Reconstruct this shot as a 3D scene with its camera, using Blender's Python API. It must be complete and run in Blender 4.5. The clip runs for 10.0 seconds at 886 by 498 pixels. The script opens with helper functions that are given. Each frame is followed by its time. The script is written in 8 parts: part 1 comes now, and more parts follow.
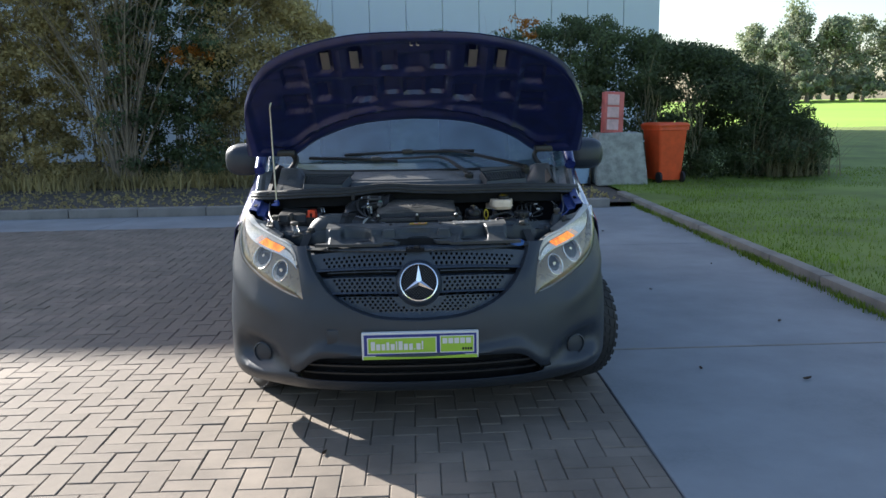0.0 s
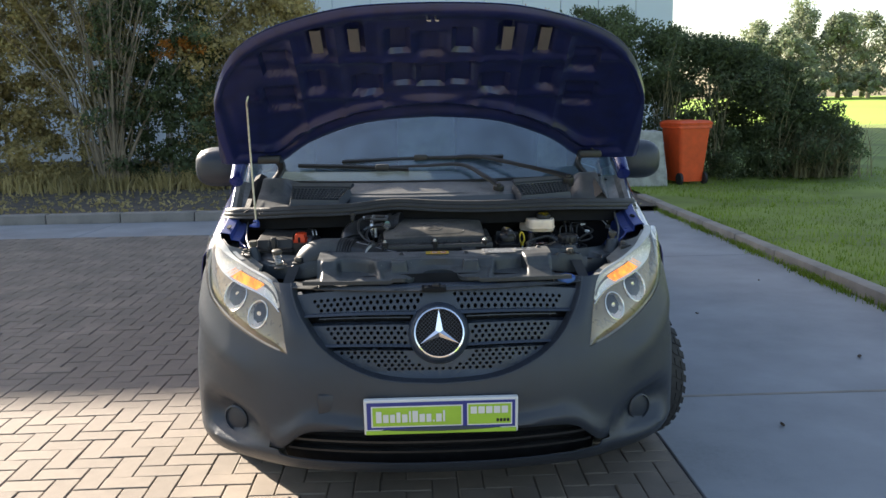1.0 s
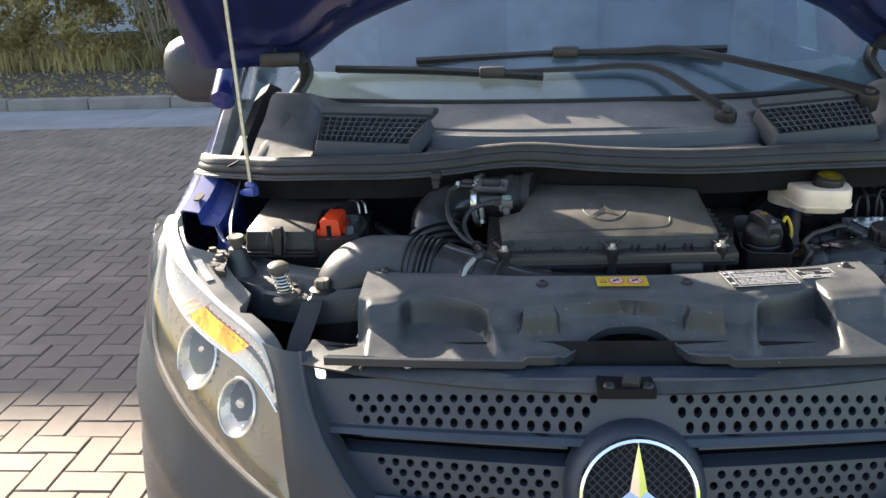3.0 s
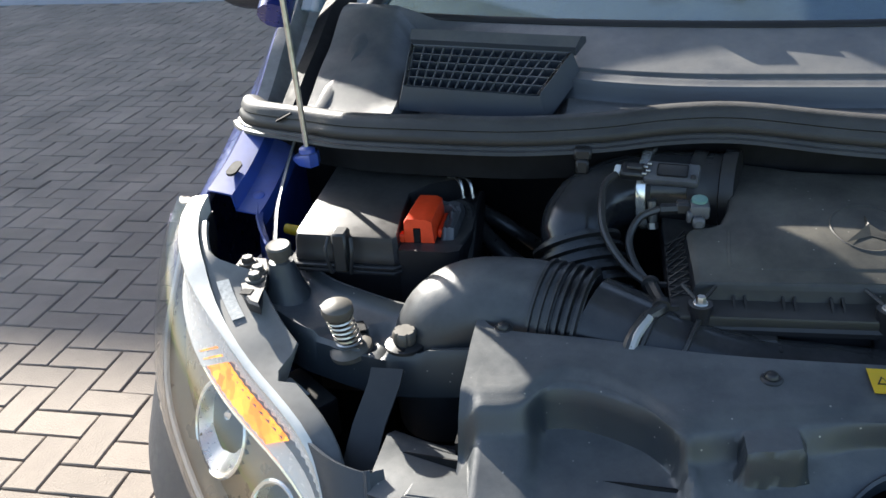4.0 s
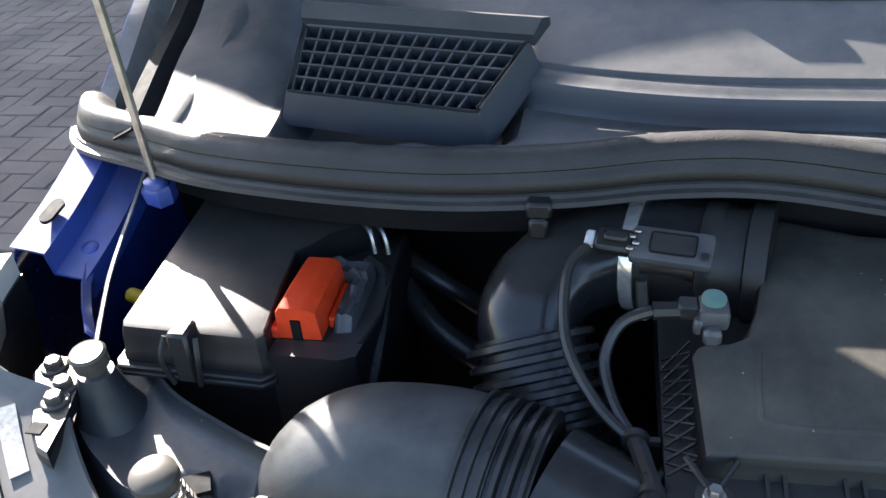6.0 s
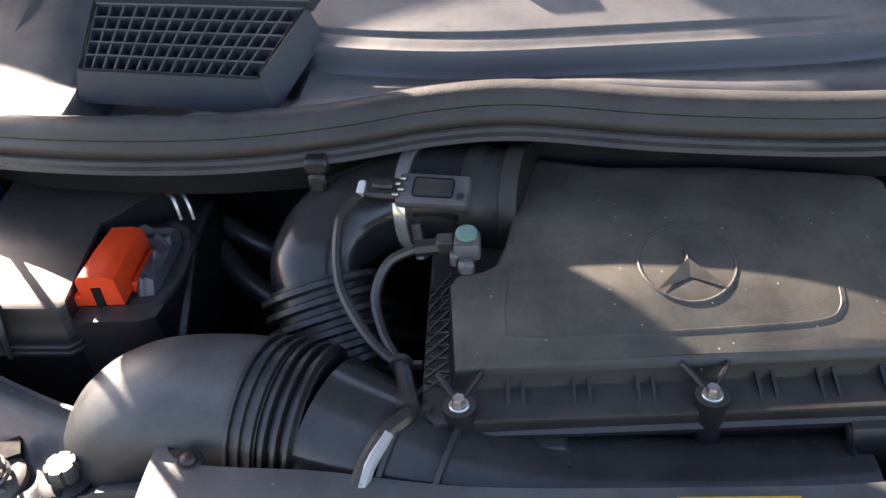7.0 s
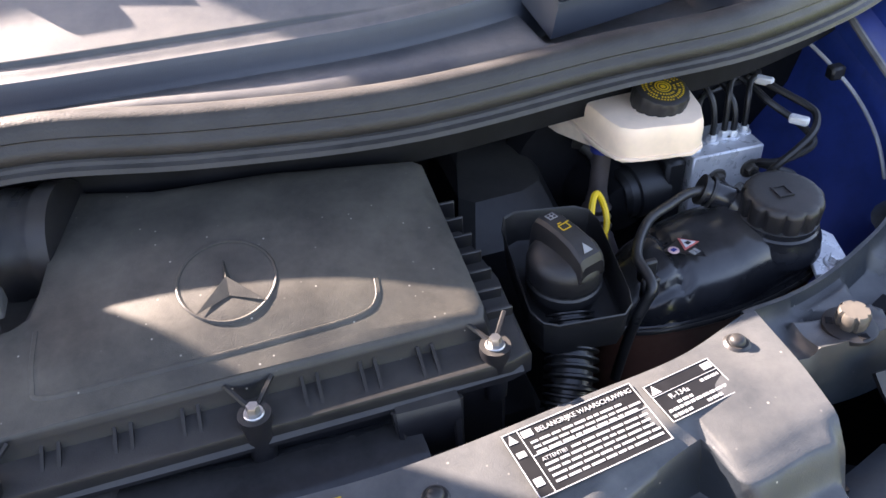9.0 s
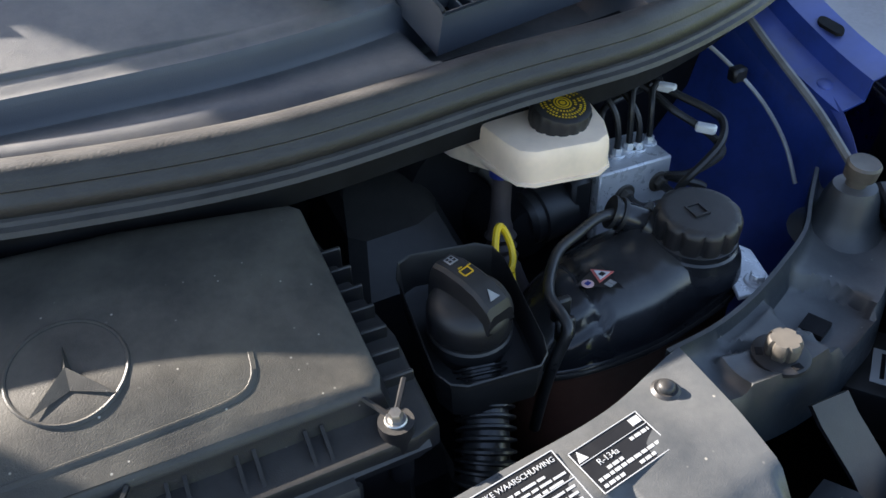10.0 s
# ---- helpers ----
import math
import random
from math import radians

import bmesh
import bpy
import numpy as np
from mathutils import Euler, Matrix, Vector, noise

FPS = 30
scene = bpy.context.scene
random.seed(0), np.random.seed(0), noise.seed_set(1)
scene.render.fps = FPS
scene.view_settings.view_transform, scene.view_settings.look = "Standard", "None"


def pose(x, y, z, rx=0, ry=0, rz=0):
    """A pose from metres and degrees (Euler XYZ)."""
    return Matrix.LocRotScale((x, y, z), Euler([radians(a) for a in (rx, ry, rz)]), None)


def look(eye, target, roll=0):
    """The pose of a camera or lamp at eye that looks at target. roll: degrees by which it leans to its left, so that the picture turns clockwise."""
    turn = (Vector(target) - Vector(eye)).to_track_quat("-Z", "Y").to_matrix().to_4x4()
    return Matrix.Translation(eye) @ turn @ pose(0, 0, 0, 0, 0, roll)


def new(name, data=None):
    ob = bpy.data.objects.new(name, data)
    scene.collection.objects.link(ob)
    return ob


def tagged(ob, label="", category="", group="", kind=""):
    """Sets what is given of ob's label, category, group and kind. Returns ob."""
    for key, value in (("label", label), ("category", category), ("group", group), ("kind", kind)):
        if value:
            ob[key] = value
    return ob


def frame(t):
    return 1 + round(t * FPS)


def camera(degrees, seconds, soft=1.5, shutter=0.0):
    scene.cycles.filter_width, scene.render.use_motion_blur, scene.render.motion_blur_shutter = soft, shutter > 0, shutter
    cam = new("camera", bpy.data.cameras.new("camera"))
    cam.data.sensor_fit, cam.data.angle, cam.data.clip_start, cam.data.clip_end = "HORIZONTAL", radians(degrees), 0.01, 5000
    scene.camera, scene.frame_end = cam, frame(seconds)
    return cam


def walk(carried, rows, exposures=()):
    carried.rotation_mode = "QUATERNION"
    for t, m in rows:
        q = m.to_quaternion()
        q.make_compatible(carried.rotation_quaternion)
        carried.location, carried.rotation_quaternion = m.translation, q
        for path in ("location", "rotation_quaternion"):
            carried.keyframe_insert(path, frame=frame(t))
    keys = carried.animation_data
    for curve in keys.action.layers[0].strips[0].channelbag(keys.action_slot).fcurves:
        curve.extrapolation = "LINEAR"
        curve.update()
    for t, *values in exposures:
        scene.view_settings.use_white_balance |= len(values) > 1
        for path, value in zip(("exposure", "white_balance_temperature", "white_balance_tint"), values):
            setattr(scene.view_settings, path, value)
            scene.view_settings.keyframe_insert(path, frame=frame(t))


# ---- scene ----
from mathutils import geometry

cam = camera(55.7, 10.0)
METRES, EYE, TILT, LEAN, TURN = 4.4, 1.69, -10.0, 0.0, 0.0
PATH = [
    (0, (0.083, 0.317, 1.536), (0.147, 2.288, 1.2), -1.0),
    (0.5, (0.04, 0.794, 1.515), (0.106, 2.765, 1.179), -1.0),
    (1, (0.021, 1.262, 1.527), (0.083, 3.231, 1.185), -1.0),
    (1.5, (0.04, 1.744, 1.545), (0.09, 3.708, 1.171), -1.1),
    (2, (-0.025, 2.213, 1.51), (-0.014, 4.168, 1.089), -1.3),
    (2.5, (-0.057, 2.646, 1.499), (-0.117, 4.574, 0.971), -1.7),
    (3, (-0.104, 3.026, 1.493), (-0.247, 4.915, 0.851), -2.0),
    (3.2, (-0.127, 3.149, 1.486), (-0.323, 5.017, 0.8), -2.2),
    (4.3, (-0.228, 3.803, 1.491), (-0.621, 5.503, 0.514), -3.7),
    (4.5, (-0.232, 3.895, 1.484), (-0.627, 5.583, 0.488), -3.7),
    (5, (-0.223, 4.045, 1.476), (-0.658, 5.701, 0.442), -4.6),
    (5.2, (-0.231, 4.068, 1.472), (-0.664, 5.714, 0.423), -4.6),
    (6.3, (-0.151, 4.044, 1.467), (-0.453, 5.668, 0.338), -4.4),
    (6.5, (-0.121, 4.032, 1.471), (-0.379, 5.649, 0.323), -4.6),
    (7, (-0.061, 4.012, 1.485), (-0.214, 5.613, 0.296), -5.1),
    (7.5, (-0.014, 4.008, 1.485), (-0.048, 5.602, 0.279), -5.0),
    (8, (0.026, 4.01, 1.486), (0.128, 5.592, 0.266), -4.4),
    (8.5, (0.078, 4.017, 1.485), (0.323, 5.573, 0.253), -3.7),
    (9, (0.128, 4.02, 1.484), (0.524, 5.537, 0.241), -3.0),
    (9.5, (0.166, 4.039, 1.48), (0.679, 5.513, 0.23), -2.5),
    (10, (0.174, 4.109, 1.455), (0.775, 5.554, 0.21), -2.2),
]
# seconds, stops, kelvin, tint of the filming camera's own adjustment
EXPOSURE = [(0, 1.58, 6100, 10), (1.0, 1.95, 6900, 12), (2.0, 2.35, 7700, 12), (2.5, 2.5, 7300, 13), (3.2, 2.42, 7000, 13), (4.5, 2.15, 6000, 8), (5.0, 2.5, 6000, 8), (5.5, 2.52, 6200, 11), (6.5, 2.65, 6600, 17), (7.0, 2.80, 7200, 22), (8.0, 3.15, 7300, 26), (8.5, 3.3, 7300, 28), (9.0, 3.2, 7050, 26), (9.5, 2.95, 7100, 20), (10.0, 2.46, 6500, 14)]
walk(cam, [(t, look(eye, target, roll)) for t, eye, target, roll in PATH], EXPOSURE)

# ---- light ----
VAN = Vector((0.092, 4.0, 0.0))
SUN_AZ, SUN_EL = radians(-43.0), radians(26.0)     # from +y towards +x; height
sun_way = Vector((math.sin(SUN_AZ) * math.cos(SUN_EL), math.cos(SUN_AZ) * math.cos(SUN_EL), math.sin(SUN_EL)))
world = bpy.data.worlds.new("sky")
scene.world = world
world.use_nodes = True
wn = world.node_tree
sky = wn.nodes.new("ShaderNodeTexSky")
sky.sky_type = "NISHITA"
sky.sun_disc = False
sky.sun_elevation, sky.sun_rotation = SUN_EL, SUN_AZ % (2 * math.pi)
sky.air_density, sky.dust_density, sky.ozone_density = 1.0, 1.6, 1.0
wn.nodes["Background"].inputs["Strength"].default_value = 0.088
wn.links.new(sky.outputs["Color"], wn.nodes["Background"].inputs["Color"])
sun = new("sun", bpy.data.lights.new("sun", "SUN"))
sun.data.energy, sun.data.angle, sun.data.color = 5.0, radians(0.55), (1.0, 0.93, 0.82)
sun.matrix_world = look(sun_way * 50, (0, 0, 0))


# ---- materials ----
def material(name, color, rough=0.5, metal=0.0, var=0.15, scale=6.0, fine=90.0, bump=0.0, bump_scale=250.0,
             specks=0.0, speck_color=(0.45, 0.42, 0.36), speck_scale=150.0, dust=0.0, dust_color=(0.40, 0.37, 0.31), coat=0.0, spec=0.5,
             second=None, random_piece=0.0, coat_rough=0.04, sheer=0.0):
    """Principled surface with stains, grain, dust on upward faces and light specks."""
    m = bpy.data.materials.new(name)
    m.use_nodes = True
    t = m.node_tree
    b = t.nodes["Principled BSDF"]
    tc = t.nodes.new("ShaderNodeTexCoord")

    def noise_node(s, detail=4.0, r=0.6):
        n = t.nodes.new("ShaderNodeTexNoise")
        n.inputs["Scale"].default_value, n.inputs["Detail"].default_value, n.inputs["Roughness"].default_value = s, detail, r
        t.links.new(tc.outputs["Object"], n.inputs["Vector"])
        return n.outputs["Fac"]

    def mix(fac, a, c, kind="MIX"):
        n = t.nodes.new("ShaderNodeMix")
        n.data_type, n.blend_type = "RGBA", kind
        for slot, value in ((0, fac), (6, a), (7, c)):
            if hasattr(value, "links"):
                t.links.new(value, n.inputs[slot])
            elif slot == 0:
                n.inputs[0].default_value = value
            else:
                n.inputs[slot].default_value = (*value, 1.0)
        return n.outputs[2]

    def ramp(src, lo, hi, a=0.0, c=1.0):
        n = t.nodes.new("ShaderNodeMapRange")
        t.links.new(src, n.inputs[0])
        n.inputs[1].default_value, n.inputs[2].default_value, n.inputs[3].default_value, n.inputs[4].default_value = lo, hi, a, c
        return n.outputs[0]

    big, small = noise_node(scale), noise_node(fine, 3.0)
    dark = tuple(c * (1 - var) for c in color)
    light = second or tuple(min(1.0, c * (1 + var)) for c in color)
    col = mix(ramp(big, 0.35, 0.65), dark, light)
    col = mix(ramp(small, 0.3, 0.7, 0.0, 0.5), col, tuple(min(1.0, c * (1 + 0.8 * var)) for c in color))
    if random_piece:
        oi = t.nodes.new("ShaderNodeObjectInfo")
        geo = t.nodes.new("ShaderNodeNewGeometry")
        add = t.nodes.new("ShaderNodeMath")
        add.operation = "ADD"
        t.links.new(oi.outputs["Random"], add.inputs[0])
        t.links.new(geo.outputs["Random Per Island"], add.inputs[1])
        fr = t.nodes.new("ShaderNodeMath")
        fr.operation = "FRACT"
        t.links.new(add.outputs[0], fr.inputs[0])
        col = mix(ramp(fr.outputs[0], 0.0, 1.0, 0.0, random_piece), col, tuple(c * 0.45 for c in color))
    if dust:
        geo2 = t.nodes.new("ShaderNodeNewGeometry")
        sep = t.nodes.new("ShaderNodeSeparateXYZ")
        t.links.new(geo2.outputs["Normal"], sep.inputs[0])
        up = ramp(sep.outputs["Z"], 0.25, 0.95)
        mul = t.nodes.new("ShaderNodeMath")
        mul.operation = "MULTIPLY"
        t.links.new(up, mul.inputs[0])
        t.links.new(ramp(noise_node(14.0, 5.0, 0.7), 0.3, 0.75, 0.35 * dust, dust), mul.inputs[1])
        col = mix(mul.outputs[0], col, dust_color)
    if specks:
        v = t.nodes.new("ShaderNodeTexVoronoi")
        v.inputs["Scale"].default_value = speck_scale
        t.links.new(tc.outputs["Object"], v.inputs["Vector"])
        near = ramp(v.outputs["Distance"], 0.05, 0.10, specks, 0.0)
        few = t.nodes.new("ShaderNodeMath")
        few.operation = "MULTIPLY"
        t.links.new(near, few.inputs[0])
        pick = t.nodes.new("ShaderNodeSeparateColor")
        t.links.new(v.outputs["Color"], pick.inputs[0])
        t.links.new(ramp(pick.outputs[0], 0.45, 0.95), few.inputs[1])
        col = mix(few.outputs[0], col, speck_color)
    t.links.new(col, b.inputs["Base Color"])
    t.links.new(ramp(small, 0.25, 0.75, max(0.02, rough - 0.07), min(1.0, rough + 0.07)), b.inputs["Roughness"])
    b.inputs["Metallic"].default_value = metal
    b.inputs["Coat Weight"].default_value = coat
    b.inputs["Coat Roughness"].default_value = coat_rough
    b.inputs["Specular IOR Level"].default_value = spec
    if bump:
        bn = t.nodes.new("ShaderNodeBump")
        bn.inputs["Strength"].default_value, bn.inputs["Distance"].default_value = bump, 0.002
        t.links.new(noise_node(bump_scale, 3.0), bn.inputs["Height"])
        t.links.new(bn.outputs[0], b.inputs["Normal"])
    if sheer:
        leaf, both = t.nodes.new("ShaderNodeBsdfTranslucent"), t.nodes.new("ShaderNodeMixShader")
        t.links.new(col, leaf.inputs["Color"])
        both.inputs[0].default_value = sheer
        t.links.new(b.outputs[0], both.inputs[1])
        t.links.new(leaf.outputs[0], both.inputs[2])
        t.links.new(both.outputs[0], t.nodes["Material Output"].inputs["Surface"])
    return m


def pane_material(name, tint, dust=0.03, dust_color=(0.6, 0.6, 0.58), base_gloss=0.04):
    """A thin clear pane: see-through, glossy by Fresnel, with a film of dust that can also carry a painted reflection.
    """
    m = bpy.data.materials.new(name)
    m.use_nodes = True
    t = m.node_tree
    t.nodes.remove(t.nodes["Principled BSDF"])
    clear, gloss, film = t.nodes.new("ShaderNodeBsdfTransparent"), t.nodes.new("ShaderNodeBsdfGlossy"), t.nodes.new("ShaderNodeBsdfDiffuse")
    clear.inputs["Color"].default_value = (*tint, 1)
    gloss.inputs["Roughness"].default_value = 0.02
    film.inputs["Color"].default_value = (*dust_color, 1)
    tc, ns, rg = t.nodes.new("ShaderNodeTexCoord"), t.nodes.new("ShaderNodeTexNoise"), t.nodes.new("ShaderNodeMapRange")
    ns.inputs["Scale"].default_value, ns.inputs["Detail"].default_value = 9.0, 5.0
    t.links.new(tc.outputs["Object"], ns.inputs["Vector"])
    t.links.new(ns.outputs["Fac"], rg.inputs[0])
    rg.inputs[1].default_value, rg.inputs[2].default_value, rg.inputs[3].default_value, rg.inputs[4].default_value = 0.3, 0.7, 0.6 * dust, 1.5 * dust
    a, b, lw = t.nodes.new("ShaderNodeMixShader"), t.nodes.new("ShaderNodeMixShader"), t.nodes.new("ShaderNodeLayerWeight")
    lw.inputs["Blend"].default_value = 0.5
    pw, sheen = t.nodes.new("ShaderNodeMath"), t.nodes.new("ShaderNodeMapRange")
    pw.operation, pw.inputs[1].default_value = "POWER", 5.0
    t.links.new(lw.outputs["Facing"], pw.inputs[0])
    t.links.new(pw.outputs[0], sheen.inputs[0])
    sheen.inputs[3].default_value, sheen.inputs[4].default_value = base_gloss, 1.0
    t.links.new(rg.outputs[0], a.inputs[0])
    t.links.new(clear.outputs[0], a.inputs[1])
    t.links.new(film.outputs[0], a.inputs[2])
    t.links.new(sheen.outputs[0], b.inputs[0])
    t.links.new(a.outputs[0], b.inputs[1])
    t.links.new(gloss.outputs[0], b.inputs[2])
    t.links.new(b.outputs[0], t.nodes["Material Output"].inputs["Surface"])
    return m


bumper_plastic = material("bumper_plastic", (0.020, 0.026, 0.036), 0.40, var=0.12, bump=0.35, bump_scale=900, dust=0.04, dust_color=(0.38, 0.38, 0.37))
grille_plastic = material("grille_plastic", (0.024, 0.034, 0.052), 0.34, var=0.15, bump=0.3, bump_scale=900, dust=0.04, dust_color=(0.38, 0.38, 0.37))
bay_plastic = material("bay_plastic", (0.010, 0.010, 0.012), 0.42, var=0.25, bump=0.1, bump_scale=700, dust=0.12, specks=0.0, spec=0.4)
cover_plastic = material("cover_plastic", (0.006, 0.007, 0.010), 0.48, var=0.2, bump=0.15, bump_scale=800, dust=0.24, dust_color=(0.46, 0.42, 0.33), specks=0.9, spec=0.4, speck_scale=90)
cowl_plastic = material("cowl_plastic", (0.030, 0.037, 0.050), 0.44, var=0.15, bump=0.2, bump_scale=900, dust=0.36, spec=0.6)
radiator_plastic = material("radiator_plastic", (0.015, 0.020, 0.026), 0.42, var=0.2, bump=0.15, bump_scale=700, dust=0.25, dust_color=(0.42, 0.41, 0.38), specks=0.7, spec=0.5, speck_scale=75)
black_plastic = material("black_plastic", (0.012, 0.012, 0.013), 0.45, var=0.3, dust=0.04)
# near-black; also stands in for shade in holes and behind openings
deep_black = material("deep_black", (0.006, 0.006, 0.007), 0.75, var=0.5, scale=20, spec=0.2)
seal_rubber = material("seal_rubber", (0.011, 0.0105, 0.010), 0.48, var=0.25, scale=18, bump=0.25, bump_scale=400, dust=0.20, dust_color=(0.40, 0.38, 0.35), spec=0.45)
rubber = material("rubber", (0.012, 0.0115, 0.011), 0.46, var=0.25, scale=18, bump=0.25, bump_scale=400, dust=0.34, dust_color=(0.44, 0.41, 0.36), spec=0.5)
hose_rubber = material("hose_rubber", (0.018, 0.018, 0.019), 0.32, var=0.3, scale=25, dust=0.08)
elbow_plastic = material("elbow_plastic", (0.016, 0.018, 0.021), 0.42, var=0.25, scale=14, dust=0.24, dust_color=(0.40, 0.40, 0.38), bump=0.08)
pipe_plastic = material("pipe_plastic", (0.012, 0.013, 0.016), 0.20, var=0.3, scale=14, dust=0.10, bump=0.06)
blue_paint = material("blue_paint", (0.006, 0.016, 0.130), 0.30, metal=0.25, var=0.15, scale=9, coat=1.0)
# the dust term pales upward faces in place of sun glare on the paint
inner_blue = material("inner_blue", (0.014, 0.044, 0.25), 0.42, metal=0.1, var=0.35, scale=16, coat=1.0, coat_rough=0.48, dust=0.18)
bonnet_blue = material("bonnet_blue", (0.005, 0.010, 0.066), 0.42, metal=0.15, var=0.3, scale=12, coat=0.45, coat_rough=0.14)
grey_sheet = material("grey_sheet", (0.24, 0.235, 0.225), 0.45, metal=0.3, var=0.3, scale=25, dust=0.2)
chrome = material("chrome", (0.86, 0.87, 0.89), 0.09, metal=1.0, var=0.04)
steel = material("steel", (0.42, 0.41, 0.39), 0.36, metal=1.0, var=0.25, scale=60)
aluminium = material("aluminium", (0.66, 0.67, 0.68), 0.3, metal=0.35, var=0.15, scale=40, bump=0.2, bump_scale=300)
red_plastic = material("red_plastic", (0.72, 0.055, 0.012), 0.40, var=0.12, scale=40)
yellow_plastic = material("yellow_plastic", (0.62, 0.42, 0.012), 0.42, var=0.1)
cream_plastic = material("cream_plastic", (0.86, 0.67, 0.50), 0.45, var=0.1, scale=22, dust=0.05)
bolt_cap = material("bolt_cap", (0.062, 0.055, 0.046), 0.5, var=0.3, scale=60, dust=0.10)
lamp_silver = material("lamp_silver", (0.90, 0.88, 0.84), 0.16, metal=0.75, var=0.06, scale=18)
lamp_bowl = material("lamp_bowl", (0.90, 0.87, 0.82), 0.30, metal=0.85, var=0.06, scale=18)
pad_grey = material("pad_grey", (0.11, 0.10, 0.105), 0.6, var=0.2)
sensor_grey = material("sensor_grey", (0.060, 0.062, 0.068), 0.42, var=0.25, scale=50, dust=0.15)
lamp_inside = material("lamp_inside", (0.24, 0.185, 0.115), 0.30, metal=0.5, var=0.07, scale=8, fine=30)
lamp_grey = material("lamp_grey", (0.33, 0.33, 0.32), 0.40, metal=0.2, var=0.2, scale=14)
flange_grey = material("flange_grey", (0.13, 0.13, 0.125), 0.5, var=0.2, scale=30, dust=0.12)
lamp_white = material("lamp_white", (0.76, 0.76, 0.75), 0.25, metal=0.25, var=0.05, scale=20, spec=0.6)
rim_white = material("rim_white", (0.56, 0.55, 0.51), 0.5, var=0.14, scale=16, dust=0.15, spec=0.3)
tyre_rubber = material("tyre_rubber", (0.017, 0.017, 0.018), 0.72, var=0.3, scale=30, bump=0.3)
label_white = material("label_white", (0.62, 0.62, 0.60), 0.5, var=0.05)
label_print = material("label_print", (0.34, 0.35, 0.36), 0.5, var=0.15, scale=60)
label_worn = material("label_worn", (0.42, 0.42, 0.40), 0.7, spec=0.2, var=0.3, scale=200)
label_blue = material("label_blue", (0.022, 0.035, 0.20), 0.45, var=0.08)
label_green = material("label_green", (0.30, 0.48, 0.045), 0.45, var=0.08)
label_yellow = material("label_yellow", (0.58, 0.37, 0.015), 0.45, var=0.06)
label_black = material("label_black", (0.012, 0.012, 0.013), 0.42, var=0.2)
label_red = material("label_red", (0.62, 0.03, 0.03), 0.45, var=0.05)
# film is part dust, part a bluish reflection painted in as diffuse colour
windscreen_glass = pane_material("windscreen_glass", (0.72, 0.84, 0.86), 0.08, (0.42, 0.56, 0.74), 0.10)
side_glass = pane_material("side_glass", (0.55, 0.62, 0.62), 0.02)
lens_clear = pane_material("lens_clear", (0.97, 0.96, 0.94), 0.005, (0.66, 0.68, 0.70), 0.05)

amber = bpy.data.materials.new("amber_lamp")
amber.use_nodes = True
ab = amber.node_tree.nodes["Principled BSDF"]
an = amber.node_tree
acoord, acell, aramp = an.nodes.new("ShaderNodeTexCoord"), an.nodes.new("ShaderNodeTexVoronoi"), an.nodes.new("ShaderNodeValToRGB")
acell.inputs["Scale"].default_value = 75.0
an.links.new(acoord.outputs["Object"], acell.inputs["Vector"])
an.links.new(acell.outputs["Color"], aramp.inputs[0])
aramp.color_ramp.elements[0].color, aramp.color_ramp.elements[0].position = (0.86, 0.17, 0.008, 1), 0.2
aramp.color_ramp.elements[1].color, aramp.color_ramp.elements[1].position = (1.0, 0.40, 0.03, 1), 0.85
an.links.new(aramp.outputs[0], ab.inputs["Base Color"])
an.links.new(aramp.outputs[0], ab.inputs["Emission Color"])
ab.inputs["Roughness"].default_value = 0.3
ab.inputs["Emission Strength"].default_value = 0.42

paver_mat = material("paver", (0.195, 0.160, 0.126), 0.85, var=0.30, scale=2.2, fine=170, bump=0.9, bump_scale=170, random_piece=0.28, specks=0.35, speck_color=(0.5, 0.45, 0.38))
joint_mat = material("joint_sand", (0.12, 0.105, 0.085), 0.95, var=0.3, scale=5, bump=0.5)
concrete = material("concrete", (0.225, 0.235, 0.245), 0.80, var=0.20, scale=1.3, fine=45, bump=0.5, bump_scale=120)
kerb_mat = material("kerb_concrete", (0.21, 0.19, 0.165), 0.85, var=0.22, scale=4, fine=60, bump=0.6, bump_scale=90)
soil = material("soil", (0.085, 0.070, 0.055), 0.95, var=0.4, scale=5, fine=40, bump=0.8, bump_scale=60)
grass_ground = material("grass_ground", (0.14, 0.185, 0.03), 0.9, var=0.35, scale=0.9, fine=25, bump=0.9, bump_scale=50)
grass_blade = material("grass_blade", (0.20, 0.29, 0.03), 0.65, var=0.45, scale=0.8, random_piece=0.55, sheer=0.5)
field_mat = material("field", (0.22, 0.36, 0.03), 0.9, var=0.15, scale=0.05, fine=1.2)
leaf_green = material("leaf_green", (0.11, 0.145, 0.062), 0.55, var=0.4, scale=0.8, random_piece=0.6, sheer=0.5)
# olive leaves, lightened to carry the veil of glare from the low sun
leaf_olive_veiled = material("leaf_olive_veiled", (0.48, 0.39, 0.17), 0.6, var=0.4, scale=0.8, random_piece=0.6, sheer=0.5)
leaf_orange = material("leaf_orange", (0.42, 0.17, 0.025), 0.6, var=0.3, scale=3, random_piece=0.4, sheer=0.5)
reed_mat = material("reed", (0.30, 0.27, 0.15), 0.7, var=0.3, scale=3, random_piece=0.5, sheer=0.5)
bark = material("bark", (0.20, 0.16, 0.11), 0.9, var=0.35, scale=8, bump=0.6)
# distance haze is put into this pale leaf colour
far_leaf_hazed = material("far_leaf_hazed", (0.25, 0.28, 0.18), 0.8, var=0.35, scale=0.25, random_piece=0.45, sheer=0.3)
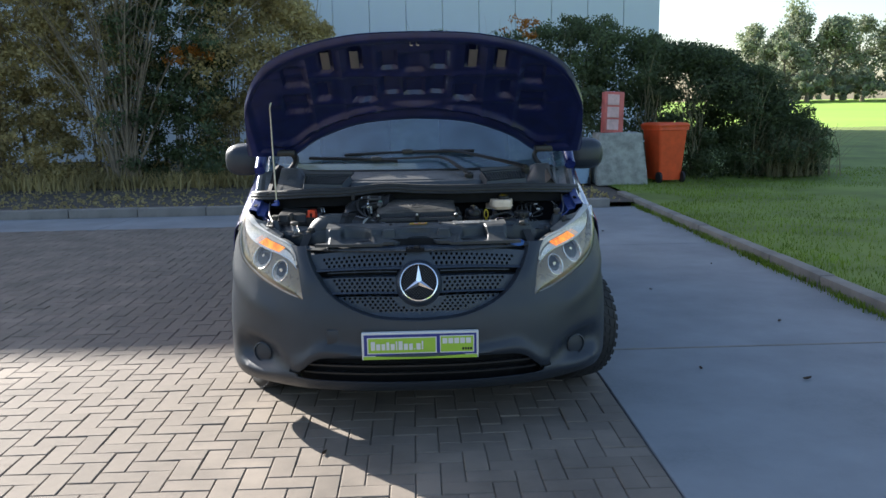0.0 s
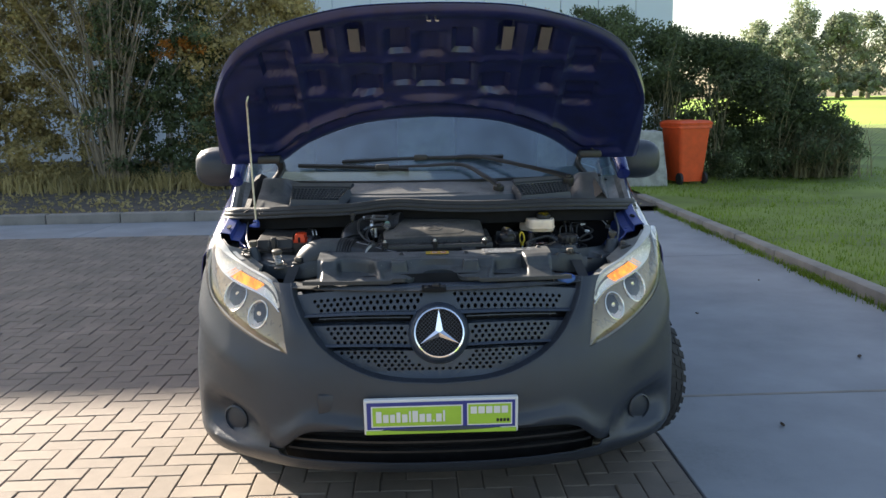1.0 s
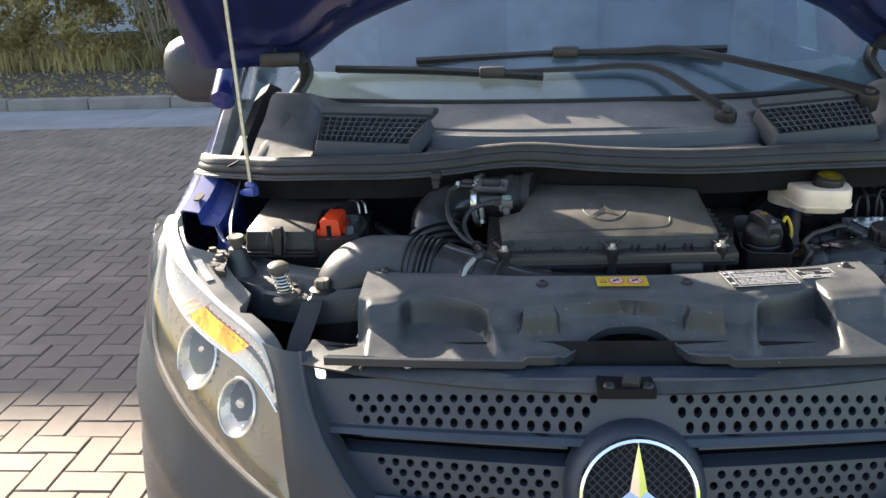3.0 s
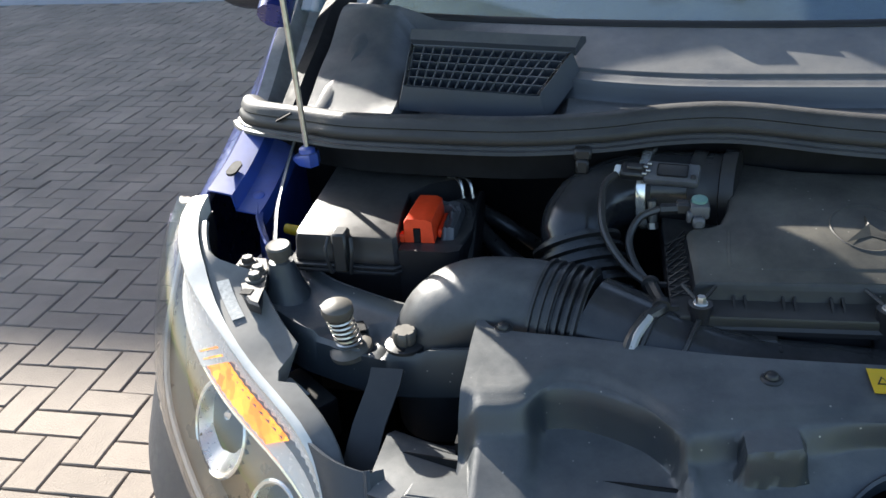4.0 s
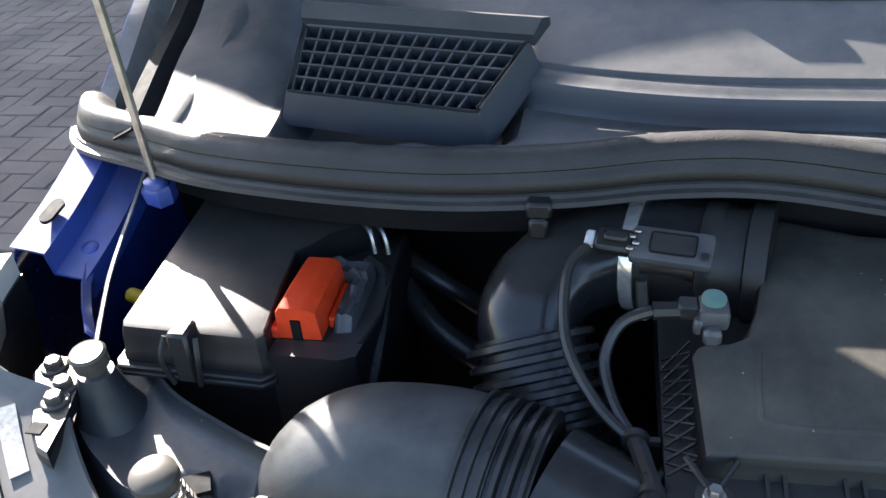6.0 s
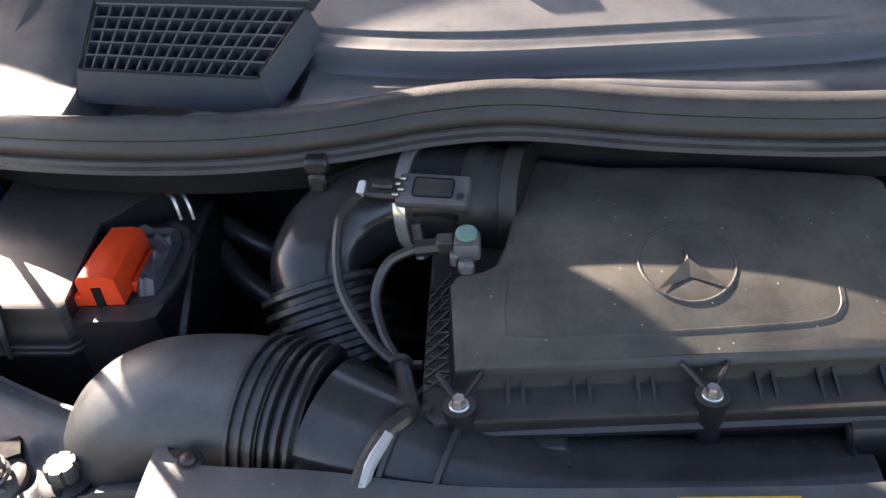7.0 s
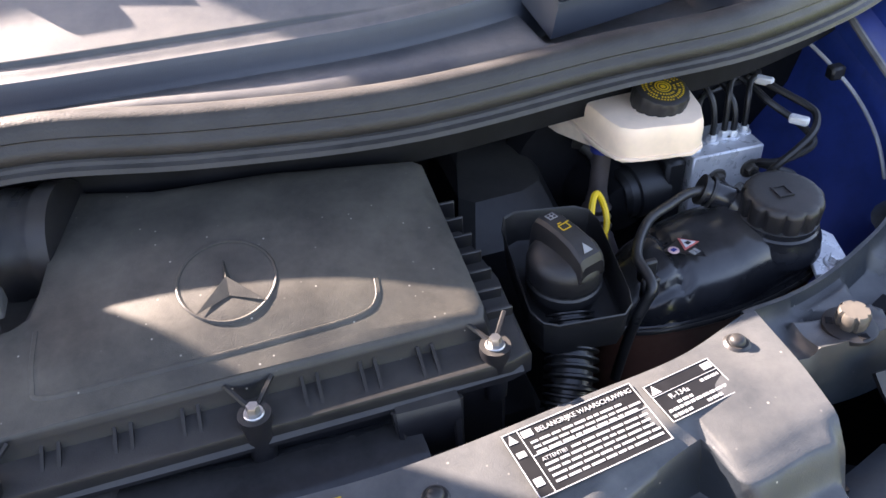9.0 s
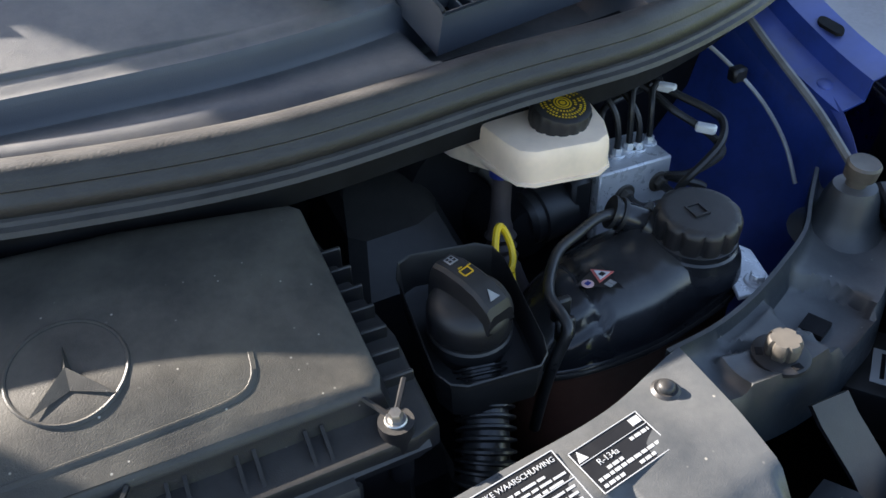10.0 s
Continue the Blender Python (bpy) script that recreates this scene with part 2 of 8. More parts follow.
wall_panel = material("wall_panel", (0.60, 0.66, 0.72), 0.5, var=0.05, scale=0.4)
bin_orange = material("bin_orange", (0.70, 0.085, 0.018), 0.45, var=0.15, scale=6, dust=0.05)
bin_blue = material("bin_blue", (0.30, 0.42, 0.55), 0.5, var=0.12, scale=4)
faded_red = material("faded_red", (0.52, 0.13, 0.11), 0.6, var=0.3, scale=5)
faded_pink = material("faded_pink", (0.62, 0.40, 0.38), 0.6, var=0.25, scale=6)
rough_block = material("rough_block", (0.30, 0.30, 0.27), 0.95, var=0.35, scale=7, fine=50, bump=1.0, bump_scale=40)


# ---- mesh helpers ----
def part(name, bm, mat, parent=None, label="", smooth=38.0):
    me = bpy.data.meshes.new(name)
    bmesh.ops.recalc_face_normals(bm, faces=bm.faces)
    bm.to_mesh(me)
    bm.free()
    me.shade_smooth()
    me.set_sharp_from_angle(angle=radians(smooth))
    me.materials.append(mat)
    ob = new(name, me)
    ob.parent = parent
    return tagged(ob, label)


def empty(name, parent=None, at=(0, 0, 0)):
    ob = new(name)
    ob.parent = parent
    ob.location = at
    ob.empty_display_size = 0.05
    return ob


def spline(pts, n):
    """Catmull-Rom through the points: n steps for each piece."""
    pts = [Vector(p) for p in pts]
    out = []
    for i in range(len(pts) - 1):
        a, b, c, d = pts[max(i - 1, 0)], pts[i], pts[i + 1], pts[min(i + 2, len(pts) - 1)]
        for k in range(n):
            t = k / n
            out.append(0.5 * (2 * b + (c - a) * t + (2 * a - 5 * b + 4 * c - d) * t * t + (3 * b - a - 3 * c + d) * t ** 3))
    return out + [pts[-1]]


def bridge(bm, rings, closed=True, caps=True):
    """Faces between successive rings of points."""
    vs = [[bm.verts.new(p) for p in r] for r in rings]
    n = len(vs[0])
    for a, b in zip(vs, vs[1:]):
        for i in range(n if closed else n - 1):
            j = (i + 1) % n
            bm.faces.new((a[i], a[j], b[j], b[i]))
    if closed and caps:
        bm.faces.new(list(reversed(vs[0])))
        bm.faces.new(vs[-1])
    return vs


def tube(bm, pts, r, n=10, steps=6, flat=1.0, caps=True):
    """A round bar along a smooth path; r: a radius or a function of 0..1."""
    path = spline(pts, steps) if steps else [Vector(p) for p in pts]
    rings, side = [], None
    for i, p in enumerate(path):
        way = (path[min(i + 1, len(path) - 1)] - path[max(i - 1, 0)]).normalized()
        if side is None:
            side = way.orthogonal().normalized()
        side = (side - way * side.dot(way)).normalized()
        up = way.cross(side)
        rad = r(i / (len(path) - 1)) if callable(r) else r
        rings.append([p + rad * (math.cos(a) * side + flat * math.sin(a) * up) for a in (2 * math.pi * k / n for k in range(n))])
    bridge(bm, rings, True, caps)


def lathe(bm, base, axis, profile, n=20):
    """Rings of (radius, height) round an axis from base."""
    axis = Vector(axis).normalized()
    s = axis.orthogonal().normalized()
    u = axis.cross(s)
    base = Vector(base)
    bridge(bm, [[base + axis * h + max(r, 0.0003) * (math.cos(a) * s + math.sin(a) * u) for a in (2 * math.pi * k / n for k in range(n))] for r, h in profile])


def box(bm, x0, x1, y0, y1, z0, z1, bevel=0.0, seg=2, turn=None):
    vs = [bm.verts.new((x, y, z)) for x in (x0, x1) for y in (y0, y1) for z in (z0, z1)]
    faces = [bm.faces.new([vs[i] for i in f]) for f in ((0, 1, 3, 2), (4, 6, 7, 5), (0, 4, 5, 1), (2, 3, 7, 6), (0, 2, 6, 4), (1, 5, 7, 3))]
    if turn:
        bmesh.ops.transform(bm, matrix=turn, verts=vs)
    if bevel:
        edges = {e for f in faces for e in f.edges}
        bmesh.ops.bevel(bm, geom=list(edges), offset=bevel, segments=seg, affect="EDGES", profile=0.5)


def prism(bm, outline, low, high, bevel=0.0, seg=2):
    """An outline of (x, y) between two heights, which may be functions of x, y."""
    def h(f, p):
        return f(*p) if callable(f) else f
    a = [bm.verts.new((*p, h(low, p))) for p in outline]
    b = [bm.verts.new((*p, h(high, p))) for p in outline]
    n = len(a)
    top = bm.faces.new(b)
    bm.faces.new(list(reversed(a)))
    for i in range(n):
        bm.faces.new((a[i], a[(i + 1) % n], b[(i + 1) % n], b[i]))
    if bevel:
        bmesh.ops.bevel(bm, geom=list(top.edges), offset=bevel, segments=seg, affect="EDGES", profile=0.5)


def sheet(bm, rows, thick=0.0):
    """A sheet of points in rows, with a thickness below or behind it."""
    vs = [[bm.verts.new(p) for p in r] for r in rows]
    fs = []
    for a, b in zip(vs, vs[1:]):
        for i in range(len(a) - 1):
            fs.append(bm.faces.new((a[i], a[i + 1], b[i + 1], b[i])))
    if thick:
        bmesh.ops.recalc_face_normals(bm, faces=fs)
        bmesh.ops.solidify(bm, geom=fs, thickness=thick)


def smoothstep(a, b, x):
    t = min(1.0, max(0.0, (x - a) / (b - a)))
    return t * t * (3 - 2 * t)


def curve(xs, ys):
    """A smooth function through given knots."""
    pts = spline([(x, y, 0) for x, y in zip(xs, ys)], 12)
    px, py = [p.x for p in pts], [p.y for p in pts]
    return lambda x: float(np.interp(x, px, py))


def quads_mesh(name, verts, quads, mat, parent=None):
    """A mesh from arrays of corners and quads."""
    me = bpy.data.meshes.new(name)
    verts, quads = np.asarray(verts, dtype=np.float32), np.asarray(quads, dtype=np.int32)
    me.vertices.add(len(verts))
    me.vertices.foreach_set("co", verts.ravel())
    me.loops.add(quads.size)
    me.loops.foreach_set("vertex_index", quads.ravel())
    me.polygons.add(len(quads))
    me.polygons.foreach_set("loop_start", np.arange(0, quads.size, 4, dtype=np.int32))
    me.update(calc_edges=True)
    me.materials.append(mat)
    ob = new(name, me)
    ob.parent = parent
    return ob


# ---- ground ----
rng = np.random.default_rng(7)
SEAM_X, SLAB_Y, KERB_BACK, KERB_X = 1.12, 11.45, 12.75, 3.42


def flat_piece(name, x0, x1, y0, y1, z0, z1, mat, bevel=0.004, parent=None):
    bm = bmesh.new()
    box(bm, x0, x1, y0, y1, z0, z1, bevel, 1)
    return part(name, bm, mat, parent)


def land(name, xs, ys, height, mat):
    bm = bmesh.new()
    sheet(bm, [[(x, y, height(x, y)) for x in xs] for y in ys])
    return tagged(part(name, bm, mat), kind="structure")


land_x = [-2500, -900, -300, -100, -40, -15, 0, 15, 40, 100, 300, 900, 2500]
land_y = [-2500, -900, -300, -100, -30, 0, 15, 40, 60, 80, 120, 300, 900, 2500]
ground = tagged(land("ground", land_x, land_y, lambda x, y: -0.12 + (1.6 * smoothstep(45, 130, y) if y > 0 else 0), field_mat),
                "wide flat green meadow beyond the yard", "meadow")
yard_bed = tagged(flat_piece("pavement", -14, SEAM_X - 0.006, -1.2, SLAB_Y, -0.1, -0.006, joint_mat, 0), "yard of brown herringbone clinker pavers", "paving", kind="structure")
tagged(flat_piece("pavement", -45, SEAM_X - 0.006, -45, -1.205, -0.1, -0.004, paver_mat, 0), "yard of brown clinker pavers running on behind", "paving", kind="structure")
tagged(flat_piece("pavement", -45, -14.005, -1.2, SLAB_Y, -0.1, -0.004, paver_mat, 0), "yard of brown clinker pavers running on beside", "paving", kind="structure")

# raised lawn beyond the kerb
lawn_x = [KERB_X + 0.12] + [KERB_X + 0.12 + 0.5 * k for k in range(1, 30)] + [26, 40]
lawn_y = [-6 + 0.6 * k for k in range(45)] + [24, 34, 44]
lawn = tagged(land("lawn", lawn_x, lawn_y, lambda x, y: 0.085 + 0.05 * noise.noise((x * 0.6, y * 0.6, 0)) * smoothstep(KERB_X + 0.12, KERB_X + 0.8, x) + 0.02 * noise.noise((x * 3, y * 3, 4)),
                   grass_ground), "uneven mown lawn with bare patches beside the kerb", "lawn")
verge = tagged(land("verge", [-40, -20, -10, -6, -3, 0, 2, KERB_X + 0.12], [KERB_BACK + 0.1, 14, 15, 16.5, 18, 24], lambda x, y: 0.06 + 0.12 * smoothstep(15.5, 18, y), soil),
               "dark leaf-littered soil strip under the hedge", "soil")

# concrete slabs
slab_lane = tagged(empty("concrete_lane"), "pale grey concrete slab lane with open joints", "concrete lane", kind="structure")
for y0, y1 in ((-45.0, -6.01), (-6.0, 0.3), (0.312, 5.39), (5.402, 9.33), (9.342, 12.74)):
    flat_piece("slab", SEAM_X, KERB_X, y0, y1, -0.15, 0.0, concrete, 0.006, slab_lane)
flat_piece("joint_strip", SEAM_X + 0.01, KERB_X - 0.01, 5.385, 5.407, -0.02, 0.003, kerb_mat, 0, slab_lane)
slab_band = tagged(empty("concrete_band"), "strip of pale concrete slabs along the hedge side", "concrete strip", kind="structure")
xb = -16.0
while xb < SEAM_X - 0.05:
    x1 = min(xb + 1.98, SEAM_X - 0.012)
    bm = bmesh.new()
    prism(bm, [(xb, SLAB_Y + 0.005), (x1 - 0.012, SLAB_Y + 0.005), (x1 - 0.012 + 0.12, KERB_BACK - 0.05), (xb + 0.12, KERB_BACK - 0.05)], -0.12, 0.002, 0.005, 1)
    part("slab", bm, concrete, slab_band)
    xb += 1.98
tagged(flat_piece("road", -30, KERB_X, KERB_BACK - 0.06, KERB_BACK + 0.12, -0.12, -0.004, soil, 0), kind="structure")


def kerb_run(name, p0, p1, height, width, length, label):
    run = tagged(empty(name), label, "kerb", kind="structure")
    p0, p1 = Vector(p0), Vector(p1)
    way = (p1 - p0).normalized()
    count = int((p1 - p0).length / length)
    bm = bmesh.new()
    box(bm, 0.004, length - 0.004, -width / 2, width / 2, -0.12, height, 0.018, 2)
    first = part("kerbstone", bm, kerb_mat, run)
    turn = math.atan2(way.y, way.x)
    for k in range(count):
        ob = first if k == 0 else new("kerbstone", first.data)
        ob.parent = run
        at = p0 + way * length * k
        ob.matrix_basis = pose(at.x, at.y, rng.uniform(-0.006, 0.006), rng.uniform(-0.6, 0.6), rng.uniform(-0.3, 0.3), math.degrees(turn) + rng.uniform(-0.3, 0.3))
    return run


kerb_run("kerb_right", (KERB_X + 0.06, -4, 0), (KERB_X + 0.06, 14.6, 0), 0.105, 0.14, 1.0, "weathered concrete kerbstones edging the lawn")
kerb_run("kerb_back", (-24, KERB_BACK + 0.04, 0), (KERB_X - 0.1, KERB_BACK + 0.04, 0), 0.13, 0.18, 1.0, "brownish concrete kerbstones in front of the hedge")


def blades(name, spots, mat, height, width, lean, parent=None, ground_z=0.08):
    """Thin upright blades at spots (x, y)."""
    n = len(spots)
    ang, tilt = rng.uniform(0, 2 * math.pi, n), rng.uniform(0, lean, n)
    h = height * rng.uniform(0.5, 1.2, n)
    dx, dy = np.cos(ang), np.sin(ang)
    base = np.column_stack([spots, np.full(n, ground_z)]) if np.isscalar(ground_z) else np.column_stack([spots, ground_z])
    tip = base + np.column_stack([dx * tilt * h, dy * tilt * h, h])
    mid = base + np.column_stack([dx * tilt * h * 0.3, dy * tilt * h * 0.3, h * 0.55])
    sx = np.column_stack([-dy * width / 2, dx * width / 2, np.zeros(n)])
    v = np.stack([base - sx, base + sx, mid + sx * 0.8, mid - sx * 0.8, tip + sx * 0.1, tip - sx * 0.1], 1).reshape(-1, 3)
    k = np.arange(n)[:, None] * 6
    q = np.stack([k + [0, 1, 2, 3], k + [3, 2, 4, 5]], 1).reshape(-1, 4)
    return quads_mesh(name, v, q, mat, parent)


def lawn_z(x, y):
    return 0.085 + 0.05 * noise.noise((x * 0.6, y * 0.6, 0)) * smoothstep(KERB_X + 0.12, KERB_X + 0.8, x) - 0.01


spots = np.column_stack([KERB_X + 0.13 + 13 * rng.random(42000) ** 1.5, 3 + 15 * rng.random(42000)])
keep = np.array([noise.noise((a * 0.5, b * 0.5, 9)) > -0.28 for a, b in spots])
spots = spots[keep]
tagged(blades("grass", spots, grass_blade, 0.055, 0.009, 0.8, ground_z=np.array([lawn_z(a, b) for a, b in spots])), "short green grass of the lawn", "grass", kind="stuff")
weed_spots = np.concatenate([np.column_stack([KERB_X - 0.03 + rng.normal(0, 0.035, 1500), rng.choice([4.6, 6.3, 7.9, 8.2, 9.6, 10.9, 12.2], 1500) + rng.normal(0, 0.26, 1500)]),
                             np.column_stack([KERB_X - 0.02 + rng.normal(0, 0.02, 1500), rng.uniform(3, 14, 1500)])])
tagged(blades("weeds", weed_spots, grass_blade, 0.06, 0.008, 1.2, ground_z=0.0), "tufts of weeds in the kerb joint", "weeds", kind="stuff")


dead_leaf = material("dead_leaf", (0.055, 0.035, 0.02), 0.8, var=0.3, scale=30)
for k, (x, y) in enumerate(((1.72, 4.95), (2.24, 4.72), (2.02, 7.05), (2.62, 5.95), (1.55, 6.9), (2.9, 8.1), (1.9, 9.4), (2.35, 10.3), (-0.35, 3.9), (2.75, 4.5))):
    bm = bmesh.new()
    w = 0.010 + 0.004 * math.sin(k * 2.3)
    sheet(bm, [[(a * w * (1 - (b / 1.15) ** 2), b * 2.2 * w, 0.004 + 0.008 * a * a + 0.004 * b * b) for a in (-1, -0.4, 0.4, 1)] for b in (-1, -0.5, 0, 0.5, 1)], 0.001)
    leaf = tagged(part("fallen_leaf", bm, dead_leaf), "curled dark brown fallen leaf on the paving", "leaf", "fallen leaves")
    leaf.location, leaf.rotation_euler = (x, y, 0.002), (0, 0, k * 1.9)


# ---- hedge, reeds and trees ----
def leaf_cloud(name, centres, radii, count, size, mat, parent=None):
    """Leaves scattered in the shells of many small clumps."""
    centres, radii = np.asarray(centres), np.asarray(radii)
    pick = rng.integers(0, len(centres), count)
    d = rng.normal(size=(count, 3))
    d /= np.linalg.norm(d, axis=1)[:, None]
    p = centres[pick] + d * radii[pick] * (rng.random((count, 1)) ** 0.4)
    a = rng.normal(size=(count, 3))
    a /= np.linalg.norm(a, axis=1)[:, None]
    b = np.cross(a, d)
    b /= np.linalg.norm(b, axis=1)[:, None] + 1e-6
    s = size * rng.uniform(0.6, 1.4, (count, 1))
    a, b = a * s, b * s * 0.5
    v = np.stack([p - a, p - b, p + a, p + b], 1).reshape(-1, 3)
    return quads_mesh(name, v, np.arange(count * 4).reshape(-1, 4), mat, parent)


def twigs(name, roots, spread, height, count, mat, parent, radius=0.012):
    bm = bmesh.new()
    for x, y, z in roots:
        for _ in range(count):
            a, l = rng.uniform(0, 2 * math.pi), height * rng.uniform(0.6, 1.1)
            dx, dy = math.cos(a) * spread * rng.uniform(0.2, 1), math.sin(a) * spread * rng.uniform(0.2, 1)
            rr = radius * rng.uniform(0.5, 1.2)
            tube(bm, [(x, y, z), (x + dx * 0.3, y + dy * 0.3, z + l * 0.4), (x + dx, y + dy, z + l)], lambda t, rr=rr: rr * (1.1 - t), 4, 3)
    return part(name, bm, mat, parent)


def bush(label, x0, x1, y, depth, top, leaf, count, size, n_clump, twig_h=0.0, name="bush"):
    """A shrub of clumps between x0 and x1; top(x) is its height."""
    thing = tagged(empty(name, at=((x0 + x1) / 2, y, 0.05)), label, "shrub", group="hedge along the yard")
    cx = (x0 + x1) / 2
    cs, rs = [], []
    for _ in range(n_clump):
        x = rng.uniform(x0, x1)
        h = max(0.4, top(x))
        r = rng.uniform(0.14, 0.36)
        z = max(0.1, (h - r) * (1 - rng.random() ** 1.7))
        bulge = math.sin(math.pi * min(1, max(0.02, (z / h) * 0.75 + 0.25)))
        cs.append((x - cx, -depth * 0.5 * bulge * rng.uniform(0.2, 1.0) + depth * 0.25 * rng.normal(), z))
        rs.append((r * 1.2, r, r * 0.8))
    leaf_cloud("foliage", cs, rs, count, size, leaf, thing)
    roots = [(rng.uniform(x0, x1) - cx, rng.normal(0, depth * 0.15), 0) for _ in range(max(2, int((x1 - x0) * 1.2)))]
    twigs("branchwork", roots, 0.9, twig_h or (top(cx) * 0.95), 7, bark, thing, 0.016)
    return thing


HEDGE_Y = 17.6
top_left = curve([-14, -9, -7, -5.5, -4, -2.6, -1.5], [5.6, 5.9, 5.2, 5.4, 5.0, 4.2, 3.0])
top_mid = curve([-2.5, -1, 0.5, 1.5, 2.5, 4.2], [2.3, 2.6, 3.0, 2.9, 3.2, 3.3])
top_right = curve([2.6, 3.6, 4.6, 5.6, 6.3, 7.0, 7.5, 8.2], [3.35, 3.3, 2.95, 2.75, 2.6, 2.1, 1.55, 0.5])
for k, (x0, x1) in enumerate(((-13.5, -10.2), (-11, -8.2), (-8.8, -6.6), (-7.2, -5.0), (-5.6, -3.6), (-4.2, -1.6))):
    bush("tall olive-brown autumn shrub with bare twigs", x0, x1, HEDGE_Y + 0.3 * (k % 2), 1.7, top_left, leaf_olive_veiled if k != 4 else leaf_green, 44000, 0.040, 330, 5.4)
bush("low dark green bramble shrub behind the van", -2.4, 1.2, HEDGE_Y, 1.4, top_mid, leaf_green, 15000, 0.036, 130)
bush("low dark green bramble shrub behind the van", 0.6, 4.0, HEDGE_Y, 1.4, top_mid, leaf_green, 18000, 0.036, 150)
for x0, x1 in ((3.2, 5.2), (4.6, 6.4), (5.8, 7.2), (6.8, 8.0)):
    bush("dense dark green bramble and reed shrub", x0, x1, HEDGE_Y - 0.2, 1.8, top_right, leaf_green, 23000, 0.036, 170)
orange_cs = [(rng.normal(-4.15, 0.28), HEDGE_Y - 1.1 + rng.normal(0, 0.15), 2.55 + rng.normal(0, 0.12)) for _ in range(14)]
tagged(leaf_cloud("orange_berries", orange_cs, [(0.12, 0.1, 0.1)] * 14, 420, 0.035, leaf_orange), "cluster of orange berries and leaves in the hedge", "berries", kind="stuff")
orange_cs2 = [(rng.normal(2.1, 0.2), HEDGE_Y - 0.9, 2.95 + rng.normal(0, 0.12)) for _ in range(10)]
tagged(leaf_cloud("orange_berries", orange_cs2, [(0.12, 0.1, 0.1)] * 10, 260, 0.035, leaf_orange), "cluster of orange berries and leaves in the hedge", "berries", kind="stuff")

# a many-stemmed bare shrub rising out of the hedge
stems = tagged(empty("bare_shrub", at=(-5.4, HEDGE_Y - 0.9, 0.05)), "leafless many-stemmed shrub fanning upwards", "shrub")
for k in range(34):
    bm = bmesh.new()
    a = rng.uniform(-0.75, 0.75)
    l = rng.uniform(3.6, 5.6)
    x, z = math.sin(a) * l, math.cos(a) * l
    y = rng.normal(0, 0.35)
    rr = rng.uniform(0.014, 0.034)
    tube(bm, [(rng.normal(0, 0.12), 0, 0), (x * 0.25, y * 0.3, z * 0.42), (x * 0.6, y * 0.7, z * 0.75), (x, y, z)], lambda t, rr=rr: rr * (1.08 - t), 5, 4)
    for _ in range(5):
        f = rng.uniform(0.45, 0.9)
        s = Vector((x * f * f * 1.02, y * f, z * f * 1.03))
        tube(bm, [s, s + Vector((rng.normal(0, 0.3), rng.normal(0, 0.2), rng.uniform(0.3, 0.7)))], lambda t: 0.008 * (1.1 - t), 4, 1)
    part("stem", bm, bark, stems)

reed_spots = np.concatenate([np.column_stack([rng.normal(c, 0.22, 150), HEDGE_Y - 1.25 + rng.normal(0, 0.2, 150)]) for c in (7.3, 7.7, 7.0)])
tagged(blades("reeds", reed_spots, reed_mat, 0.85, 0.02, 1.5, ground_z=0.1), "pale dry reed blades along the hedge foot", "reeds", kind="stuff")
tall_spots = np.column_stack([rng.choice([4.55, 5.45, 6.6], 130) + rng.normal(0, 0.12, 130), HEDGE_Y - 1.2 + rng.normal(0, 0.2, 130)])
tagged(blades("reeds", tall_spots, reed_mat, 0.8, 0.02, 1.1, ground_z=rng.uniform(0.5, 1.6, 130)), "pale dry reed blades among the brambles", "reeds", kind="stuff")
foot_spots = np.column_stack([rng.uniform(-13, 3.2, 5000), 16.6 + rng.normal(0, 0.35, 5000)])
tagged(blades("hedge_herbs", foot_spots, leaf_olive_veiled, 0.32, 0.03, 1.1, ground_z=0.08), "low weeds along the foot of the hedge", "weeds", kind="stuff")
litter = np.column_stack([rng.uniform(-13, 3.2, 2600), rng.uniform(12.95, 16.4, 2600), rng.uniform(0.065, 0.085, 2600)])
tagged(leaf_cloud("leaf_litter", litter, np.full((2600, 3), 0.03), 5200, 0.035, leaf_olive_veiled), "fallen leaves on the soil strip", "leaves", kind="stuff")

# ---- warehouse behind the hedge ----
BX, BY, BH = 6.95, 24.0, 12.0
hall = tagged(empty("warehouse", at=(0, BY, 0)), "pale blue-grey metal-clad warehouse wall behind the hedge", "building")
bm = bmesh.new()
box(bm, -60, BX, 0.06, 30, -0.1, BH)
part("wall", bm, wall_panel, hall)
first = None
x = BX - 1.0
while x > -18:
    if first is None:
        bm = bmesh.new()
        box(bm, 0.006, 0.994, 0.0, 0.057, 0.15, BH, 0.008, 1)
        first = part("panel", bm, wall_panel, hall)
        ob = first
    else:
        ob = new("panel", first.data)
        ob.parent = hall
    ob.location = (x, 0, 0)
    x -= 1.0
bm = bmesh.new()
box(bm, -60, BX + 0.05, -0.06, 30, BH + 0.003, BH + 0.25)
part("roof_edge", bm, lamp_grey, hall)


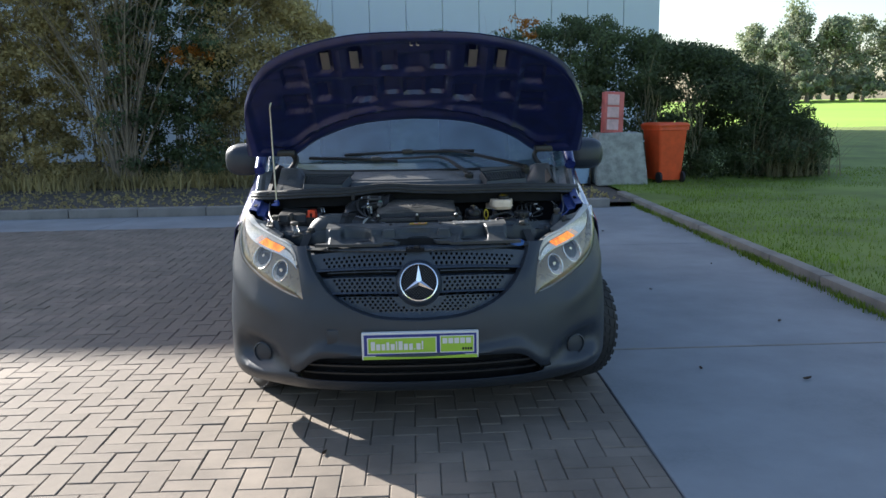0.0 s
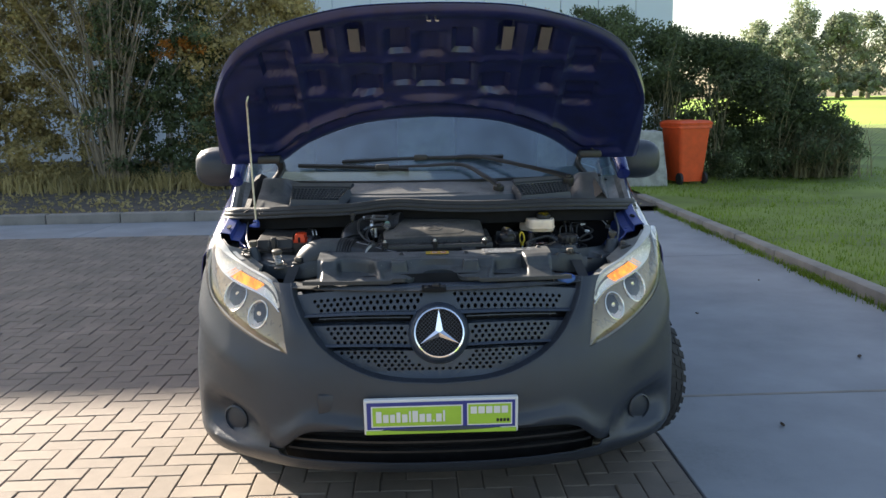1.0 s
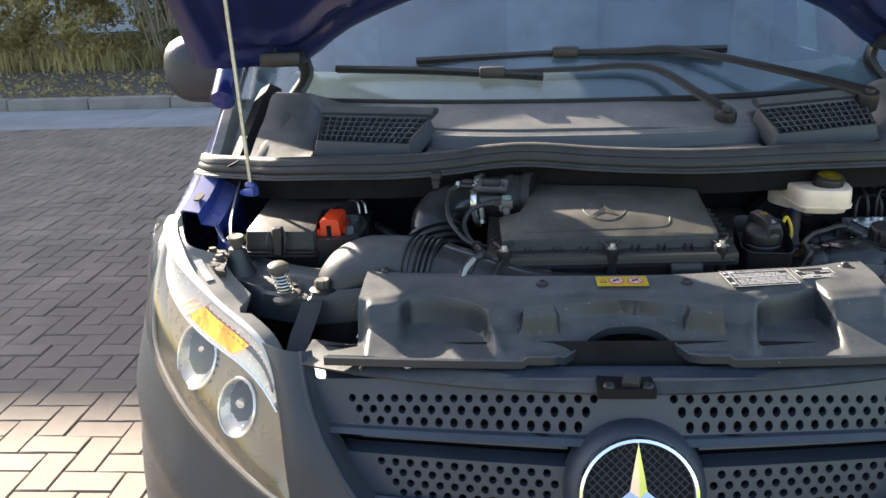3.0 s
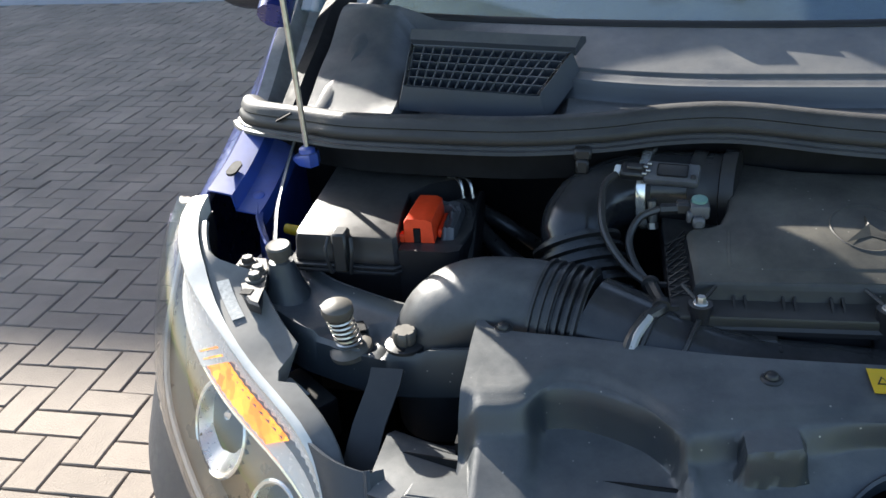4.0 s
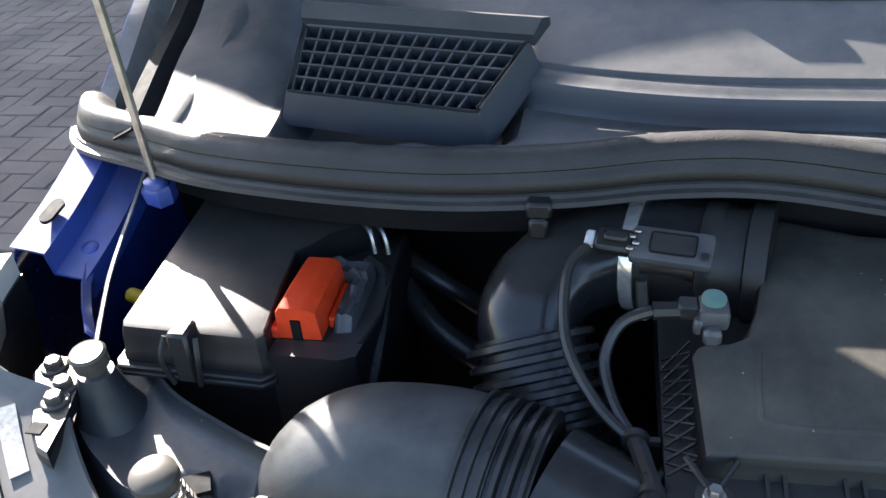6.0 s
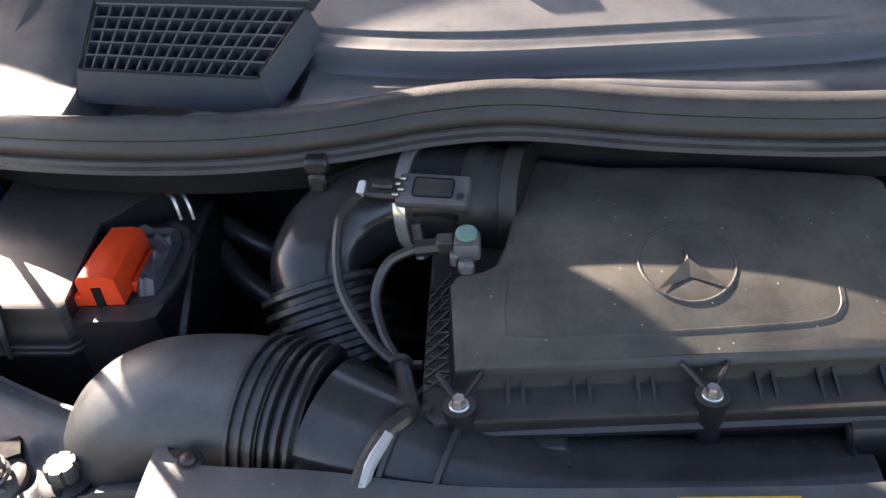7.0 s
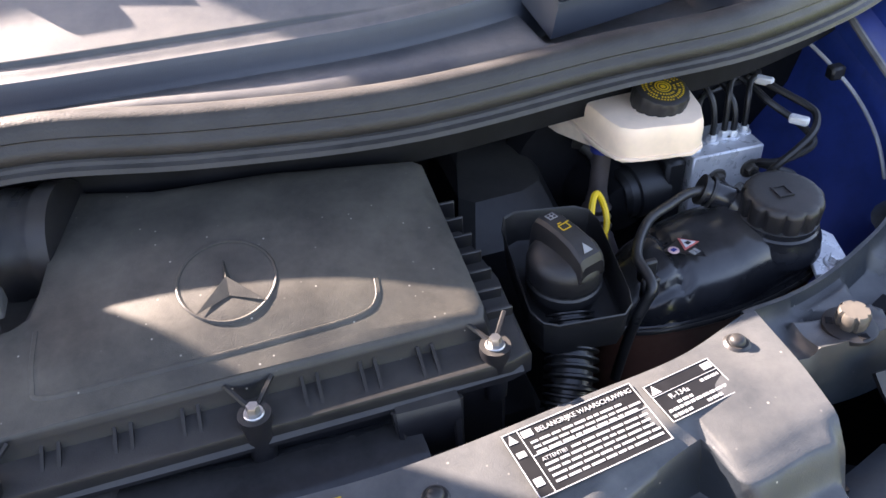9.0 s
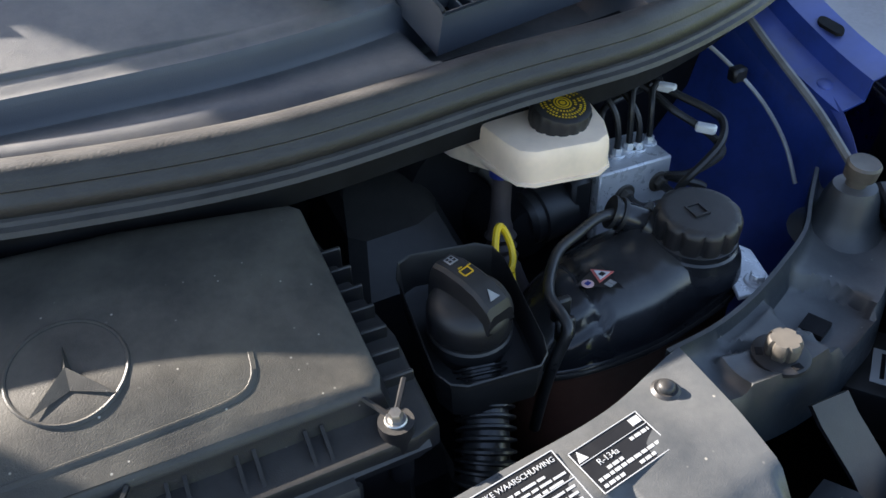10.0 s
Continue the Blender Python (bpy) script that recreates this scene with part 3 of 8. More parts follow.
# ---- far trees beyond the field ----
def far_tree(x, y, h, w, squash=1.0):
    thing = tagged(empty("tree", at=(x, y, 1.2)), "distant broadleaf tree in hazy autumn green", "tree", group="far tree line")
    bm = bmesh.new()
    tube(bm, [(0, 0, -0.3), (0.1, 0, h * 0.3), (0.05, 0.1, h * 0.75)], lambda t: 0.35 * (1.1 - t), 7, 3)
    for _ in range(7):
        a, z = rng.uniform(0, 6.28), rng.uniform(0.25, 0.6) * h
        tube(bm, [(0.05, 0, z), (math.cos(a) * w * 0.2, math.sin(a) * w * 0.2, z + h * 0.12), (math.cos(a) * w * 0.4, math.sin(a) * w * 0.4, z + h * 0.2)], lambda t: 0.13 * (1.1 - t), 5, 2)
    part("trunk", bm, bark, thing)
    cs, rs = [], []
    for _ in range(46):
        z = h * rng.uniform(0.12, 0.97)
        k = math.sin(math.pi * min(1.0, (z / h) ** 0.8)) ** 0.6 * w * 0.5
        a = rng.uniform(0, 6.28)
        rad = k * rng.random() ** 0.5
        r = rng.uniform(0.07, 0.15) * h
        cs.append((math.cos(a) * rad, math.sin(a) * rad, z))
        rs.append((r, r, r * 0.9 * squash))
    leaf_cloud("crown", cs, rs, 5200, 0.26, far_leaf_hazed, thing)


for x, y, h, w in ((44, 118, 7.0, 5), (48, 120, 10.5, 6.5), (51, 116, 10.0, 8), (55, 122, 14.0, 6.5), (59, 118, 11.5, 8), (64, 121, 12.0, 9), (69, 119, 12.5, 8), (74, 122, 11.0, 9), (80, 120, 9.0, 8),
                   (45, 112, 4.5, 6), (52, 111, 4.0, 6), (60, 112, 4.0, 7), (68, 112, 4.2, 7), (76, 113, 4.2, 8)):
    far_tree(x, y, h, w)
for x, h in ((88, 9), (96, 8), (104, 9)):
    far_tree(x, 124, h, 9)


# ---- bins and block by the kerb ----
def wheelie_bin(at, turn, mat, lid_mat, label, scale=1.0):
    thing = tagged(empty("wheelie_bin", at=at), label, "bin")
    thing.rotation_euler = (0, 0, radians(turn))
    thing.scale = (scale,) * 3

    def ring(z, wx, wy, r=0.05):
        pts = []
        for sx, sy, a0 in ((1, 1, 0), (-1, 1, 90), (-1, -1, 180), (1, -1, 270)):
            for k in range(4):
                a = radians(a0 + 30 * k)
                pts.append((sx * (wx / 2 - r) + r * math.cos(a), sy * (wy / 2 - r) + r * math.sin(a), z))
        return pts
    bm = bmesh.new()
    bridge(bm, [ring(0.05, 0.42, 0.48), ring(0.5, 0.49, 0.57), ring(0.93, 0.55, 0.66), ring(0.935, 0.60, 0.71), ring(0.985, 0.60, 0.71)])
    part("body", bm, mat, thing)
    bm = bmesh.new()
    bridge(bm, [ring(0.988, 0.61, 0.73), ring(1.02, 0.62, 0.74), ring(1.055, 0.56, 0.66), ring(1.065, 0.40, 0.5)])
    part("lid", bm, lid_mat, thing)
    for s in (-1, 1):
        bm = bmesh.new()
        lathe(bm, (s * 0.20, -0.24, 0.1), (s, 0, 0), [(0.04, 0), (0.1, 0.005), (0.1, 0.045), (0.05, 0.05)], 16)
        part("wheel", bm, tyre_rubber, thing)
    bm = bmesh.new()
    tube(bm, [(-0.22, 0.36, 0.96), (0.22, 0.36, 0.96)], 0.016, 8, 0)
    part("handle", bm, mat, thing)


wheelie_bin((4.68, 15.65, 0.09), 12, bin_orange, bin_orange, "bright orange-red wheelie bin with closed lid", 1.02)
wheelie_bin((3.08, 15.6, 0.07), -4, bin_blue, bin_orange, "pale blue bin with an orange lid beside the block", 0.78)
block = tagged(empty("concrete_block", at=(3.80, 15.55, 0.08)), "rough grey concrete block beside the kerb", "block")
bm = bmesh.new()
box(bm, -0.46, 0.46, -0.4, 0.4, 0, 0.93, 0.03, 2)
bmesh.ops.subdivide_edges(bm, edges=bm.edges, cuts=3, use_grid_fill=True)
for v in bm.verts:
    k = 1 - 0.16 * v.co.z / 0.93
    v.co.x, v.co.y = v.co.x * k - 0.03 * v.co.z, v.co.y * k
    v.co += Vector((noise.noise(v.co * 5), noise.noise(v.co * 5 + Vector((9, 0, 0))), noise.noise(v.co * 5 + Vector((0, 9, 0))))) * 0.022
part("block", bm, rough_block, block)
board = tagged(empty("barrier_board", at=(3.65, 15.45, 1.005)), "faded red and pink plastic barrier standing on the block", "barrier")
board.rotation_euler = (radians(-3), radians(3), radians(8))
bm = bmesh.new()
box(bm, -0.18, 0.18, -0.10, 0.10, 0, 0.73, 0.02, 2)
part("frame", bm, faded_red, board)
for z0 in (0.05, 0.27, 0.49):
    bm = bmesh.new()
    box(bm, -0.14, 0.08, -0.115, -0.098, z0, z0 + 0.19, 0.008, 1)
    part("panel", bm, faded_pink, board)


# ---- van: outer body ----
van = tagged(empty("van", at=VAN), "dark blue panel van with black bumper and raised bonnet", "van")
PLAN = [(0, 0.055), (0.2, 0.062), (0.4, 0.092), (0.555, 0.138), (0.70, 0.222), (0.832, 0.328), (0.932, 0.455), (0.972, 0.60), (0.976, 0.76)]
plan_x, plan_y = curve(range(9), [p[0] for p in PLAN]), curve(range(9), [p[1] for p in PLAN])
lean_back = curve([0.18, 0.26, 0.35, 0.5, 0.6, 0.66, 0.72, 0.80, 0.88, 0.95, 1.05], [0.075, 0.02, 0.0, 0.0, 0.012, 0.03, 0.048, 0.082, 0.125, 0.175, 0.25])
lean_share = curve([0, 3, 4, 5, 6, 7, 8], [1, 1, 0.93, 0.78, 0.6, 0.42, 0.32])


def skin(s, z, out=0.0):
    """A point of the van's front: s runs from the middle (0) round the corner (8), negative on the other side."""
    a, sign = abs(s), 1 if s >= 0 else -1
    dx, dy = plan_x(min(8, a + 0.05)) - plan_x(max(0, a - 0.05)), plan_y(min(8, a + 0.05)) - plan_y(max(0, a - 0.05))
    l = math.hypot(dx, dy)
    nx, ny = dy / l, -dx / l
    d = out - lean_back(z) * lean_share(a)
    return Vector((sign * (plan_x(a) + nx * d), plan_y(a) + ny * d, z))


def s_at(x, z):
    lo, hi = 0.0, 8.0
    for _ in range(30):
        m = (lo + hi) / 2
        lo, hi = (m, hi) if skin(m, z).x < abs(x) else (lo, m)
    return math.copysign((lo + hi) / 2, x)


grille_low = curve([0, 0.15, 0.25, 0.35, 0.41, 0.445], [0.562, 0.57, 0.59, 0.632, 0.672, 0.705])
grille_side = curve([0.705, 0.78, 0.84, 0.89], [0.445, 0.497, 0.525, 0.535])
lamp_low = spline([(3.0, 0.655, 0), (3.7, 0.680, 0), (4.4, 0.715, 0), (5.2, 0.762, 0), (6.0, 0.82, 0), (6.7, 0.89, 0), (7.2, 0.955, 0), (7.5, 1.01, 0)], 5)
lamp_top = spline([(3.0, 0.655, 0), (3.22, 0.75, 0), (3.45, 0.82, 0), (3.85, 0.885, 0), (4.7, 0.925, 0), (5.7, 0.965, 0), (6.7, 1.0, 0), (7.5, 1.01, 0)], 5)
low_z = curve([p.x for p in lamp_low], [p.y for p in lamp_low])
in_top, in_low = curve([0, 0.30, 0.42, 0.47, 0.51, 0.56, 0.59, 0.62, 1], [0.394, 0.394, 0.391, 0.384, 0.363, 0.318, 0.302, 0.305, 0.305]), curve([0, 0.45, 0.56, 0.59, 0.62, 1], [0.276, 0.280, 0.287, 0.297, 0.305, 0.305])


def bumper():
    thing = empty("bumper", van)
    bm = bmesh.new()
    xs = [0.62 * math.sin(math.pi / 2 * k / 24) if k < 24 else 0.62 for k in range(25)]
    xs = [-x for x in reversed(xs[1:])] + xs

    def at_x(x, z, out=0.0):
        return skin(s_at(x, z), z, out)

    def lip(z):
        """How far the bottom lip stands proud of the face."""
        return 0.022 * smoothstep(0.325, 0.285, z)
    # lip below the air intake
    low_rows = [k / 6 for k in range(7)]
    sheet(bm, [[at_x(x, 0.215 + (in_low(abs(x)) - 0.215) * v, lip(0.215 + (in_low(abs(x)) - 0.215) * v)) + Vector((0, 0.03 * (1 - v) ** 2, 0)) for x in xs] for v in low_rows])
    up_rows = [k / 14 for k in range(15)]
    # between intake and grille
    cols = [-0.445] + [x for x in xs if abs(x) < 0.44] + [0.445]

    def ledge(v):
        return 0.026 * math.exp(-((v - 0.10) / 0.095) ** 2)
    sheet(bm, [[at_x(x, in_top(abs(x)) + (grille_low(abs(x)) - in_top(abs(x))) * v, ledge(v)) for x in cols] for v in up_rows])
    for sg in (-1, 1):
        # upright between grille and lamp
        rows = []
        for k in range(11):
            v = k / 10
            z0, z1 = 0.705 + 0.185 * v, 0.655 + 0.235 * v
            a = s_at(grille_side(z0), z0)
            b = float(np.interp(z1, [p.y for p in lamp_top[:16]], [p.x for p in lamp_top[:16]]))
            rows.append([(a + (b - a) * u, z0 + (z1 - z0) * u, 0.006 * math.sin(math.pi * u) * smoothstep(0, 0.3, v)) for u in [j / 6 for j in range(7)]])
        sheet(bm, [[skin(sg * s, z, o) for s, z, o in r] for r in rows])
        # beside the grille, up to the lamp's tip
        tops = [(skin(s, z).x, z) for s, z, o in rows[0]]
        tops += [(tops[-1][0] + (0.62 - tops[-1][0]) * k / 3, None) for k in (1, 2, 3)]
        tops = [(x, low_z(s_at(x, 0.67)) if z is None else z) for x, z in tops]
        sheet(bm, [[at_x(sg * x, in_top(x) + (z - in_top(x)) * v, ledge(v) * smoothstep(0.64, 0.56, x)) for x, z in tops] for v in up_rows])
        # corner under the lamp, back to the wheel arch
        end_z = tops[-1][1]
        grid = []
        for r in range(21):
            row = []
            for k in range(33):
                u = k / 32

                def height(s):
                    z0 = 0.215 + 0.05 * smoothstep(6.5, 8, s)
                    z1 = (low_z(s) if s < 7.5 else 0.80 + 0.21 * smoothstep(8.0, 7.5, s)) if k else end_z
                    return z0 + (0.305 - z0) * r / 6 if r <= 6 else 0.305 + (z1 - 0.305) * (r - 6) / 14
                left = s_at(0.62, 0.215 + 0.090 * r / 6 if r <= 6 else 0.305 + (end_z - 0.305) * (r - 6) / 14)
                s = left + (8 - left) * u
                z = height(s)
                shoulder = 0.014 * math.exp(-((z - low_z(min(s, 7.4)) + 0.11) / 0.045) ** 2) * smoothstep(0.0, 0.25, u) * smoothstep(1.0, 0.8, u)
                p = skin(sg * s, z, lip(z) * smoothstep(0.75, 0.3, u) + shoulder)
                fog = math.exp(-(((s - 4.70 - 2.2 * (z - 0.365)) / 0.85) ** 2 + ((z - 0.368) / 0.072) ** 2) ** 2)
                row.append(p + Vector((-sg * 0.022, 0.058, 0)) * fog + Vector((0, 0.03 * max(0, 1 - r / 6) ** 2, 0)))
            grid.append(row)
        sheet(bm, grid)
    bmesh.ops.remove_doubles(bm, verts=bm.verts, dist=0.002)
    bmesh.ops.recalc_face_normals(bm, faces=bm.faces)
    bmesh.ops.solidify(bm, geom=bm.faces[:], thickness=0.005)
    part("shell", bm, bumper_plastic, thing, "matt dark grey plastic bumper shell", 50)
    # fog lamp blanks
    for sg in (-1, 1):
        bm = bmesh.new()
        c = skin(sg * 4.66, 0.358) + Vector((-sg * 0.018, 0.046, 0))
        lathe(bm, c, (sg * 0.45, -0.9, 0), [(0.052, -0.012), (0.052, 0.008), (0.046, 0.012), (0.044, 0.004), (0.03, 0.007), (0.0, 0.008)], 28)
        part("fog_lamp_cover", bm, bumper_plastic, thing, "round black fog lamp blank")
    # air intake: black sheet standing in for its shaded depth, and bars
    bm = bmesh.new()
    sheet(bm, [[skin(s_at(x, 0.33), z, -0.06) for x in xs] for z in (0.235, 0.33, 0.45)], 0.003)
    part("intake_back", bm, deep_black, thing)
    for z in (0.310, 0.348):
        bm = bmesh.new()
        bridge(bm, [[skin(s_at(x, z), z + dz, o) for dz, o in ((-0.004, -0.012), (0.004, -0.012), (0.003, -0.05), (-0.003, -0.05))] for x in xs if abs(x) < 0.56])
        part("intake_bar", bm, black_plastic, thing)
    # tow eye cover outline
    bm = bmesh.new()
    box(bm, -0.432, -0.372, skin(s_at(-0.40, 0.49), 0.49).y - 0.004, skin(s_at(-0.40, 0.49), 0.49).y + 0.01, 0.455, 0.525, 0.006, 2)
    part("tow_eye_cover", bm, bumper_plastic, thing)
    return thing


bumper()


# ---- grille ----
def grille():
    thing = empty("grille", van)
    droop = lambda x: -0.15 * x * x
    sag = curve([0.50, 0.56, 0.61, 0.66, 0.70, 0.80, 0.845, 0.87, 0.95], [0.0, 0.0, 0.010, 0.020, 0.024, 0.019, 0.002, 0.0, 0.0])

    def face(x, z, out=0.0):
        """A point of the grille's face; z is the height in the middle."""
        zz = z + droop(x) - sag(z) * (1 - min(1.0, abs(x) / 0.47))
        y = 0.106 + 0.33 * x * x + lean_back(zz) * 0.62 - out
        return Vector((x, y, zz))

    def half_width(z):
        return grille_side(z) - 0.006 if z > 0.705 else float(np.interp(z, [0.55, 0.575, 0.60, 0.632, 0.672, 0.705], [0.02, 0.15, 0.26, 0.34, 0.40, 0.44]))

    # near-black sheet behind everything, in place of the shade behind the bars
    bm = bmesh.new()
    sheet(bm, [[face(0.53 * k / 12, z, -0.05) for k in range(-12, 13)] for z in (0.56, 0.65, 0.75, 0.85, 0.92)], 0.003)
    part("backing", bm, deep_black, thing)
    bars = ((0.892, 0.806, 0.858, 3), (0.778, 0.700, 0.763, 4), (0.690, 0.560, 0.678, 5))
    for top, low, first, n_rows in bars:
        bm = bmesh.new()
        pitch_x, pitch_z, r = 0.0240, 0.0162, 0.0066
        zs_strip = [first - pitch_z * k for k in range(n_rows)]
        
        def wide(z):
            w = 0.45
            for _ in range(12):
                w = 0.5 * (w + half_width(z + droop(w)))
            return min(0.535, w + 0.003)
        n_side = 24

        def strip(z0, z1, o0=0.0, o1=0.0):
            sheet(bm, [[face(wide(z) * k / n_side, z, o) for k in range(-n_side, n_side + 1)] for z, o in ((z0, o0), (z1, o1))])
        # upper and lower rounded lips
        strip(top, top - 0.004, -0.03, 0.0)
        strip(top - 0.004, zs_strip[0] + pitch_z / 2)
        end = zs_strip[-1] - pitch_z / 2
        strip(end, low + 0.010, 0.0, 0.008)
        strip(low + 0.010, low + 0.003, 0.008, 0.014)
        strip(low + 0.003, low, 0.014, 0.006)
        strip(low, low + 0.004, 0.006, -0.035)
        for k, z in enumerate(zs_strip):
            reach = wide(z)
            lim = 0.445 - 0.012 * k - (0.03 if top < 0.85 else 0) - (0.055 + 0.03 * k if top < 0.75 else 0)
            n_cells = int(reach / pitch_x)
            shift = 0.5 * (k % 2)
            edges = [(-n_cells + j + shift) * pitch_x for j in range(2 * n_cells + 1)]
            edges = [-reach] + [e for e in edges if abs(e) < reach - 0.004] + [reach]
            for e0, e1 in zip(edges, edges[1:]):
                xm, hw = (e0 + e1) / 2, (e1 - e0) / 2
                corner = [(e1, z), (e1, z + pitch_z / 2), (xm, z + pitch_z / 2), (e0, z + pitch_z / 2), (e0, z), (e0, z - pitch_z / 2), (xm, z - pitch_z / 2), (e1, z - pitch_z / 2)]
                out_v = [bm.verts.new(face(*c)) for c in corner]
                near = 0.045 + 0.014 * k if top > 0.85 else 0.108 if top > 0.75 else (0.112, 0.108, 0.098, 0.07, 0.0)[k]
                if near < abs(xm) < lim and hw > 0.01:
                    ang = [k2 * math.pi / 4 for k2 in range(8)]
                    inn = [bm.verts.new(face(xm + r * math.cos(a), z + r * math.sin(a))) for a in ang]
                    deep = [bm.verts.new(face(xm + r * math.cos(a), z + r * math.sin(a), -0.012)) for a in ang]
                    for i in range(8):
                        j = (i + 1) % 8
                        bm.faces.new((out_v[i], out_v[j], inn[j], inn[i]))
                        bm.faces.new((inn[i], inn[j], deep[j], deep[i]))
                else:
                    bm.faces.new(out_v)
        bmesh.ops.remove_doubles(bm, verts=bm.verts, dist=0.0004)
        part("bar", bm, grille_plastic, thing, "dark grey perforated grille bar", 30)
    # thin bright-edged slat in each gap
    for z in (0.795, 0.700):
        for sg in (-1, 1):
            bm = bmesh.new()
            bridge(bm, [[face(sg * x, z + dz, o) for dz, o in ((-0.002, -0.012), (0.002, -0.012), (0.002, -0.03), (-0.002, -0.03))] for x in [0.1 + 0.33 * k / 10 for k in range(11)]])
            part("slat", bm, grille_plastic, thing)
            for x in (0.18, 0.30, 0.41):
                bm = bmesh.new()
                c = face(sg * x, z, -0.025)
                box(bm, c.x - 0.002, c.x + 0.002, c.y - 0.003, c.y + 0.02, c.z - 0.008, c.z + 0.012)
                part("rib", bm, grille_plastic, thing)
    # sloping wall between the bumper's edge and the bars
    bm = bmesh.new()
    rows = []
    for k in range(-40, 41):
        x = 0.535 * math.sin(math.pi / 2 * k / 40)
        z = grille_low(abs(x)) if abs(x) < 0.445 else float(np.interp(abs(x), [0.445, 0.497, 0.525, 0.535], [0.705, 0.78, 0.84, 0.89]))
        edge = skin(s_at(x, z), z, 0.001)
        xi, zi = x * 0.965, z + 0.012 * (1 - abs(x) / 0.6)
        deep = face(xi, zi - droop(xi), -0.004)
        rows.append([edge, edge.lerp(deep, 0.15) + Vector((0, -0.004, 0)), edge.lerp(deep, 0.55), deep])
    sheet(bm, rows)
    part("recess_wall", bm, bumper_plastic, thing)
    # frame round the lower edge
    bm = bmesh.new()
    path = []
    for k in range(-20, 21):
        x = 0.535 * math.sin(math.pi / 2 * k / 20)
        z = grille_low(abs(x)) if abs(x) < 0.445 else float(np.interp(abs(x), [0.445, 0.497, 0.525, 0.535], [0.705, 0.78, 0.84, 0.89]))
        path.append(skin(s_at(x, z), z, -0.004))
    tube(bm, path, 0.005, 8, 0)
    part("surround", bm, bumper_plastic, thing)
    # boss and badge
    bm = bmesh.new()
    axis = Vector((0, -1, 0.30)).normalized()
    c = Vector((0, 0.098, 0.739))
    lathe(bm, c, axis, [(0.110, -0.05), (0.104, -0.02), (0.097, -0.008), (0.092, -0.003), (0.0, -0.003)], 48)
    part("badge_boss", bm, grille_plastic, thing)
    badge = empty("badge", van)
    u = Vector((1, 0, 0))
    v = u.cross(axis) * -1
    v = axis.cross(u)
    bm = bmesh.new()
    ring = []
    for k in range(64):
        a = 2 * math.pi * k / 64
        d = math.cos(a) * u + math.sin(a) * v
        ring.append([c + d * rr + axis * h for rr, h in ((0.078, -0.002), (0.0795, 0.006), (0.083, 0.010), (0.0875, 0.009), (0.090, 0.003), (0.090, -0.003))])
    bridge(bm, ring + [ring[0]], True, False)
    bmesh.ops.remove_doubles(bm, verts=bm.verts, dist=1e-5)
    part("ring", bm, chrome, badge, "polished chrome ring")
    bm = bmesh.new()
    for k in range(3):
        a = math.pi / 2 + 2 * math.pi * k / 3
        d = math.cos(a) * u + math.sin(a) * v
        e0, e1 = math.cos(a - math.pi / 3) * u + math.sin(a - math.pi / 3) * v, math.cos(a + math.pi / 3) * u + math.sin(a + math.pi / 3) * v
        top, tip = bm.verts.new(c + axis * 0.011), bm.verts.new(c + d * 0.080 + axis * 0.004)
        n0, n1 = bm.verts.new(c + e0 * 0.015 + axis * 0.001), bm.verts.new(c + e1 * 0.015 + axis * 0.001)
        bm.faces.new((top, n0, tip))
        bm.faces.new((top, tip, n1))
        bm.faces.new((n0, n1, tip))
    bmesh.ops.remove_doubles(bm, verts=bm.verts, dist=1e-5)
    part("star", bm, chrome, badge, "polished chrome three-pointed shape", 5)
    bm = bmesh.new()
    lathe(bm, c, axis, [(0.079, -0.001), (0.0, -0.0005)], 40)
    part("disc", bm, deep_black, badge)
    bm = bmesh.new()
    for k in range(-8, 9):
        for dd in (u + v, u - v):
            dd = dd.normalized()
            nn = (u - v).normalized() if dd.dot(v) > 0 else (u + v).normalized()
            o = k * 0.0095
            l = math.sqrt(max(0, 0.077 ** 2 - o * o))
            if l > 0.01:
                tube(bm, [c + nn * o - dd * l + axis * 0.0008, c + nn * o + dd * l + axis * 0.0008], 0.0011, 4, 0)
    part("mesh", bm, grille_plastic, badge)
    # catch opening in the top bar: a black block coloured as its shade
    bm = bmesh.new()
    box(bm, -0.057, 0.029, 0.148, 0.20, 0.872, 0.8885, 0.002, 1)
    part("catch_opening", bm, deep_black, thing)
    bm = bmesh.new()
    prism(bm, [(-0.022, 0.158), (0.004, 0.154), (0.010, 0.176), (-0.016, 0.186)], 0.884, 0.8985, 0.003, 1)
    part("catch", bm, bay_plastic, thing, "worn dark metal bonnet catch")
    for x in (-0.040, 0.017):
        bm = bmesh.new()
        lathe(bm, (x, 0.160, 0.884), (0, -0.3, 1), [(0.009, 0), (0.009, 0.006), (0.006, 0.009), (0, 0.0095)], 14)
        part("catch_roller", bm, black_plastic, thing)


grille()


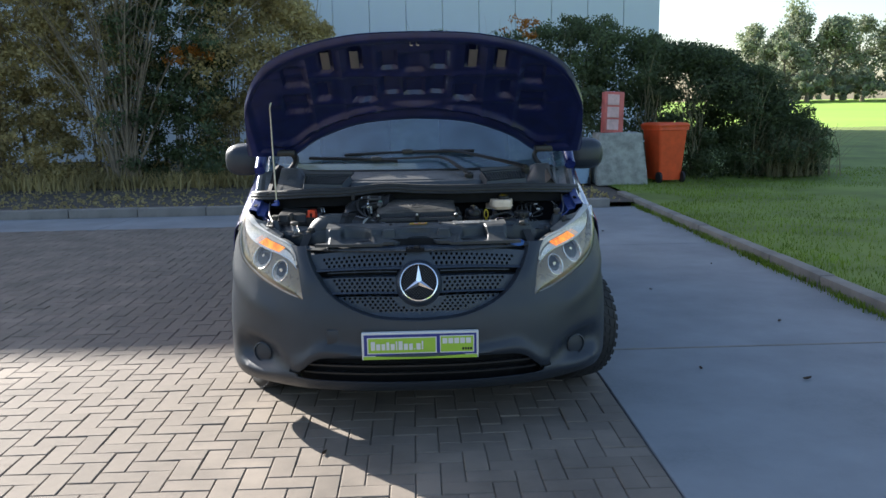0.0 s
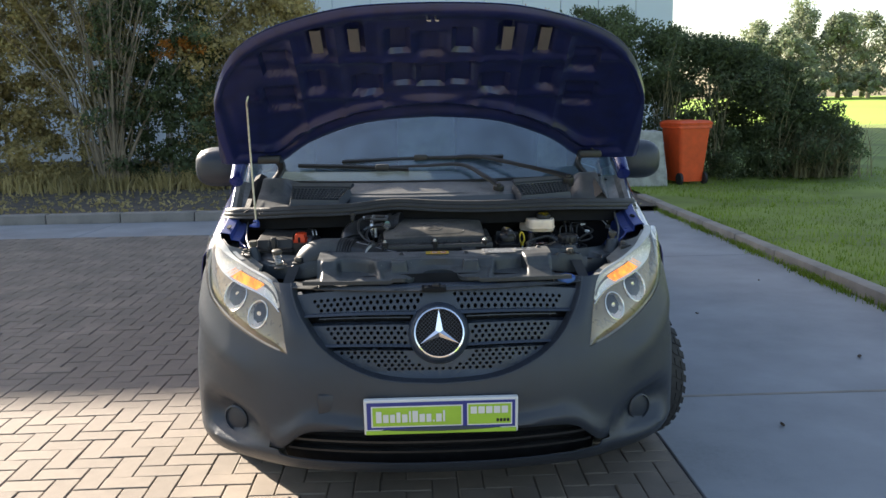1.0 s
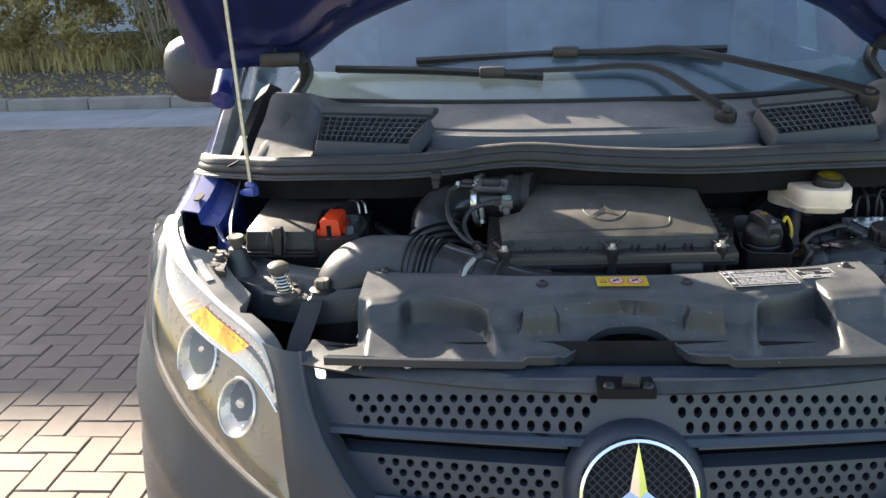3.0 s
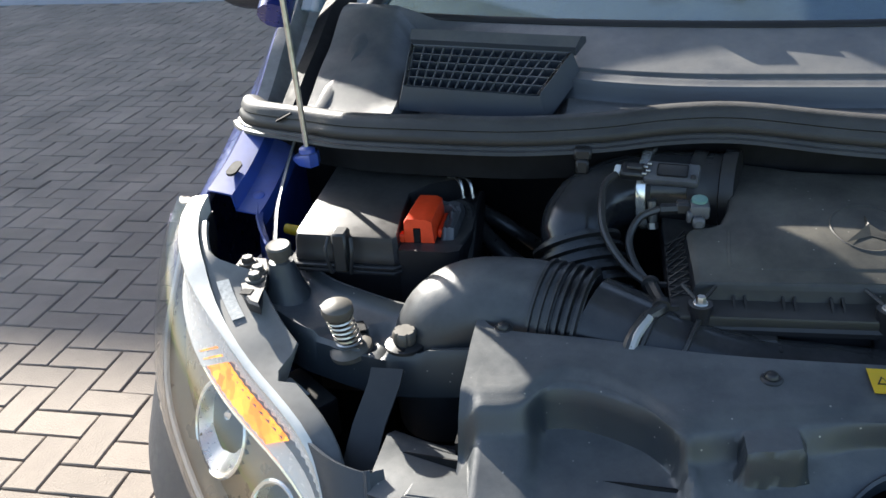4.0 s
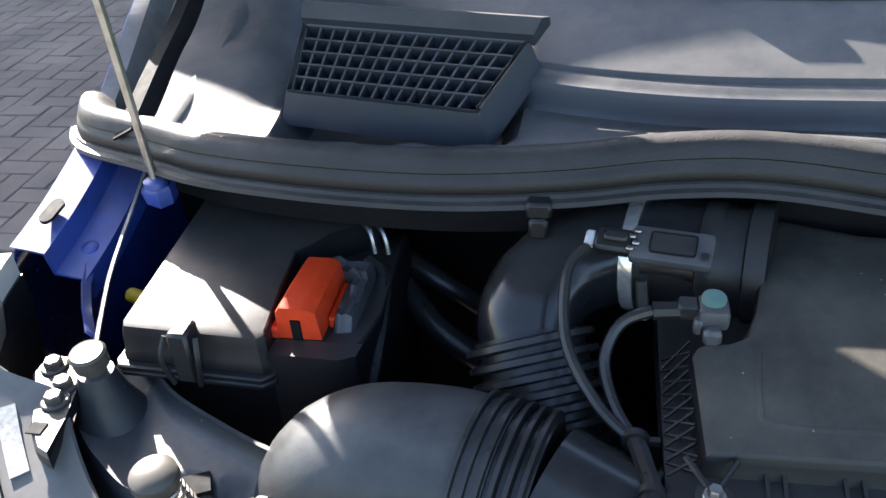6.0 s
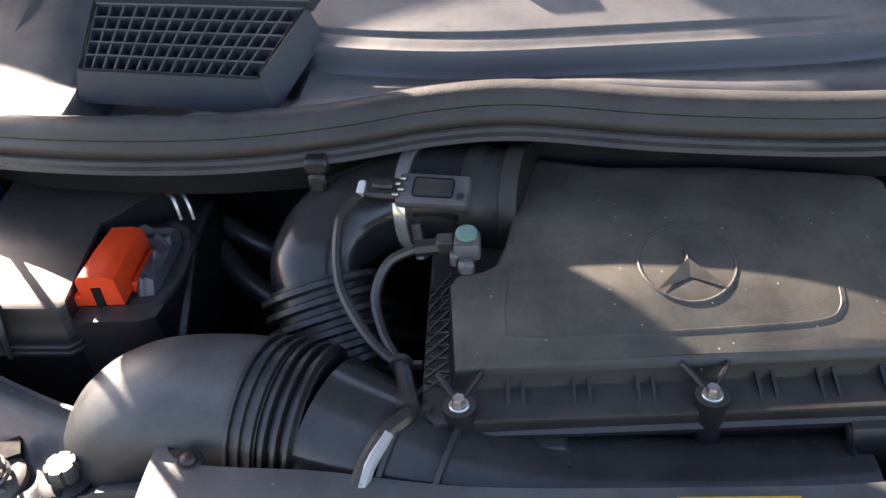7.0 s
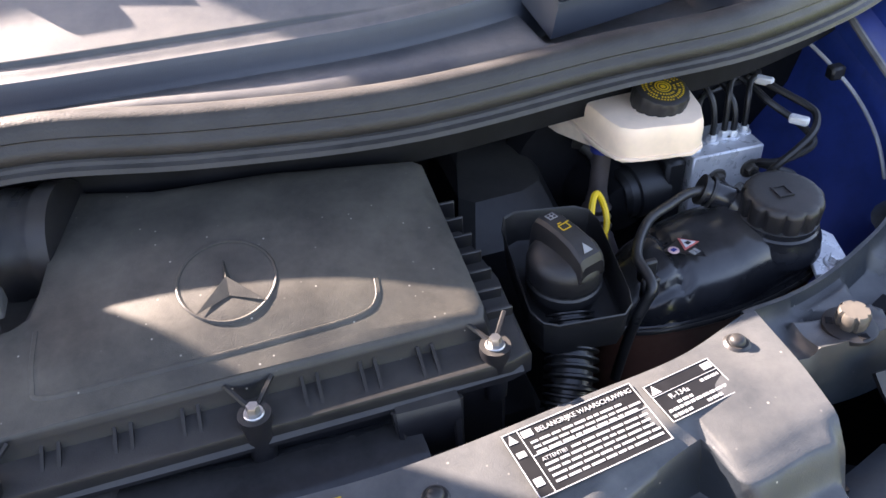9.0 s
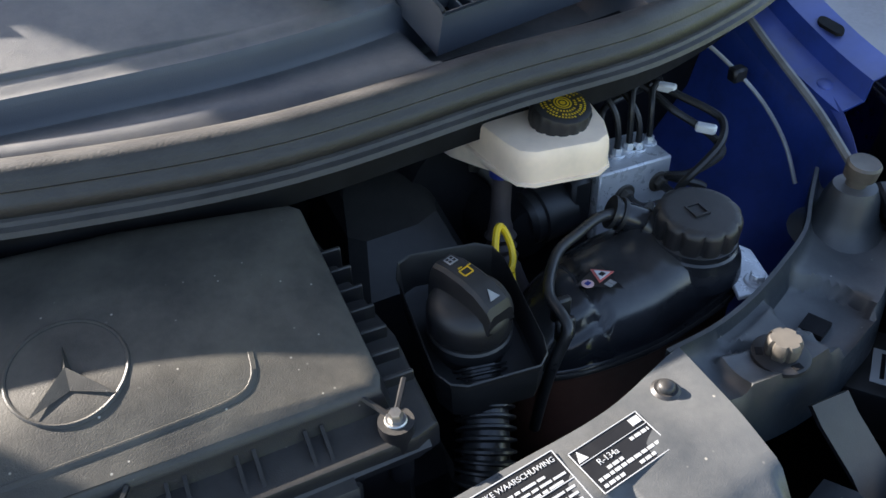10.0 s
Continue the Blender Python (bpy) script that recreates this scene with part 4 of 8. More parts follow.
# ---- number board: dealer's board with plain shapes ----
def number_board():
    thing = empty("number_board", van)
    tilt = pose(0.0, 0.034, 0.455, 4, 0, 0)

    def slab(name, x0, x1, z0, z1, y0, y1, mat, label="", bev=0.001):
        bm = bmesh.new()
        box(bm, x0, x1, y0, y1, z0, z1, bev, 1, tilt)
        return part(name, bm, mat, thing, label)
    slab("holder", -0.268, 0.268, -0.064, 0.066, 0.0, 0.022, label_white, "white plate holder", 0.003)
    slab("field", -0.258, 0.258, -0.043, 0.057, -0.003, -0.0005, label_blue)
    slab("strip", -0.262, 0.262, -0.062, -0.047, -0.003, -0.0005, label_green)
    slab("patch", -0.238, 0.070, -0.030, 0.040, -0.005, -0.003, label_green)
    slab("patch_edge", -0.243, 0.075, -0.034, 0.044, -0.004, -0.0028, label_white)
    slab("patch", 0.094, 0.243, -0.030, 0.044, -0.005, -0.003, label_green)
    slab("patch_edge", 0.090, 0.247, -0.034, 0.048, -0.004, -0.0028, label_white)
    # plain letter-sized bars
    x = -0.226
    for w, h in ((0.019, 0.042), (0.019, 0.030), (0.017, 0.030), (0.014, 0.038), (0.019, 0.030), (0.007, 0.042), (0.019, 0.042), (0.019, 0.030), (0.017, 0.030), (0.006, 0.007), (0.019, 0.030), (0.007, 0.042)):
        slab("mark", x, x + w, -0.016, -0.016 + h, -0.0065, -0.005, label_white)
        x += w + 0.0052
    x = 0.102
    for k in range(5):
        slab("mark", x, x + 0.022, 0.010, 0.036, -0.0065, -0.005, label_white)
        x += 0.027
    for k in range(4):
        slab("mark", 0.192 + 0.012 * k, 0.201 + 0.012 * k, -0.022, -0.010, -0.0065, -0.005, label_black)


number_board()


# ---- headlamps ----
def headlamp(sg):
    thing = empty("headlamp", van)
    n = 36

    def resample(c):
        k = np.linspace(0, len(c) - 1, n)
        idx = np.arange(len(c))
        return list(zip(np.interp(k, idx, [p.x for p in c]), np.interp(k, idx, [p.y for p in c])))
    lo, hi = resample(lamp_low), resample(lamp_top)

    def at(i, u, out):
        f = i - int(i)
        (s0, z0), (s1, z1) = ((c[int(i)][0] * (1 - f) + c[min(n - 1, int(i) + 1)][0] * f, c[int(i)][1] * (1 - f) + c[min(n - 1, int(i) + 1)][1] * f) for c in (lo, hi))
        return skin(sg * (s0 + (s1 - s0) * u), z0 + (z1 - z0) * u, out)
    bm = bmesh.new()
    sheet(bm, [[at(i, u / 10, 0.018 * math.sin(math.pi * u / 10) ** 0.6 * min(1, i / 5) + 0.001) for u in range(11)] for i in range(n)], 0.003)
    lens = part("lens", bm, lens_clear, thing, "clear domed plastic lens")
    lens.visible_shadow = False
    # two reflector bowls whose open faces follow the lens, sunk into the housing
    bowls = ((5.02, 0.822, 0.060, 0.056, "main_reflector"), (4.12, 0.768, 0.044, 0.047, "side_reflector"))

    def along(s):
        return (skin(s + 0.05, 0.8) - skin(s - 0.05, 0.8)).length / 0.1

    def in_bowl(p):
        for s, z, rs, rz, name in bowls:
            c = skin(sg * s, z, -0.026)
            if math.hypot(math.hypot(p.x - c.x, p.y - c.y) / rs, (p.z - c.z) / rz) < 1.0:
                return True
        return False
    bm = bmesh.new()
    sheet(bm, [[at(i / 2, u / 40, -0.004 - 0.024 * min(1, u / 4, (40 - u) / 4, i / 6, (2 * n - 2 - i) / 6)) for u in range(41)] for i in range(2 * n - 1)])
    bmesh.ops.delete(bm, geom=[f for f in bm.faces if in_bowl(f.calc_center_median())], context='FACES')
    part("housing", bm, lamp_inside, thing, "bronze-grey lamp housing")
    rng = random.Random(41)
    for s, z, rs, rz, name in bowls:
        c = skin(sg * s, z, -0.026)
        k_s = along(s)
        back = Vector((-sg * 0.012, 0.062 if s > 4.5 else 0.05, 0.004))
        rings = []
        for j in range(9):
            f = 0.12 + 0.88 * j / 8
            ring = []
            for k in range(48):
                a = 2 * math.pi * k / 48
                g = f * (1 - (0.045 if k % 6 in (0, 1) and 2 <= j <= 6 else 0.0))
                edge = skin(sg * (s + rs * math.cos(a) / k_s), z + rz * math.sin(a), -0.026)
                ring.append(c + back * (1 - g * g + (rng.uniform(-0.05, 0.05) if 1 <= j <= 7 and k % 2 == 0 else 0.0)) + (edge - c) * f)
            rings.append(ring)
        bm = bmesh.new()
        sheet(bm, [ring + ring[:1] for ring in rings], 0.0015)
        part(name, bm, lamp_bowl, thing, "bright faceted lamp reflector", 14)
        bm = bmesh.new()
        lathe(bm, c + back * 0.98, (-back).normalized(), [(0.011, 0), (0.011, 0.010), (0.006, 0.012), (0.006, 0.028), (0.0085, 0.030), (0.0085, 0.040), (0.0, 0.042)], 16)
        part("bulb", bm, lamp_silver, thing)
        bm = bmesh.new()
        tube(bm, [skin(sg * (s + rs * 1.03 * math.cos(a) / k_s), z + rz * 1.03 * math.sin(a), -0.025) for a in (2 * math.pi * k / 40 for k in range(41))], 0.0032, 6, 1)
        part("reflector_rim", bm, lamp_silver, thing)
    # pale upper band: ribbed towards the grille, smooth towards the wing
    band = curve([8, 12, 16, 20, 24, 30, 36], [0.88, 0.78, 0.65, 0.55, 0.45, 0.22, 0.12])
    bm = bmesh.new()
    sheet(bm, [[at(i / 4, band(i / 4) + (0.985 - band(i / 4)) * v / 6, -0.003 - 0.015 * (1 - (v / 6) ** 2) - 0.0014 * (i % 2) * math.sin(math.pi * v / 6)) for v in range(7)] for i in range(38, 84)], 0.003)
    part("ribbed_panel", bm, lamp_white, thing, "pale ribbed reflector panel")
    bm = bmesh.new()
    sheet(bm, [[at(i / 2, band(i / 2) + (0.985 - band(i / 2)) * v / 8, -0.003 - 0.015 * (1 - (v / 8) ** 2)) for v in range(9)] for i in range(41, 2 * n - 2)], 0.003)
    part("upper_panel", bm, lamp_white, thing, "smooth pale upper reflector panel")
    bm = bmesh.new()
    tube(bm, [at(i / 2, band(i / 2) - 0.01, -0.020) for i in range(17, 2 * n - 4)], 0.0032, 6, 1)
    part("trim_strip", bm, lamp_silver, thing, "thin bright trim strip")
    bm = bmesh.new()
    sheet(bm, [[at(i / 4, band(i / 4) + (0.985 - band(i / 4)) * v, 0.0005 - 0.015 * (1 - v * v) - 0.0014 * (i % 2)) for v in (0.14, 0.28, 0.42, 0.56, 0.70)] for i in range(62, 88)], 0.002)
    part("indicator", bm, amber, thing, "lit amber indicator behind ribbed lens")
    bm = bmesh.new()
    tube(bm, [at(i, 0.035, -0.004) for i in range(2, n - 2)], 0.0042, 6, 1)
    part("bezel", bm, lamp_grey, thing, "grey lower bezel")
    # rolled upper edge of the lens, broader towards the wing
    rows = []
    for i in range(11, n):
        s1, z1 = hi[i]
        w = 0.008 + 0.018 * smoothstep(21, 28, i)
        a = skin(sg * s1, z1, 0.001)
        inner = skin(sg * s1, z1, -w)
        rows.append([a + Vector((0, 0, -0.004)), a + Vector((0, 0, 0.001)), a.lerp(inner, 0.3) + Vector((0, 0, 0.004)), inner + Vector((0, 0, 0.006)), inner + Vector((0, 0, 0.001)), inner + Vector((0, 0, -0.03))])
    bm = bmesh.new()
    sheet(bm, rows, 0.003)
    part("rim", bm, rim_white, thing, "pale cream lens edge")
    bm = bmesh.new()
    tube(bm, [at(n - 1, u / 8, 0.004) for u in range(9)], 0.0045, 6, 2)
    part("lens_edge", bm, lamp_grey, thing)
    # grey mounting flange behind the lens edge
    bm = bmesh.new()
    rows = []
    for k in range(2 * 12, 2 * (n - 4)):
        i = k / 2
        s1, z1 = (hi[int(i)][m] + (hi[int(i) + 1][m] - hi[int(i)][m]) * (i % 1) for m in (0, 1))
        w0 = 0.010 + 0.018 * smoothstep(21, 28, i)
        w1 = w0 + 0.012 + 0.052 * smoothstep(18.6, 20.0, i) * smoothstep(28.5, 25.0, i) + 0.016 * smoothstep(18.6, 18.0, i)
        rows.append([skin(sg * s1, z1 + dz, -o) for o, dz in ((w0, -0.03), (w0, 0.0), (w0 + 0.004, 0.001), (w1 - 0.004, 0.002), (w1, -0.001), (w1 + 0.002, -0.04))])
    sheet(bm, rows, 0.003)
    part("mounting_flange", bm, flange_grey, thing, "grey plastic lamp flange")
    if sg < 0:
        bm = bmesh.new()
        rows = []
        for k in range(9):
            i = 22.6 + 2.8 * k / 8
            s1, z1 = (hi[int(i)][m] + (hi[int(i) + 1][m] - hi[int(i)][m]) * (i % 1) for m in (0, 1))
            rows.append([skin(sg * s1, z1 + 0.0032, -(o + 0.010 * k / 8)) for o in (0.018, 0.026, 0.034)])
        sheet(bm, rows, 0.0008)
        part("data_label", bm, label_worn, thing, "small printed pale label")
    # rear cover with its printed label, low in the bay
    m = pose(sg * 0.702, 0.440, 0.845, 0, 0, sg * 40)
    bm = bmesh.new()
    box(bm, -0.040, 0.055, -0.050, 0.060, -0.06, 0.0, 0.006, 2, m)
    part("rear_cover", bm, bay_plastic, thing)
    bm = bmesh.new()
    box(bm, -0.024, 0.024, -0.036, 0.036, 0.0, 0.0012, 0, 1, m)
    label = part("cover_label", bm, label_white, thing, "white printed label")
    for k, (y, w) in enumerate(((0.026, 0.018), (0.016, 0.012), (0.004, 0.019), (-0.008, 0.015), (-0.022, 0.019))):
        bm = bmesh.new()
        box(bm, -w, w, y - 0.002, y + 0.002, 0.0012, 0.0018, 0, 1, m)
        part("print_line", bm, label_black, label)
    # back of the unit
    rows = [[skin(sg * hi[i][0], hi[i][1] + dz, -o) for dz, o in ((-0.02, 0.030), (-0.06, 0.040), (-0.14, 0.045), (-0.24, 0.040))] for i in range(13, n)]
    bm = bmesh.new()
    sheet(bm, rows, 0.004)
    part("case", bm, bay_plastic, thing)


for sg in (-1, 1):
    headlamp(sg)


# ---- wings ----
def wing(sg):
    thing = empty("wing", van)
    edge_x, edge_z = curve([0.62, 0.75, 0.9, 1.1, 1.35, 1.7], [0.875, 0.868, 0.872, 0.885, 0.90, 0.90]), curve([0.62, 0.75, 0.9, 1.1, 1.35, 1.7], [1.010, 1.040, 1.090, 1.185, 1.28, 1.30])
    bm = bmesh.new()
    ys = [0.70 + 1.0 * k / 26 for k in range(27)]

    def arch(y):
        d = abs(y - 0.93)
        return 0.36 + math.sqrt(max(0, 0.39 ** 2 - d * d)) if d < 0.39 else 0.28
    rows = []
    for y in ys:
        ex, ez, za = edge_x(y), edge_z(y), arch(y)
        ctrl = [(0.965, za), (0.968, za + (ez - za) * 0.35), (0.955, za + (ez - za) * 0.7), (ex + 0.035, ez - 0.06), (ex + 0.01, ez - 0.012), (ex, ez)]
        rows.append([Vector((sg * p.x, y, p.y)) for p in spline([(a, b, 0) for a, b in ctrl], 3)])
    sheet(bm, rows, 0.004)
    part("outer_panel", bm, blue_paint, thing, "glossy dark blue outer wing")
    # flange with slots inside the edge
    bm = bmesh.new()
    rows = []
    for y in [0.68 + 0.20 * k / 10 for k in range(11)]:
        ex, ez = edge_x(y), edge_z(y)
        rows.append([(sg * (ex - 0.001), y, ez + 0.001), (sg * (ex - 0.024), y, ez - 0.003), (sg * (ex - 0.038), y, ez - 0.006), (sg * (ex - 0.042), y, ez - 0.030), (sg * (ex - 0.075), y, ez - 0.036), (sg * (ex - 0.078), y, ez - 0.06)])
    sheet(bm, rows, 0.003)
    part("flange", bm, inner_blue, thing, "blue painted wing flange")
    # slot drawn as a black piece on the flange, its shade as colour
    bm = bmesh.new()
    c = Vector((sg * 0.846, 0.728 if sg < 0 else 0.765, 1.0385 if sg < 0 else 1.044))
    pts = [(c.x + 0.009 * math.cos(a), c.y + (0.016 if math.sin(a) > 0 else -0.016) * 0.5 + 0.010 * math.sin(a), c.z - 0.002 + 0.3 * 0.012 * math.sin(a)) for a in (2 * math.pi * k / 16 for k in range(16))]
    vs = [bm.verts.new(p) for p in pts]
    ws = [bm.verts.new((p[0], p[1], p[2] + 0.0035)) for p in pts]
    bm.faces.new(vs)
    bm.faces.new(ws)
    for i in range(16):
        bm.faces.new((vs[i], vs[(i + 1) % 16], ws[(i + 1) % 16], ws[i]))
    part("slot", bm, deep_black, thing)
    bm = bmesh.new()
    lathe(bm, (sg * 0.812, 0.722, edge_z(0.722) - 0.036), (0, -0.2, 1), [(0.011, 0), (0.010, 0.003), (0.006, 0.005), (0.0, 0.0055)], 16)
    part("rivet", bm, inner_blue, thing)
    # inner wing wall of the engine bay
    bm = bmesh.new()
    rows = []
    for y in [0.615 + 0.365 * k / 12 for k in range(13)]:
        ez = min(edge_z(y), 1.085) - 0.03
        x0 = 0.80 - 0.10 * smoothstep(0.72, 0.5, y)
        steps = ((0.0, 0.01), (0.012, 0.05), (0.03, 0.13), (0.10, 0.22), (0.16, 0.27), (0.17, 0.42)) if sg > 0 else ((0.0, 0.01), (-0.006, 0.05), (-0.010, 0.13), (0.0, 0.22), (0.02, 0.27), (0.03, 0.42))
        rows.append([(sg * (x0 + 0.008), y, ez - 0.004)] + [(sg * (x0 - a), y, ez - b) for a, b in steps])
    sheet(bm, rows, 0.004)
    part("inner_wall", bm, inner_blue, thing, "blue painted inner wing")
    # bare seam edge running forwards
    bm = bmesh.new()
    tube(bm, [(sg * 0.792, 0.87, 1.052), (sg * 0.785, 0.78, 1.018), (sg * 0.768, 0.68, 0.992), (sg * 0.735, 0.575, 0.968)], 0.0045, 6, 4, 0.5)
    part("seam", bm, grey_sheet, thing)
    # drain channel beside the windscreen
    bm = bmesh.new()
    rows = []
    for y in [0.86 + 0.40 * k / 12 for k in range(13)]:
        ex, ez = edge_x(y), edge_z(y)
        rows.append([(sg * (ex - 0.001), y, ez + 0.001), (sg * (ex - 0.02), y, ez - 0.004), (sg * (ex - 0.035), y, ez - 0.035), (sg * (ex - 0.075), y, ez - 0.05), (sg * (ex - 0.09), y, ez - 0.02), (sg * (ex - 0.105), y, ez - 0.022), (sg * (ex - 0.11), y, ez - 0.07)])
    sheet(bm, rows, 0.003)
    part("drain_channel", bm, grey_sheet, thing, "dusty grey sheet channel")
    return thing


for sg in (-1, 1):
    wing(sg)


# ---- cab, load space, glass ----
def shell_section(y):
    """Half widths and heights of the body at y: sill, waist, gutter, roof."""
    rise = smoothstep(1.15, 2.15, y)
    roof = 1.22 + 0.69 * math.sin(math.pi / 2 * rise) ** 1.0
    return [(0.93, 0.30), (0.962, 0.55), (0.96, 0.9), (0.945, min(1.15, roof - 0.04)), (0.90 - 0.05 * rise, roof - 0.10 * rise - 0.01), (0.84 - 0.03 * rise, roof - 0.02 * rise), (0.55, roof + 0.02 * rise), (0.0, roof + 0.03 * rise)]


def cab_shell():
    bm = bmesh.new()
    sides = [1.30 + 1.10 * k / 12 for k in range(13)]
    tops = [1.80, 1.84, 1.92, 2.05, 2.2, 2.4]
    rear_ys = [2.4, 3.0, 3.6, 4.2, 4.7, 5.0, 5.08]
    for sg in (-1, 1):
        def section(y, a, b):
            pull = 0.05 * smoothstep(4.9, 5.08, y)
            drop = 0.05 * smoothstep(2.15, 1.80, y) ** 2
            return [Vector((sg * (x - pull), y, z - (drop if z > 1.5 else 0))) for x, z in shell_section(2.6)[a:b]]
        # sides up to the waist, roof over the cab, then the whole load space: the door windows stay open
        for ys, first, last in ((sides, 0, 4), (tops, 4, 8), (rear_ys, 0, 8)):
            sheet(bm, [section(y, first, last) for y in ys])
    rear = [Vector((sg * (x - 0.05), 5.08, z)) for sg, pts in ((1, shell_section(3)), (-1, reversed(shell_section(3)[:-1]))) for x, z in pts]
    bm.faces.new([bm.verts.new(p) for p in rear])
    bmesh.ops.remove_doubles(bm, verts=bm.verts, dist=0.002)
    body = part("body_shell", bm, blue_paint, van, "dark blue van body")
    for sg in (-1, 1):
        bm = bmesh.new()
        tube(bm, [(sg * 0.868, 1.02, 1.200), (sg * 0.870, 1.31, 1.412), (sg * 0.860, 1.645, 1.632), (sg * 0.825, 1.92, 1.80)], lambda t: 0.030 + 0.006 * smoothstep(0, 0.4, t), 12, 6)
        part("pillar", bm, blue_paint, body)
        bm = bmesh.new()
        rows = [[(sg * (0.935 - 0.03 * v), y, 1.16 + (zt - 1.16) * v) for v in (0, 0.5, 1)] for y, zt in ((1.28, 1.36), (1.5, 1.56), (1.75, 1.74), (2.05, 1.79), (2.4, 1.80))]
        sheet(bm, rows, 0.004)
        pane = part("side_window", bm, side_glass, body)
        pane.visible_shadow = False
        # wheels at the rear
    bm = bmesh.new()
    rows = []
    for k in range(13):
        v = k / 12
        rows.append([Vector((x, 0.947 + 0.25 * x * x * (1 - 0.45 * v) + 0.90 * v, 1.188 + 0.665 * v - 0.05 * x * x * v)) for x in [0.86 * (1 - 0.07 * v) * j / 12 for j in range(-12, 13)]])
    sheet(bm, rows, 0.005)
    part("windscreen", bm, windscreen_glass, body, "clear windscreen, bluish reflection tinted into its dust film")
    bm = bmesh.new()
    sheet(bm, [[Vector((x, 0.970 + 0.24 * x * x + dy, 1.165 + dz)) for x in [0.83 * j / 12 for j in range(-12, 13)]] for dy, dz in ((0.02, 0.0), (0.12, 0.015), (0.5, 0.03), (0.72, -0.02), (0.76, -0.4))], 0.004)
    part("dashboard", bm, bay_plastic, body)
    bm = bmesh.new()
    box(bm, -0.90, 0.90, 2.62, 2.66, 0.35, 1.84)
    part("bulkhead", bm, lamp_grey, body)
    bm = bmesh.new()
    box(bm, -0.90, 0.90, 1.3, 2.6, 0.42, 0.5)
    part("cab_floor", bm, deep_black, body)
    for x in (-0.42, 0.42):
        seat = empty("seat", van)
        bm = bmesh.new()
        box(bm, x - 0.26, x + 0.26, 1.75, 2.25, 0.75, 0.92, 0.05, 3)
        part("cushion", bm, black_plastic, seat)
        bm = bmesh.new()
        box(bm, x - 0.25, x + 0.25, 2.25, 2.40, 0.85, 1.45, 0.05, 3, pose(0, 0.15, 0, 6, 0, 0))
        part("backrest", bm, black_plastic, seat)
        bm = bmesh.new()
        box(bm, x - 0.13, x + 0.13, 2.29, 2.38, 1.46, 1.68, 0.04, 3)
        part("headrest", bm, black_plastic, seat)
    # floor pan that keeps light out of the bay from below
    bm = bmesh.new()
    box(bm, -0.58, 0.58, 0.30, 1.25, 0.25, 0.28)
    part("undertray", bm, deep_black, van)
    bm = bmesh.new()
    box(bm, -0.86, 0.86, 1.2, 5.0, 0.28, 0.34)
    part("floor_pan", bm, deep_black, van)


cab_shell()


def wheel(name, x, y, turn):
    hub = empty(name, van, (x, y, 0.333))
    hub.rotation_euler = (0, 0, radians(turn))
    sg = 1 if x > 0 else -1
    bm = bmesh.new()
    prof = [(0.205, -0.095), (0.24, -0.108), (0.285, -0.110), (0.315, -0.100), (0.329, -0.085), (0.331, -0.04), (0.332, 0.0), (0.331, 0.04), (0.329, 0.085), (0.315, 0.100), (0.285, 0.110), (0.24, 0.108), (0.205, 0.095)]
    bridge(bm, [[(h, r * math.cos(a), r * math.sin(a)) for r, h in prof] for a in (2 * math.pi * k / 56 for k in range(57))], False)
    bmesh.ops.remove_doubles(bm, verts=bm.verts, dist=1e-5)
    tyre = part("tyre", bm, tyre_rubber, hub, "black rubber tyre with V-shaped tread")
    # tread blocks in a V
    bm = bmesh.new()
    for k in range(40):
        for s in (-1, 1):
            for j in range(3):
                a0 = 2 * math.pi * (k + 0.5 * (s > 0)) / 40 + 0.055 * j
                h0, h1 = s * (0.010 + 0.031 * j), s * (0.036 + 0.031 * j)
                pts = []
                for h, da in ((h0, 0.0), (h1, 0.052), (h1, 0.052 + 0.095), (h0, 0.095)):
                    rr = 0.330 - 0.10 * max(0, abs(h) - 0.06)
                    pts.append([(h, r * math.cos(a0 + da), r * math.sin(a0 + da)) for r in (rr - 0.004, rr + 0.0045)])
                low, top = [bm.verts.new(p[0]) for p in pts], [bm.verts.new(p[1]) for p in pts]
                bm.faces.new(top)
                for i in range(4):
                    bm.faces.new((low[i], low[(i + 1) % 4], top[(i + 1) % 4], top[i]))
    part("tread", bm, tyre_rubber, hub)
    bm = bmesh.new()
    lathe(bm, (0, 0, 0), (sg, 0, 0), [(0.205, -0.09), (0.208, 0.088), (0.195, 0.092), (0.185, 0.06), (0.12, 0.045), (0.07, 0.075), (0.0, 0.078)], 32)
    part("rim", bm, lamp_grey, hub, "grey steel wheel rim")


wheel("front_wheel", 0.835, 0.93, 27)
wheel("front_wheel", -0.835, 0.93, 27)
wheel("rear_wheel", 0.845, 4.1, 0)
wheel("rear_wheel", -0.845, 4.1, 0)
for sg in (-1, 1):
    bm = bmesh.new()
    rows = []
    for k in range(13):
        a = math.pi * (k / 12)
        rows.append([(sg * 0.95, 0.93 - 0.375 * math.cos(a), 0.34 + 0.375 * math.sin(a)), (sg * 0.62, 0.93 - 0.375 * math.cos(a), 0.34 + 0.375 * math.sin(a))])
    sheet(bm, rows, 0.003)
    part("arch_liner", bm, deep_black, van)


